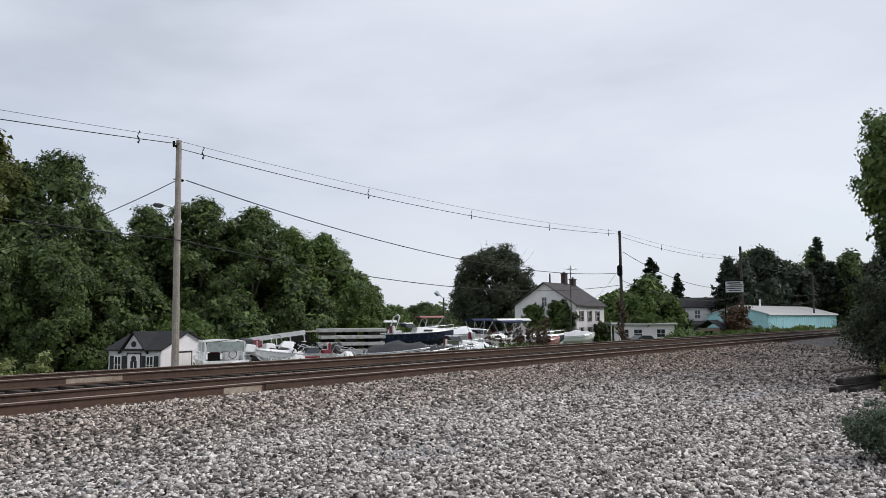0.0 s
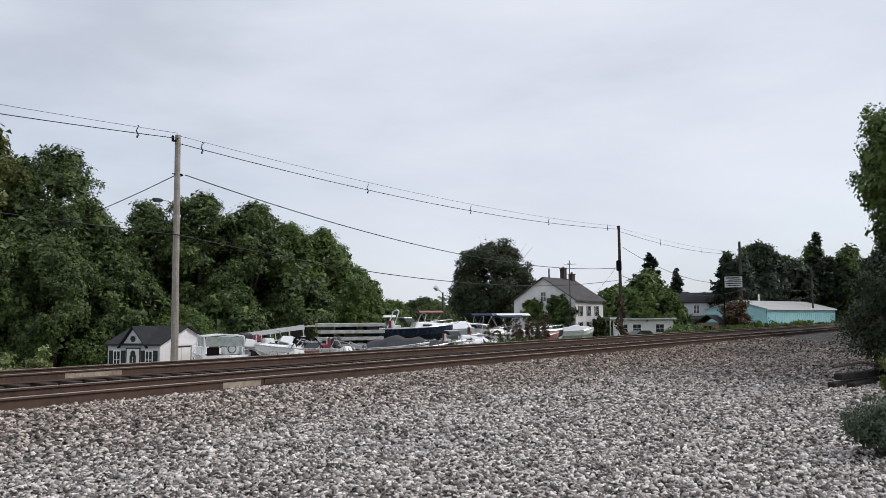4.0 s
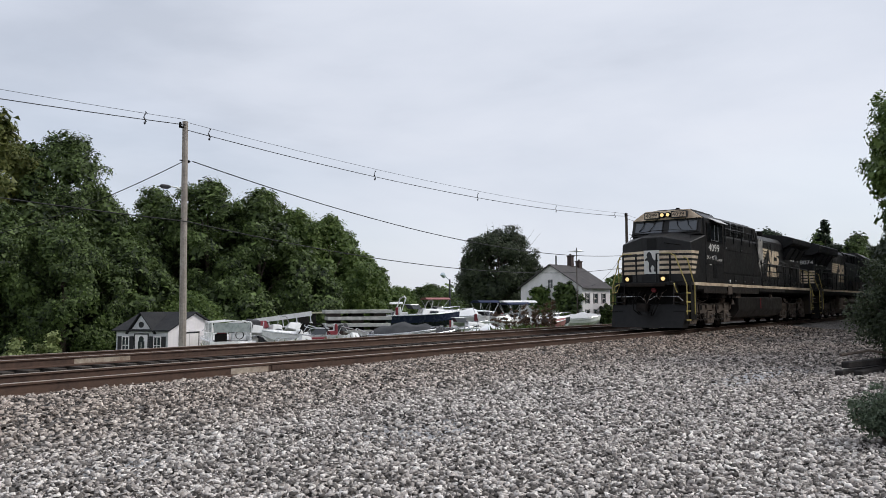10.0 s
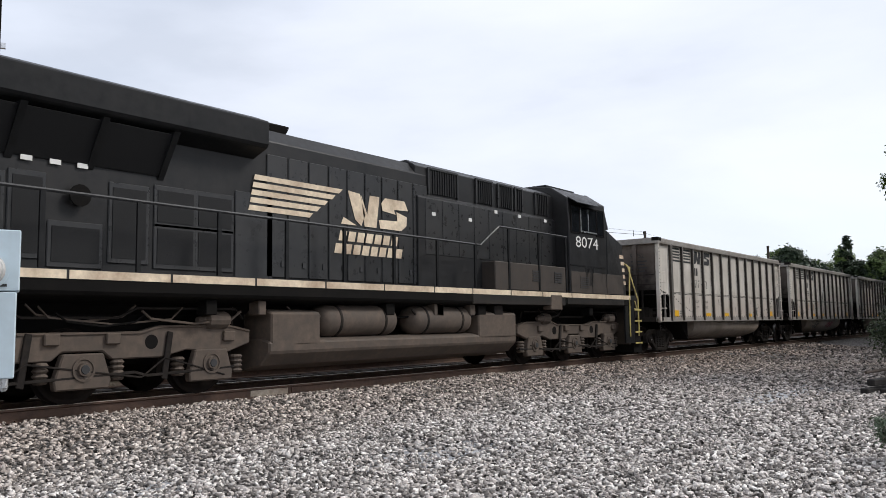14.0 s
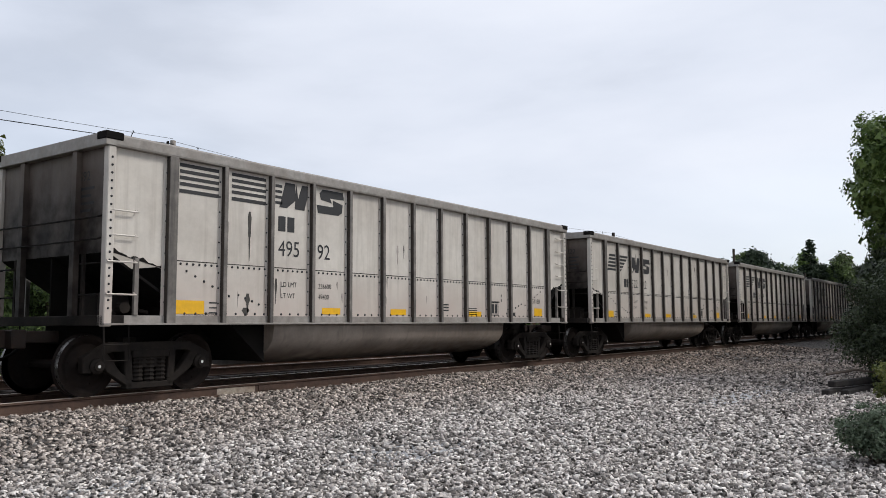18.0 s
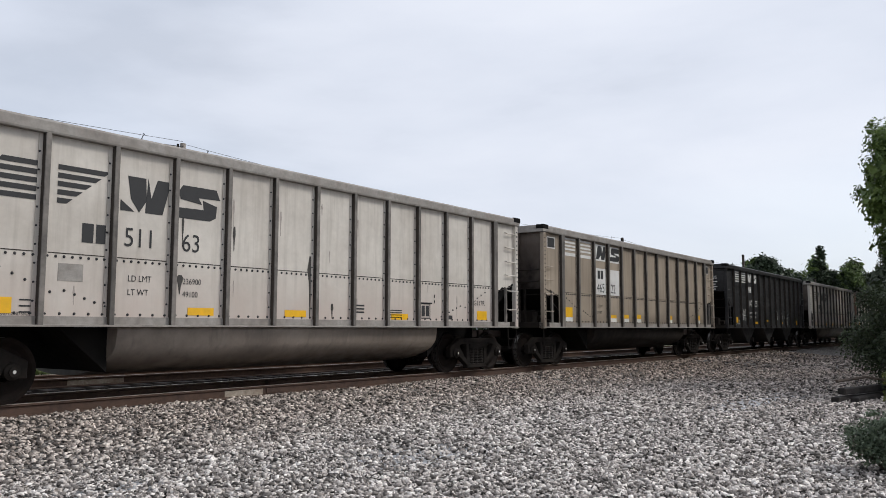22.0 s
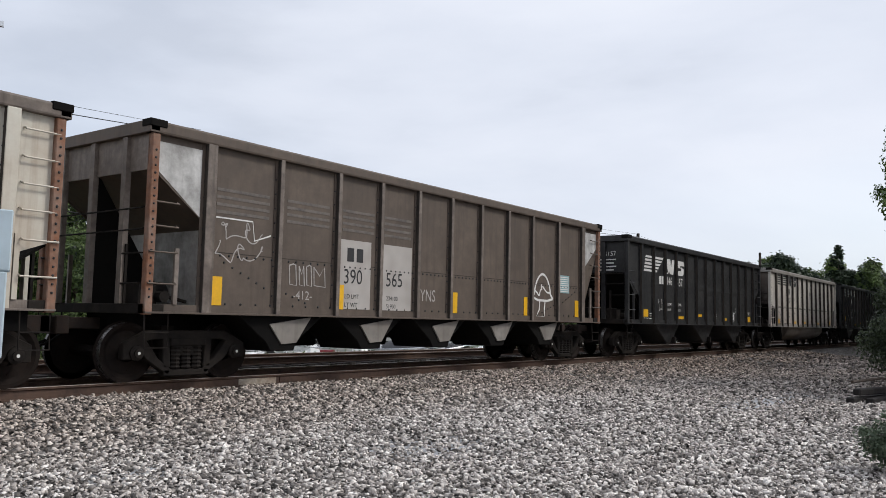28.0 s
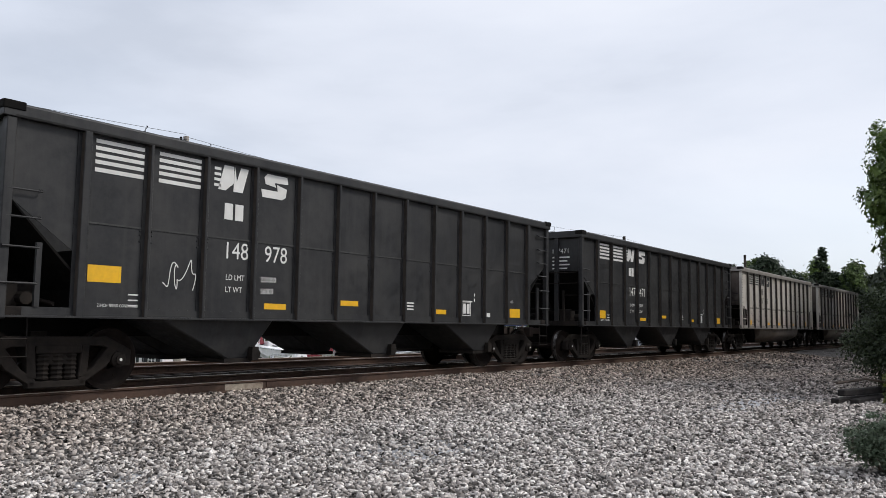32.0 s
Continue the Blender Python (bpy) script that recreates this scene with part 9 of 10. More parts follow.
def garden_shed():
    s = thing("garden_shed", pose(26.0, 36.65, YARD - 0.1, 0, 0, 17.5), "white and grey garden shed with dark shingle roof", "shed")
    G, F, ze, zr = 4.4, 3.25, 2.08, 2.95
    w, m, L = wall_with(s, "gable_wall", (0, 0), (G, 0), 0, ze, M_SIDING, 0.13)
    part("gable_top", Shape().prism([(0, ze), (G, ze), (G / 2, zr)], 0, 0.1), M_SIDING, s)
    wf, mf, _ = wall_with(s, "front_wall", (0, F), (0, 0), 0, ze, M_SIDEGREY, 0.13)
    wall_with(s, "back_wall", (G, 0), (G, F), 0, ze, M_SIDING)
    wall_with(s, "far_wall", (G, F), (0, F), 0, ze, M_SIDING)
    gable_roof(s, 0, G, 0, F, ze, zr, M_SHINGLE, "y", 0.18, 0.07)
    for q in (0, 1):
        part("door_leaf", Shape().box(0.95 + q * 0.83, 1.75 + q * 0.83, -0.05, -0.025, 0.05, 1.85), M_TRIMW, s, "white shed door leaf")
    part("door_frame", Shape().box(0.88, 2.65, -0.06, -0.025, 1.85, 1.93).box(0.88, 0.94, -0.06, -0.025, 0.05, 1.85).box(2.59, 2.65, -0.06, -0.025, 0.05, 1.85), M_BLACKP, s, "black door trim")
    # dormer with a small window over the front door
    part("dormer", Shape().prism_x([(F / 2 - 0.75, ze - 0.15), (F / 2 + 0.75, ze - 0.15), (F / 2, zr - 0.05)], -0.06, 0.9), M_SIDEGREY, s)
    for q in (-1, 1):
        part("dormer_slope", Shape().prism_x([(F / 2, zr), (F / 2 + q * 0.9, ze - 0.22), (F / 2 + q * 0.9, ze - 0.15), (F / 2, zr + 0.07)], -0.2, 1.8), M_SHINGLE, s)
    part("round_window", Shape().lathe([(-0.09, 0.16), (-0.065, 0.16)], 14, "x", (0, F / 2, 2.36)), M_BLACKP, s)
    part("front_door", Shape().box(F / 2 - 0.42, F / 2 + 0.42, -0.05, -0.025, 0.05, 1.82), M_TRIMW, s, "white front door with arched light", at=mf)
    part("door_light", Shape().box(F / 2 - 0.2, F / 2 - 0.02, -0.06, -0.052, 0.5, 1.5).box(F / 2 + 0.02, F / 2 + 0.2, -0.06, -0.052, 0.5, 1.5).lathe([(-0.06, 0.16), (-0.052, 0.16)], 16, "y", (F / 2, 0, 1.6)), M_GLASS, s, at=mf)
    part("door_trim", Shape().box(F / 2 - 0.45, F / 2 - 0.40, -0.06, -0.025, 0, 1.9).box(F / 2 + 0.40, F / 2 + 0.45, -0.06, -0.025, 0, 1.9).box(F / 2 - 0.45, F / 2 + 0.45, -0.06, -0.025, 1.85, 1.9), M_BLACKP, s, at=mf)
    for x in (0.62, F - 0.62):
        window_on(s, mf, x, 0.85, 0.36, 0.85, True)
        part("flower_box", Shape().box(x - 0.3, x + 0.3, -0.2, -0.025, 0.58, 0.74), M_BLACKP, s, "black window box", at=mf)


garden_shed()


def white_house():
    h = thing("farm_house", pose(109.3, 54.1, YARD), "white two-storey farm house with grey roof, overgrown with ivy", "house")
    W_, D_, ze, zr = 9.6, 10.5, 5.75, 9.1
    wf, mf, _ = wall_with(h, "front_wall", (0, 0), (W_, 0), 0, ze, M_SIDING, 0.3)
    wg, mg, _ = wall_with(h, "gable_wall", (0, D_), (0, 0), 0, ze, M_SIDING, 0.3)
    part("gable_top", Shape().prism_x([(0, ze), (D_, ze), (D_ / 2, zr)], 0.0, 0.12), M_SIDING, h)
    wall_with(h, "back_wall", (W_, D_), (0, D_), 0, ze, M_SIDING)
    wall_with(h, "far_wall", (W_, 0), (W_, D_), 0, ze, M_SIDING)
    part("gable_top", Shape().prism_x([(0, ze), (D_, ze), (D_ / 2, zr)], W_ - 0.12, W_), M_SIDING, h)
    gable_roof(h, 0, W_, 0, D_, ze, zr, M_SHINGLE2, "x", 0.45, 0.14)
    for x in (1.6, 4.4, 7.2):
        for z in (0.9, 3.3):
            window_on(h, mf, x, z, 0.85, 1.45, True)
    for x, z in ((2.6, 3.3), (7.4, 3.3), (7.4, 0.9), (5.2, 5.6)):
        window_on(h, mg, x, z, 0.8, 1.3)
    for x, y, z in ((6.6, D_ / 2, 10.7), (8.9, D_ / 2 - 0.3, 9.9)):
        c = part("chimney", Shape().box(x - 0.45, x + 0.45, y - 0.35, y + 0.35, zr - 1.2, z), M_BRICK, h, "brick chimney")
        part("chimney_cap", Shape().box(x - 0.55, x + 0.55, y - 0.45, y + 0.45, z, z + 0.14).lathe([(z + 0.14, 0.18), (z + 0.4, 0.16)], 10, "z", (x, y, 0)), M_BRICK, h)
    part("vent_pipe", Shape().tube([(1.8, D_ / 2, zr - 0.1), (1.8, D_ / 2, zr + 1.5)], 0.12, 8), M_DARK, h)
    part("porch_roof", Shape().prism([(W_ - 0.2, 2.9), (W_ + 4.2, 2.5), (W_ + 4.2, 2.65), (W_ - 0.2, 3.05)], -1.2, 3.0), M_ROOFTIN, h)
    for x in (W_ + 0.3, W_ + 2.2, W_ + 4.0):
        part("porch_post", Shape().box(x - 0.07, x + 0.07, -1.1, -0.96, 0, 2.6), M_TRIMW, h)
    rng = np.random.default_rng(7)
    for cl, sd in (([(-0.25, 0.3 + 2.2 * rng.uniform() + 2.0 * k / 64, rng.uniform(0.4, 4.6) + 2.0 * k / 64, 0.7) for k in range(64)], 1), ([(-0.25, 5.4 + 2.9 * rng.uniform(), rng.uniform(0.8, 5.6), 0.65) for _ in range(40)], 2), ([(rng.uniform(5.6, 8.8), -0.4, rng.uniform(0.2, 2.9), 0.6) for _ in range(20)], 3)):
        v, f = crown(cl, 120, 0.4, np.random.default_rng(sd))
        part("ivy", raw_mesh("ivy", v, f, M_LEAF_B if sd == 2 else M_LEAF_A), None, h, "thick green ivy on the wall")


white_house()


def metal_building():
    """The long pale-blue shed, with standing panels."""
    b = thing("metal_building", pose(132.0, 32.7, YARD, 0, 0, -8.6), "long pale aqua metal building with pale roof", "building")
    L_, D_, ze, zr = 30.0, 10.0, 4.15, 5.5
    for nm, p0, p1 in (("side_wall", (0, 0), (L_, 0)), ("gable_wall", (0, D_), (0, 0)), ("back_wall", (L_, D_), (0, D_)), ("far_wall", (L_, 0), (L_, D_))):
        w, m, L = wall_with(b, nm, p0, p1, 0, ze, M_AQUA)
        rib = Shape().prism_x([(-0.04, 0), (0, 0), (0, ze), (-0.04, ze)], 0, 0.06).mesh("panel_rib", M_AQUA)
        for i in range(int(L / 0.9)):
            part("panel_rib", rib, None, w, at=pose(0.45 + i * 0.9, 0, 0))
    part("gable_top", Shape().prism_x([(0, ze), (D_, ze), (D_ / 2, zr)], 0.0, 0.1), M_AQUA, b)
    part("gable_top", Shape().prism_x([(0, ze), (D_, ze), (D_ / 2, zr)], L_ - 0.1, L_), M_AQUA, b)
    gable_roof(b, 0, L_, 0, D_, ze, zr, M_ROOFTIN, "x", 0.25, 0.1)
    part("eave_trim", Shape().box(-0.2, L_ + 0.2, -0.32, -0.22, ze - 0.18, ze + 0.02), M_TRIMW, b)
    part("roof_vent", Shape().tube([(9, D_ / 2, zr), (9, D_ / 2, zr + 1.2)], 0.15, 8), M_TRIMW, b)
    part("side_door", Shape().box(16.5, 17.6, -0.06, 0.0, 0, 2.3), M_DARK, b, "dark side door")


metal_building()


def grey_house():
    h = thing("grey_house", pose(140.7, 52.0, YARD, 0, 0, -71.5), "grey two-storey house with dark roof and porch", "house")
    W_, D_, ze, zr = 11.5, 8.0, 5.6, 7.2
    for nm, p0, p1 in (("front_wall", (0, 0), (W_, 0)), ("side_wall", (0, D_), (0, 0)), ("far_wall", (W_, 0), (W_, D_)), ("back_wall", (W_, D_), (0, D_))):
        w, m, L = wall_with(h, nm, p0, p1, 0, ze, M_SIDEGREY, 0.4 if nm == "front_wall" else 0)
        if nm == "front_wall":
            for x in (1.6, 5.2, 8.8):
                window_on(h, m, x, 3.6, 0.9, 1.4)
            for x in (2.0, 8.0):
                window_on(h, m, x, 0.8, 1.2, 1.3)
    gable_roof(h, 0, W_, 0, D_, ze, zr, M_SHINGLE, "x", 0.4, 0.14)
    part("porch_roof", Shape().prism_x([(-2.2, 2.5), (0, 3.1), (0, 3.2), (-2.2, 2.62)], -0.3, W_ + 0.3), M_SHINGLE2, h)
    for x in (0, 3.8, 7.6, W_):
        part("porch_post", Shape().box(x - 0.08, x + 0.08, -2.1, -1.95, 0, 2.55), M_TRIMW, h)


grey_house()


def low_building():
    b = thing("low_shed", pose(111.0, 49.0, YARD, 0, 0, -66), "low white flat-roofed shed with dark windows", "shed")
    for nm, p0, p1 in (("front_wall", (0, 0), (8.5, 0)), ("side_wall", (0, 5), (0, 0)), ("far_wall", (8.5, 0), (8.5, 5)), ("back_wall", (8.5, 5), (0, 5))):
        w, m, L = wall_with(b, nm, p0, p1, 0, 2.7, M_SIDING)
        if nm == "front_wall":
            for x in (1.5, 3.4, 6.6):
                window_on(b, m, x, 0.9, 1.1, 1.1)
    part("roof_slab", Shape().prism_x([(-0.6, 2.7), (5.3, 2.9), (5.3, 3.05), (-0.6, 2.85)], -0.4, 8.9), M_ROOFTIN, b, bevel=0.02)


low_building()


def small_hut():
    b = thing("small_hut", pose(104.0, 31.5, YARD, 0, 0, 0), "small brown hut overgrown with dry vine", "hut")
    part("hut_wall", Shape().box(0, 0.12, 0, 3.0, 0, 2.3), M_BRICKISH, b)
    part("hut_wall", Shape().box(0, 3.4, 0, 0.12, 0, 2.3), M_BRICKISH, b)
    part("hut_wall", Shape().box(3.28, 3.4, 0, 3.0, 0, 2.3), M_BRICKISH, b)
    part("hut_door", Shape().box(-0.03, 0.0, 1.0, 2.0, 0, 1.9), M_DARK, b, "dark open doorway")
    gable_roof(b, 0, 3.4, 0, 3.0, 2.3, 3.2, M_SHINGLE, "x", 0.3, 0.1)


M_BRICKISH = surf("dull_brown_hut_boards", (0.23, 0.17, 0.13), 0.8, 0, 6, 0.2)
small_hut()
shrub("dry_vine", 107.0, 30.4, YARD, puff(40, 2.1, 1.2, 2.2, 3.0, 0.75, 5), "brown dry vine over a hut and pole", M_LEAF_E, 55, 0.34, 150, "vine")
for x, y, rx, rz, mat, sd in ((118, 30.5, 3.0, 1.5, M_LEAF_A, 56), (125, 29.5, 3.2, 1.4, M_LEAF_A, 57), (150, 26.5, 4.0, 1.2, M_LEAF_B, 58), (96, 33, 4.5, 1.2, M_LEAF_B, 59), (86, 31, 4.0, 1.1, M_LEAF_B, 60)):
    shrub("roadside_bush", x, y, YARD, puff(30, rx, 1.4, rz * 0.7, rz * 0.8, 0.7, sd), "rough green bush by the track", mat, sd, 0.34, 120)


def sign_board():
    x, y = 103.9, 29.6
    s = thing("sign", pose(x, y, YARD, 0, 0, -72), "weathered white sign boards on a post", "sign")
    part("arm", Shape().tube([(-1.2, 0, 8.15), (1.2, 0, 8.15)], 0.05, 6), M_DARK, s)
    part("post", Shape().tube([(-1.15, 0, 0), (-1.15, 0, 8.15)], 0.07, 8), M_DARK, s)
    part("board", Shape().box(-1.05, 1.05, -0.05, 0.05, 7.45, 8.05), M_SIGN, s, bevel=0.01)
    part("board", Shape().box(-1.05, 1.05, -0.05, 0.05, 6.7, 7.38), M_SIGN, s, bevel=0.01)
    for k, (a, b, z, hh) in enumerate(((-0.85, 0.7, 7.8, 0.14), (-0.6, 0.9, 7.55, 0.12), (-0.9, 0.9, 7.15, 0.09), (-0.7, 0.8, 6.9, 0.09))):
        part("sign_bar", Shape().box(a, b, -0.06, -0.05, z, z + hh), M_DARK, s)


sign_board()


def antenna_mast():
    p = thing("antenna_mast", pose(91.5, 46.0, YARD), "slim mast with a television antenna", "antenna")
    part("mast", Shape().tube([(0, 0, 0), (0, 0, 10.2)], 0.08, 7, 0.05), M_POLED, p)
    part("boom", Shape().tube([(-0.9, 0.3, 9.7), (1.0, -0.3, 9.9)], 0.03, 5), M_ALU, p)
    for i in range(6):
        k = -0.8 + i * 0.33
        part("element", Shape().tube([(k - 0.1, -0.7, 9.75), (k + 0.1, 0.7, 9.75)], 0.018, 4), M_ALU, p)


antenna_mast()


def yard_light(x, y, h):
    p = thing("yard_light", pose(x, y, YARD), "tall dark yard light pole with a tilted lamp", "street lamp")
    part("mast", Shape().tube([(0, 0, 0), (0, 0, h)], 0.14, 8, 0.10), M_TARP, p)
    part("arm", Shape().tube([(0, 0, h - 0.1), (-0.35, 0.3, h + 0.3), (-0.6, 0.5, h + 0.4)], 0.05, 6), M_METER, p)
    part("lamp_head", Shape().prism([(-1.15, h + 0.55), (-0.75, h + 0.85), (-0.35, h + 0.35), (-0.55, h + 0.15)], 0.25, 0.7), M_METER, p, "pale flood lamp head", bevel=0.05)


yard_light(81.4, 58.2, 6.3)

# ---- the boat yard ----
def boat(x, y, heading, L, beam, label, hull=None, deck=None, cover=None, shield=True, top=None, arch=False, outboard=True, z=None, cabin=True, rail=True, lift=0.55):
    """A powerboat on a trailer: hull, deck, cabin, windshield, and what is set on it."""
    b = thing("motor_boat", pose(x, y, YARD if z is None else z, 0, 0, heading), label, "boat", "boats in the yard")
    hull, deck = hull or M_HULL, deck or M_HULL
    hb, dz, kz = beam / 2, 1.65 + lift, 0.75 + lift * 0.8
    st = []
    n = 9
    for i in range(n):
        u = i / (n - 1)
        w = hb * (1 - max(0, (u - 0.45) / 0.55) ** 2.2)
        zt = dz + 0.28 * u ** 2
        zk = kz + 0.75 * max(0, (u - 0.6) / 0.4) ** 2
        xx = L * u
        st.append([(xx, -w, zt), (xx, -w * 0.86, (zt + zk) * 0.5), (xx - 0.1 * u, 0, zk), (xx, w * 0.86, (zt + zk) * 0.5), (xx, w, zt)])
    sh = Shape()
    vs = [p for s in st for p in s]
    fs = [(i * 5 + j, i * 5 + j + 1, (i + 1) * 5 + j + 1, (i + 1) * 5 + j) for i in range(n - 1) for j in range(4)] + [(0, 1, 2, 3, 4)]
    sh.add(vs, fs)
    hl = part("hull", sh, hull, b, smooth=False)
    part("rub_rail", Shape().tube([s[0] for s in st], 0.035, 5), M_ALU, b)
    part("rub_rail", Shape().tube([s[4] for s in st], 0.035, 5), M_ALU, b)
    dk = Shape()
    vs, fs = [], []
    for i, s in enumerate(st):
        vs += [(s[0][0], s[0][1] * 0.98, s[0][2]), (s[0][0], 0, s[0][2] + (0.12 if i > 3 else 0)), (s[0][0], s[4][1] * 0.98, s[4][2])]
    fs = [(i * 3 + j, i * 3 + j + 1, (i + 1) * 3 + j + 1, (i + 1) * 3 + j) for i in range(n - 1) for j in range(2)]
    dk.add(vs, fs)
    part("deck", dk, cover or deck, b)
    if cover:
        cv = Shape()
        vs = []
        for i, s in enumerate(st):
            hgt = 0.55 * math.sin(math.pi * min(1, i / (n - 1) * 0.9 + 0.12)) + 0.08 * math.sin(i * 2.1)
            vs += [(s[0][0], s[0][1] * 1.03, s[0][2] - 0.12), (s[0][0], s[0][1] * 0.6, s[0][2] + hgt * 0.7), (s[0][0], 0, s[0][2] + hgt), (s[0][0], s[4][1] * 0.6, s[0][2] + hgt * 0.7), (s[0][0], s[4][1] * 1.03, s[4][2] - 0.12)]
        cv.add(vs, [(i * 5 + j, i * 5 + j + 1, (i + 1) * 5 + j + 1, (i + 1) * 5 + j) for i in range(n - 1) for j in range(4)])
        part("cover", cv, cover, b, smooth=True)
    else:
        part("cockpit", Shape().box(L * 0.08, L * 0.42, -hb * 0.7, hb * 0.7, dz - 0.02, dz + 0.03), M_TARP, b)
        for q in (-1, 1):
            part("seat", Shape().box(L * 0.12, L * 0.24, q * hb * 0.4 - 0.22, q * hb * 0.4 + 0.22, dz, dz + 0.25).box(L * 0.12, L * 0.15, q * hb * 0.4 - 0.22, q * hb * 0.4 + 0.22, dz + 0.2, dz + 0.6), M_CRIMSON if q > 0 else M_HULL, b, bevel=0.04)
        if cabin:
            part("cabin", Shape().add([(L * 0.42, -hb * 0.75, dz), (L * 0.42, hb * 0.75, dz), (L * 0.88, hb * 0.3, dz + 0.2), (L * 0.88, -hb * 0.3, dz + 0.2), (L * 0.46, -hb * 0.6, dz + 0.5), (L * 0.46, hb * 0.6, dz + 0.5), (L * 0.76, hb * 0.3, dz + 0.42), (L * 0.76, -hb * 0.3, dz + 0.42)], [(0, 3, 2, 1), (4, 5, 6, 7), (0, 1, 5, 4), (1, 2, 6, 5), (2, 3, 7, 6), (3, 0, 4, 7)]), deck, b, bevel=0.05)
            for q in (-1, 1):
                part("porthole", Shape().box(L * 0.54, L * 0.66, min(q * hb * 0.62, q * hb * 0.66), max(q * hb * 0.62, q * hb * 0.66), dz + 0.16, dz + 0.3), M_GLASS, b)
        if shield:
            xs = L * 0.44
            z0 = dz + (0.45 if cabin else 0.05)
            pts = [(xs - 0.7, -hb * 0.78, z0 + 0.02), (xs, -hb * 0.6, z0), (xs + 0.15, 0, z0), (xs, hb * 0.6, z0), (xs - 0.7, hb * 0.78, z0 + 0.02)]
            tops = [(p[0] - 0.25, p[1] * 0.94, p[2] + 0.32) for p in pts]
            for i in range(4):
                part("windshield_pane", Shape().add([pts[i], pts[i + 1], tops[i + 1], tops[i]], [(0, 1, 2, 3)]), M_GLASS, b)
            part("windshield_rail", Shape().tube(tops, 0.025, 5), M_ALU, b)
    if rail:
        rp = [(s[0][0], s[0][1] * 0.92, s[0][2] + 0.38) for s in st[5:]] + [(s[4][0], s[4][1] * 0.92, s[4][2] + 0.38) for s in reversed(st[5:])]
        part("bow_rail", Shape().tube(rp, 0.018, 5), M_ALU, b)
        for p in rp[::2]:
            part("rail_post", Shape().tube([p, (p[0], p[1], p[2] - 0.38)], 0.014, 4), M_ALU, b)
    if arch:
        part("arch", Shape().tube([(L * 0.12, -hb * 0.9, dz), (L * 0.2, -hb * 0.8, dz + 1.25), (L * 0.22, 0, dz + 1.4), (L * 0.2, hb * 0.8, dz + 1.25), (L * 0.12, hb * 0.9, dz)], 0.06, 6), M_HULL, b)
    if top:
        tz = dz + 1.55
        part("canopy", Shape().prism_x([(-hb * 0.95, tz - 0.12), (-hb * 0.5, tz + 0.02), (hb * 0.5, tz + 0.02), (hb * 0.95, tz - 0.12), (hb * 0.95, tz - 0.07), (hb * 0.5, tz + 0.08), (-hb * 0.5, tz + 0.08), (-hb * 0.95, tz - 0.07)], L * 0.08, L * 0.5), top, b, "canvas boat top")
        for q in (-1, 1):
            for xa, xb in ((0.1, 0.24), (0.48, 0.26), (0.3, 0.26)):
                part("canopy_bow", Shape().tube([(L * xa, q * hb * 0.93, tz - 0.1), (L * xb, q * hb * 0.93, dz)], 0.018, 4), M_ALU, b)
    if outboard:
        part("outboard_motor", Shape().box(-0.5, -0.05, -0.22, 0.22, dz - 0.15, dz + 0.45).box(-0.35, -0.15, -0.08, 0.08, 0.5 + lift, dz - 0.1), M_DARK, b, "black outboard motor", bevel=0.06)
    tr = part("trailer", Shape().box(-0.2, L * 0.9, -0.55, -0.47, 0.5, 0.58).box(-0.2, L * 0.9, 0.47, 0.55, 0.5, 0.58).box(L * 0.2, L * 0.24, -hb, hb, 0.42, 0.5).box(L * 0.7, L * 0.74, -0.55, 0.55, 0.5, 0.9 + lift).box(L * 0.1, L * 0.14, -0.6, 0.6, 0.5, 0.9 + lift), M_ALU, b, "boat trailer")
    for q in (-1, 1):
        part("trailer_wheel", Shape().lathe([(q * hb * 0.85 - 0.1, 0.3), (q * hb * 0.85 + 0.1, 0.3)], 16, "y", (L * 0.22, 0, 0.32)), M_DARK, tr)
    part("jack_stand", Shape().tube([(L * 0.9, 0, 0), (L * 0.9, 0, 0.6)], 0.05, 6), M_DARK, tr)
    return b


def berth(px, r):
    """A place in the yard by its offset across the view of the parked boats."""
    return polar(54.42 + math.degrees(math.atan((px - 784) / 1440.0)), r)


bx, by = berth(402, 42.0)
centre = boat(bx, by, 62, 5.0, 2.3, "white cabin boat with an open aluminium-framed wheelhouse", shield=False, cabin=False, outboard=False, lift=-0.2)
hz = 1.45
for q in (-1, 1):
    part("house_frame", Shape().tube([(0.3, q * 1.0, hz - 0.6), (0.35, q * 0.98, hz + 0.92), (2.3, q * 0.95, hz + 1.0), (2.75, q * 0.95, hz + 0.3)], 0.035, 5), M_HULL, centre)
    part("house_frame", Shape().tube([(1.3, q * 0.96, hz), (1.3, q * 0.96, hz + 0.95)], 0.03, 5), M_HULL, centre)
    part("side_curtain", Shape().box(0.4, 2.3, min(q * 0.95, q * 0.96), max(q * 0.95, q * 0.96), hz + 0.45, hz + 0.9), M_CURTAIN, centre, "cloudy clear side curtain")
    part("house_side", Shape().box(0.4, 2.6, min(q * 0.9, q * 0.97), max(q * 0.9, q * 0.97), hz - 0.1, hz + 0.42), M_HULL, centre, bevel=0.02)
for k in (0.35, 1.3, 2.3):
    part("house_bow", Shape().tube([(k, -0.96, hz + 0.95), (k, 0.0, hz + 1.03), (k, 0.96, hz + 0.95)], 0.03, 5), M_HULL, centre)
part("rear_curtain", Shape().box(0.33, 0.345, -0.9, 0.9, hz + 0.45, hz + 0.92), M_CURTAIN, centre)
part("doorway", Shape().box(0.30, 0.33, 0.25, 0.85, hz - 0.6, hz + 0.4), M_DARK, centre, "dark cabin doorway")
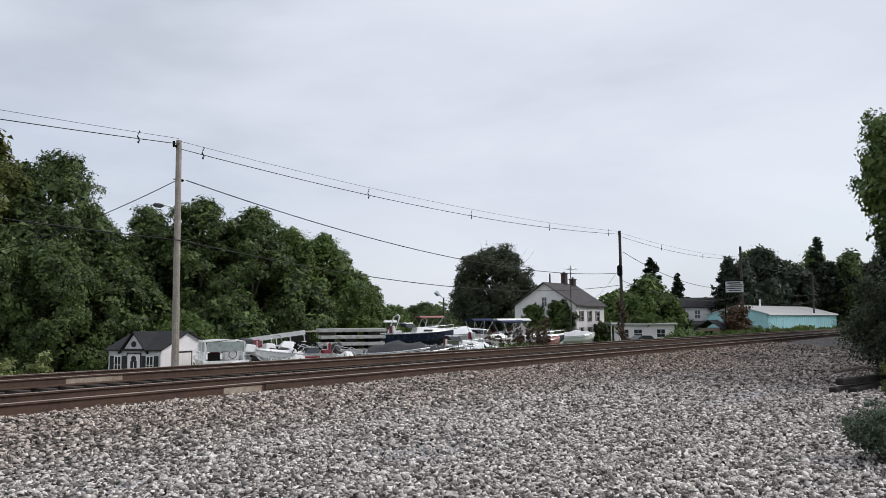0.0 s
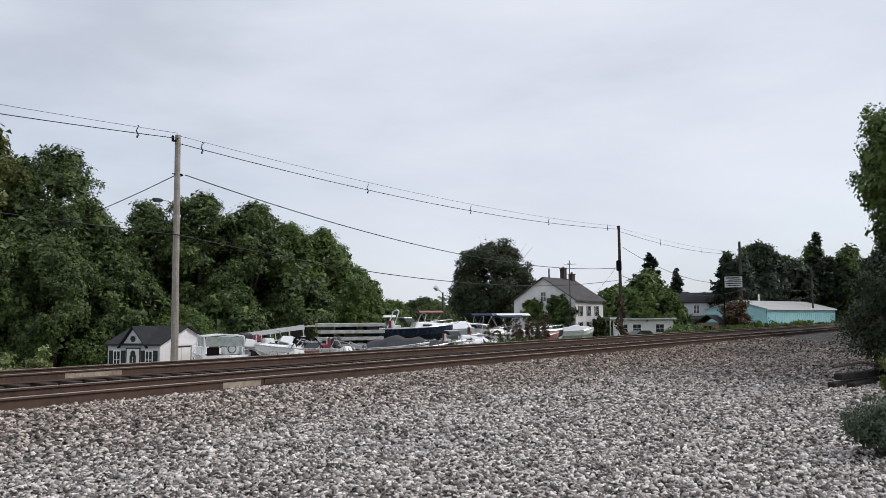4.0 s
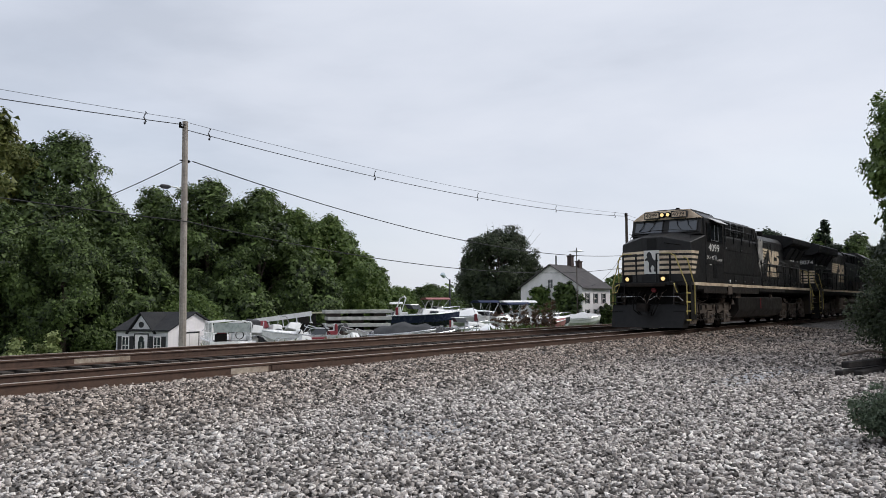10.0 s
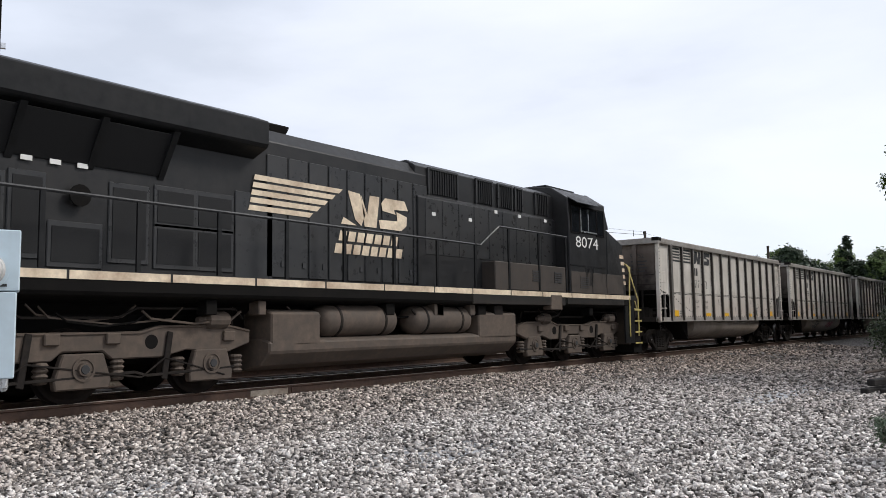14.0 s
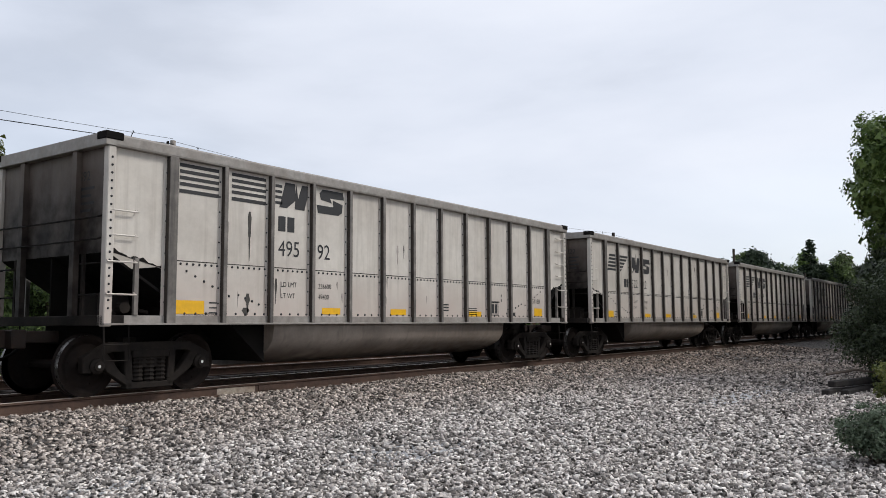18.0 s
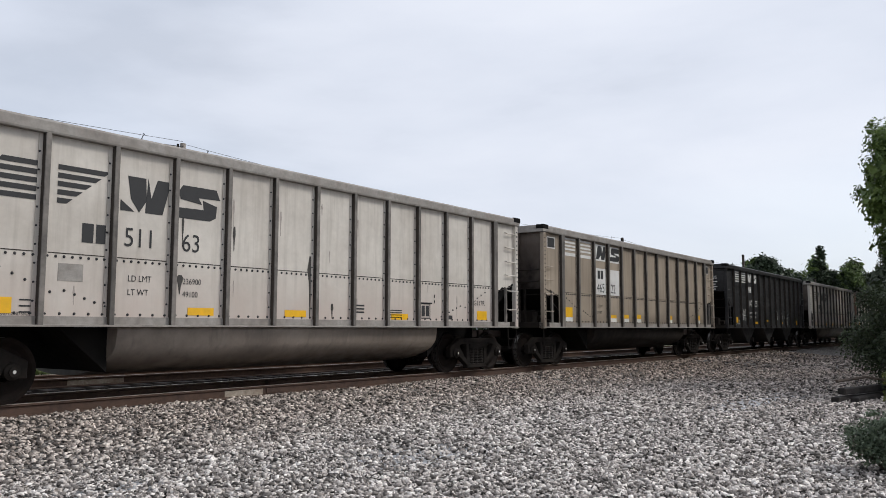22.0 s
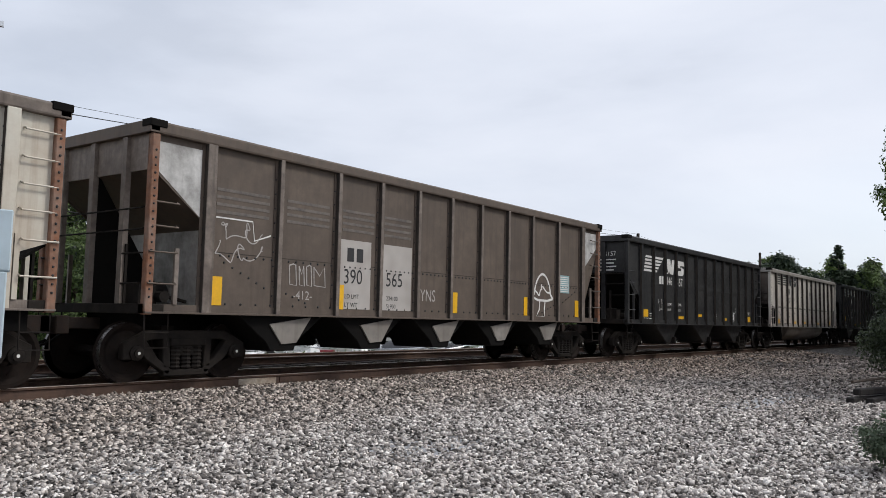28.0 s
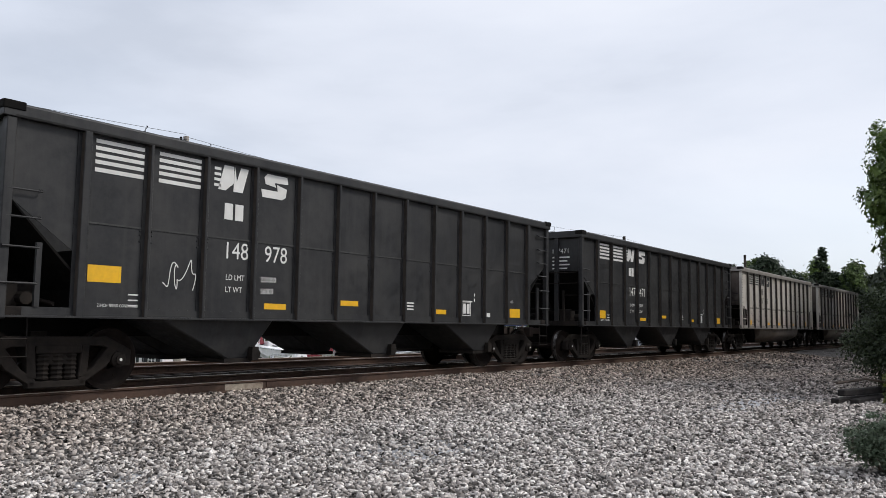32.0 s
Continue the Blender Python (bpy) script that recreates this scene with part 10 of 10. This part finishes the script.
part("console", Shape().box(0.5, 1.2, -0.75, 0.0, hz - 0.3, hz + 0.4), M_HULL, centre, bevel=0.06)
part("steering_wheel", Shape().tube([(0.42, -0.4 + 0.2 * math.cos(a), hz + 0.3 + 0.2 * math.sin(a)) for a in [i * 0.524 for i in range(13)]], 0.02, 5), M_DARK, centre)
part("motor_cover", Shape().lathe([(hz - 0.75, 0.3), (hz - 0.35, 0.38), (hz - 0.1, 0.3), (hz, 0.1)], 14, "z", (-0.25, -0.45, 0)), M_HULL, centre, "rounded white engine cover", smooth=True)
run = None
for px, r, head, L, beam, label, kw in (
    (602, 43.0, 138, 4.3, 2.1, "white runabout with a faded crimson interior, bow raised", dict(outboard=False, lift=0.02, cabin=False, rail=False)),
    (650, 43.0, -70, 3.4, 2.0, "small boat under a dark canvas cover", dict(cover=M_TARP, rail=False, outboard=False, lift=0.05)),
    (690, 45.0, -58, 3.2, 2.0, "small boat under a dark canvas cover beside another", dict(cover=M_TARP, rail=False, outboard=False, lift=-0.1)),
    (676, 60.0, -40, 5.4, 2.7, "white cruiser with a dark hull and an arch", dict(hull=M_NAVY, arch=True, outboard=False, lift=0.8)),
    (730, 76.0, -38, 5.4, 2.6, "white cruiser with a dull red canvas top", dict(top=M_CANVASR, outboard=False, lift=0.6, arch=True)),
    (782, 68.0, -44, 4.0, 2.5, "white boat under a pale striped cover", dict(cover=M_TARPW, rail=False, outboard=False, lift=0.6)),
    (822, 62.0, -36, 3.9, 2.2, "white runabout with a navy canvas top", dict(top=M_CANVASB, outboard=False, lift=0.25)),
    (862, 66.0, -40, 6.6, 2.5, "long pontoon boat with a white hard top", dict(top=M_HULL, cabin=False, lift=0.25, hull=M_TARP, outboard=False)),
    (872, 64.0, -38, 4.4, 2.2, "runabout with a drooping navy canvas top", dict(top=M_CANVASB, outboard=False, lift=0.1)),
    (812, 42.0, -72, 2.7, 2.1, "boat wrapped in white shrink film", dict(cover=M_TARPW, rail=False, outboard=False, lift=-0.1)),
    (926, 64.0, -38, 3.0, 2.2, "small dull red boat on a trailer", dict(cabin=False, lift=0.1, hull=M_CANVASR, deck=M_CANVASR, rail=False)),
    (745, 50.0, -40, 3.2, 2.0, "white open boat with a low windshield", dict(cabin=False, outboard=False, lift=-0.35)),
    (775, 56.0, -46, 3.4, 2.2, "white runabout beside covered boats", dict(outboard=False, lift=-0.1)),
    (990, 84.0, -45, 3.6, 2.0, "grey covered boat near the house", dict(cover=M_SIDEGREY, rail=False, lift=0.1, outboard=False)),
    (655, 72.0, -50, 4.6, 2.3, "white boat with a hard top", dict(top=M_HULL, outboard=False, lift=0.2))):
    bx, by = berth(px, r)
    b = boat(bx, by, head, L, beam, label, **kw)
    run = run or b
# the runabout's torn-open cockpit
part("crimson_panel", Shape().box(1.1, 2.1, 1.06, 1.12, 1.32, 1.62), M_CRIMSON, run, "faded crimson side panel", bevel=0.02)
part("cockpit_hole", Shape().box(1.3, 2.3, -0.8, 0.9, 1.66, 1.72), M_DARK, run)
part("dashboard", Shape().box(2.3, 2.6, -0.9, 0.9, 1.6, 2.0), M_HULL, run, bevel=0.05)
part("steering_wheel", Shape().tube([(2.22, 0.4 + 0.2 * math.cos(a), 1.95 + 0.2 * math.sin(a)) for a in [i * 0.524 for i in range(13)]], 0.02, 5), M_DARK, run)
for y in (-0.95, -0.3, 0.3, 0.95):
    part("bare_shield_frame", Shape().tube([(2.55, y, 1.7), (2.2, y * 0.95, 2.3), (1.3, y * 1.05, 2.25), (0.9, y * 1.1, 1.75)], 0.022, 5), M_DARK, run)


def dock_stack():
    bx, by = berth(618, 47.5)
    d = thing("dock_stack", pose(bx, by, YARD, 0, 0, -40), "stack of weathered floating dock sections", "dock sections")
    for i in range(7):
        z = 0.45 + i * 0.385
        part("dock_section", Shape().box(-1.85 + 0.15 * (i % 2), 1.7 + 0.05 * i, -0.9, 0.9, z, z + 0.2), M_DOCK, d, bevel=0.02)
        for q in (-1.3, 0.0, 1.3):
            part("float_block", Shape().box(q - 0.35, q + 0.35, -0.8, 0.8, z - 0.185, z), M_TIE if (i + int(q)) % 2 else M_DARK, d)
    bx, by = berth(465, 49.0)
    g = thing("gangway", pose(bx, by, YARD + 2.3, 0, -7.5, -44), "long white metal gangway lying on blocks", "gangway")
    part("beam", Shape().box(-2.5, 2.5, -0.55, -0.47, 0, 0.26), M_HULL, g)
    part("beam", Shape().box(-2.5, 2.5, 0.47, 0.55, 0, 0.26), M_HULL, g)
    part("deck_boards", Shape().box(-2.5, 2.5, -0.47, 0.47, 0.05, 0.11), M_DOCK, g)
    part("lower_rail", Shape().tube([(-2.5, -0.52, -0.42), (2.5, -0.52, -0.42)], 0.04, 5), M_HULL, g)
    for q in (-2, 2):
        part("block", Shape().box(q - 0.3, q + 0.3, -0.5, 0.5, -2.2 - 0.26 * (q > 0), 0.0), M_CREO, g)
    for i in range(7):
        x = -2.4 + i * 0.8
        part("rail_post", Shape().box(x - 0.03, x + 0.03, -0.54, -0.48, -0.44, 0.0), M_HULL, g)
    bx, by = berth(556, 50.0)
    k = thing("pale_plank", pose(bx, by, YARD + 2.75, 0, -2, -42), "pale yellow plank lying across stacked docks", "plank")
    part("board", Shape().box(-0.75, 0.9, -0.2, 0.2, 0.0, 0.09), M_PLANK, k)
    part("prop", Shape().box(-0.5, -0.3, -0.15, 0.15, -2.75, 0.0), M_CREO, k)
    part("prop", Shape().box(0.5, 0.7, -0.15, 0.15, -2.75, 0.0), M_CREO, k)
    for px, r, n, top_, sd in ((462, 44.0, 30, 2.5, 4), (560, 45.0, 24, 2.1, 5), (706, 43.5, 26, 1.95, 6), (768, 45.0, 24, 1.9, 7), (880, 47.0, 22, 1.9, 8), (604, 42.5, 30, 2.0, 9), (655, 41.8, 26, 1.7, 10), (742, 42.0, 28, 1.75, 11), (835, 44.0, 26, 1.8, 12), (930, 50.0, 24, 1.9, 13), (505, 41.0, 24, 1.7, 14)):
        rng = random.Random(sd)
        bx, by = berth(px, r)
        p = thing("scrap_pile", pose(bx, by, YARD), "pile of broken boards, tubes and boat parts", "scrap", "scrap piles in the boat yard")
        for i in range(n):
            z = 0.15 + (top_ - 0.3) * i / n
            m = pose(rng.uniform(-1.3, 1.3), rng.uniform(-0.8, 0.8), z, rng.uniform(-18, 18), rng.uniform(-18, 18), rng.uniform(0, 180))
            k = rng.random()
            if k < 0.45:
                part("board", Shape().box(-0.8, 0.8, -0.09, 0.09, -0.12, 0.05), rng.choice((M_DOCK, M_TIE, M_HULL, M_HULL)), p, at=m)
            elif k < 0.7:
                part("tube_frame", Shape().tube([(-0.7, 0, 0), (-0.5, 0, 0.45), (0.5, 0, 0.5), (0.75, 0, 0)], 0.025, 5), M_ALU, p, at=m)
            else:
                part("boat_part", Shape().add([(-0.4, -0.3, -0.15), (0.4, -0.3, -0.15), (0.35, 0.3, -0.15), (-0.4, 0.3, -0.15), (-0.3, -0.25, 0.25), (0.3, -0.25, 0.15), (0.25, 0.25, 0.2), (-0.3, 0.25, 0.3)], [(0, 3, 2, 1), (4, 5, 6, 7), (0, 1, 5, 4), (1, 2, 6, 5), (2, 3, 7, 6), (3, 0, 4, 7)]), rng.choice((M_HULL, M_HULL, M_TARP, M_CRIMSON)), p, at=m, bevel=0.03)


dock_stack()


def car(x, y, z, heading, paint, label, kz=1.0):
    c = thing("parked_car", pose(x, y, z, 0, 0, heading), label, "car")
    prof = [(-2.15, 0.35), (2.15, 0.35), (2.2, 0.62), (2.05, 0.80), (1.1, 0.92), (0.45, 1.38), (-1.0, 1.42), (-1.75, 0.98), (-2.15, 0.92)]
    prof = [(a, b if b < 0.4 else b * kz) for a, b in prof]
    part("body", Shape().prism(prof, -0.85, 0.85), paint, c, bevel=0.06)
    for q in (-1, 1):
        part("side_window", Shape().prism([(a, b * kz) for a, b in ((0.9, 0.96), (0.42, 1.30), (-0.95, 1.33), (-1.45, 0.98))], min(q * 0.85, q * 0.86), max(q * 0.85, q * 0.86)), M_GLASS, c)
        for xx in (-1.35, 1.35):
            w = part("wheel", Shape().lathe([(q * 0.68, 0.33), (q * 0.88, 0.33)], 18, "y", (xx, 0, 0.33)), M_DARK, c)
            part("hub", Shape().lathe([(q * 0.88, 0.2), (q * 0.9155, 0.18)], 12, "y", (xx, 0, 0.33)), M_ALU, w)
        part("headlight", Shape().box(2.12, 2.2, q * 0.6 - 0.15, q * 0.6 + 0.15, 0.62, 0.76), M_LENS, c)
        part("tail_light", Shape().box(-2.17, -2.12, q * 0.65 - 0.12, q * 0.65 + 0.12, 0.7, 0.9), M_CRIMSON, c)
    part("windshield", Shape().add([(1.12, -0.75, 0.93 * kz), (1.12, 0.75, 0.93 * kz), (0.48, 0.7, 1.37 * kz), (0.48, -0.7, 1.37 * kz)], [(0, 1, 2, 3)]), M_GLASS, c)
    return c


M_CARRED = surf("faded_red_car_paint", (0.34, 0.06, 0.05), 0.35, 0, 4, 0.1)
M_CARGREY = surf("dark_grey_car_paint", (0.05, 0.055, 0.06), 0.3, 0.3, 4, 0.1)
car(11.5, 27.6, YARD, -26, M_CARRED, "faded red parked van beyond the bank", 1.44)
bx, by = polar(68.2, 108)
car(bx, by, YARD, -30, M_CARGREY, "dark grey car parked by the low shed")


# ---- beside the camera ----
tree(25.2, 0.85, LOT, 7.2, 5.6, "mid green broad-leaved tree at the lot's edge", M_LEAF_B, 300, leaf=0.09, count=27000, boughs=64, base=0.50, top=0.52, name="roadside_tree", puff_size=0.62)
shrub("roadside_bush", 20.9, 1.85, LOT, puff(70, 1.5, 1.55, 1.25, 1.15, 0.42, 301) + puff(20, 1.4, 1.4, 0.3, 2.3, 0.3, 302), "large dark drooping bush at the lot's edge", M_LEAF_F, 303, 0.07, 2000, stems=14)
shrub("roadside_bush", 26.0, -0.4, LOT, puff(50, 2.2, 2.0, 1.4, 1.3, 0.55, 304), "large dark bush at the lot's edge", M_LEAF_F, 305, 0.13, 800, stems=10)
shrub("low_bush", 9.75, 1.22, LOT - 0.02, puff(34, 0.42, 0.42, 0.26, 0.36, 0.13, 306) + puff(8, 0.3, 0.3, 0.1, 0.66, 0.08, 307), "low dusty green bush growing from the gravel", M_LEAF_D, 308, 0.04, 7500, stems=16)
shrub("goldenrod", 16.1, 1.85, LOT, puff(22, 0.24, 0.24, 0.4, 0.55, 0.13, 309), "bright yellow-green weed clump", M_LEAF_C, 310, 0.06, 3500, "weeds", stems=12)


def lot_edge():
    """Low weeds and leaf litter along the edge of the lot."""
    rng = np.random.default_rng(320)
    n = 6500
    x = rng.uniform(10.5, 34, n)
    y = 1.55 - 0.02 * (x - 9) + rng.normal(scale=0.35, size=n) - rng.uniform(0, 1.6, n)
    z = LOT + rng.uniform(0, 0.16, n) ** 1.5 + 0.01
    v, f = leaves(np.stack([x, y, z], 1), np.tile((0, 0, 1.0), (n, 1)), 0.055, rng)
    tagged(new("edge_weeds", raw_mesh("edge_weeds", v, f, M_LEAF_E)), "dry leaves and low weeds at the lot's edge", "weeds", kind="stuff")


lot_edge()


def timbers():
    for x0, y0, x1, y1, z, k in ((18.0, 3.28, 20.4, 2.75, 0.0, 0), (18.15, 2.95, 20.6, 2.6, 0.0, 1), (18.25, 3.2, 20.7, 2.5, 0.165, 2), (19.6, 2.35, 21.6, 2.9, 0.0, 3)):
        d = math.degrees(math.atan2(y1 - y0, x1 - x0))
        L = math.hypot(x1 - x0, y1 - y0)
        solid("old_timber", Shape().box(0, L, -0.08, 0.08, 0, 0.13), M_CREO, "old black creosoted timber lying in a heap", "timber", "heap of old timbers", bevel=0.02, m=pose(x0, y0, LOT + z, 0, 0, d))
    solid("broken_branch", Shape().tube([(18.4, 3.3, LOT + 0.42), (19.3, 2.9, LOT + 0.48), (20.4, 2.2, LOT + 0.3)], 0.035, 6, 0.02), M_BARK, "dead grey branch across the timbers", "branch")


timbers()


def meter_post():
    m = pose(2.085, 4.435, 0, 0, 0, -25.4)
    p = thing("electric_meter_box", m, "pale grey electric meter cabinet on a post", "meter box")
    # local +x runs to the right along the face, -y is the front
    W_ = 0.46
    part("upper_cabinet", Shape().box(-W_, 0.0, 0.0, 0.2, 1.262, 1.59), M_METER, p, bevel=0.006)
    part("lower_cabinet", Shape().box(-W_, -0.012, 0.0, 0.19, 0.80, 1.258), M_METER, p, bevel=0.006)
    me = part("meter", Shape().lathe([(0.0, 0.088), (-0.03, 0.088), (-0.05, 0.078), (-0.1, 0.07), (-0.115, 0.05)], 24, "y", (-0.155, 0, 1.372)), M_LENS, p, "round glass electric meter")
    part("meter_face", Shape().box(-0.19, -0.12, -0.121, -0.115, 1.37, 1.41), M_PVC, me)
    part("meter_dial", Shape().box(-0.18, -0.13, -0.125, -0.121, 1.38, 1.405), M_GLASS, me)
    part("meter_collar", Shape().lathe([(0.0, 0.105), (-0.02, 0.105), (-0.02, 0.09)], 24, "y", (-0.155, 0, 1.372)), M_METER, p)
    part("number_bar", Shape().box(-0.10, -0.06, -0.003, 0.0, 1.285, 1.30), M_INK, p)
    part("seal", Shape().lathe([(0.0, 0.02), (-0.03, 0.02), (-0.04, 0.01)], 10, "y", (-0.17, 0, 1.245)).box(-0.19, -0.15, -0.03, 0.0, 1.20, 1.235), M_ALU, p)
    part("drain_plug", Shape().lathe([(0.73, 0.012), (0.75, 0.022), (0.80, 0.022)], 10, "z", (-0.06, 0.08, 0)), M_ALU, p)
    part("lower_conduit", Shape().tube([(-0.17, 0.1, LOT - 0.1), (-0.17, 0.1, 0.80)], 0.05, 12), M_PVC, p)
    part("upper_conduit", Shape().tube([(-0.195, 0.1, 1.59), (-0.195, 0.1, 6.2)], 0.042, 12), M_PVC, p)
    part("conduit_coupling", Shape().tube([(-0.195, 0.1, 1.62), (-0.195, 0.1, 1.68)], 0.055, 12), M_PVC, p)
    for z in (2.62, 4.2):
        part("conduit_strap", Shape().tube([(-0.195, 0.1, z), (-0.195, 0.1, z + 0.03)], 0.05, 12).box(-0.28, -0.11, 0.13, 0.15, z, z + 0.03), M_ALU, p)
    part("ground_wire", Shape().tube([(-0.14, 0.12, 1.6), (-0.145, 0.12, 6.0)], 0.006, 5), M_DARK, p)
    post = solid("service_pole", Shape().tube([(-0.36, 0.28, LOT - 0.3), (-0.36, 0.28, 3.0), (-0.37, 0.28, 7.0)], 0.15, 14, 0.12), M_POLED, "dark wooden service pole behind the meter cabinet", "utility pole", m=m)


meter_post()


def motions():
    """The train rolls past from the far end of the track, and its wheels turn."""
    times = sorted(set([i * 1.0 for i in range(33)] + [14.5, 16.5]))
    for car, place in TRAIN:
        m = car.matrix_basis.to_3x3().to_4x4()
        walk(car, [(t, Matrix.Translation((place - s_of(t), TRACK_Y, 0)) @ m) for t in times])
    first = {}
    for car, place in TRAIN:
        for truck in car.children:
            for w in truck.children:
                if not w.name.startswith("wheelset"):
                    continue
                flip = -1 if car == trail else 1
                key = (w.data.name, round(w.location.x, 2), flip)
                if key in first:
                    lead_keys = first[key].animation_data
                    keys = w.animation_data_create()
                    w.rotation_mode = "QUATERNION"
                    keys.action = lead_keys.action
                    keys.action_slot = lead_keys.action_slot
                else:
                    r = w.location.z
                    at = w.location.copy()
                    walk(w, [(i / FPS, Matrix.Translation(at) @ Matrix.Rotation(flip * -s_of(i / FPS) / r, 4, "Y")) for i in range(0, 32 * FPS + 1)])
                    first[key] = w


motions()
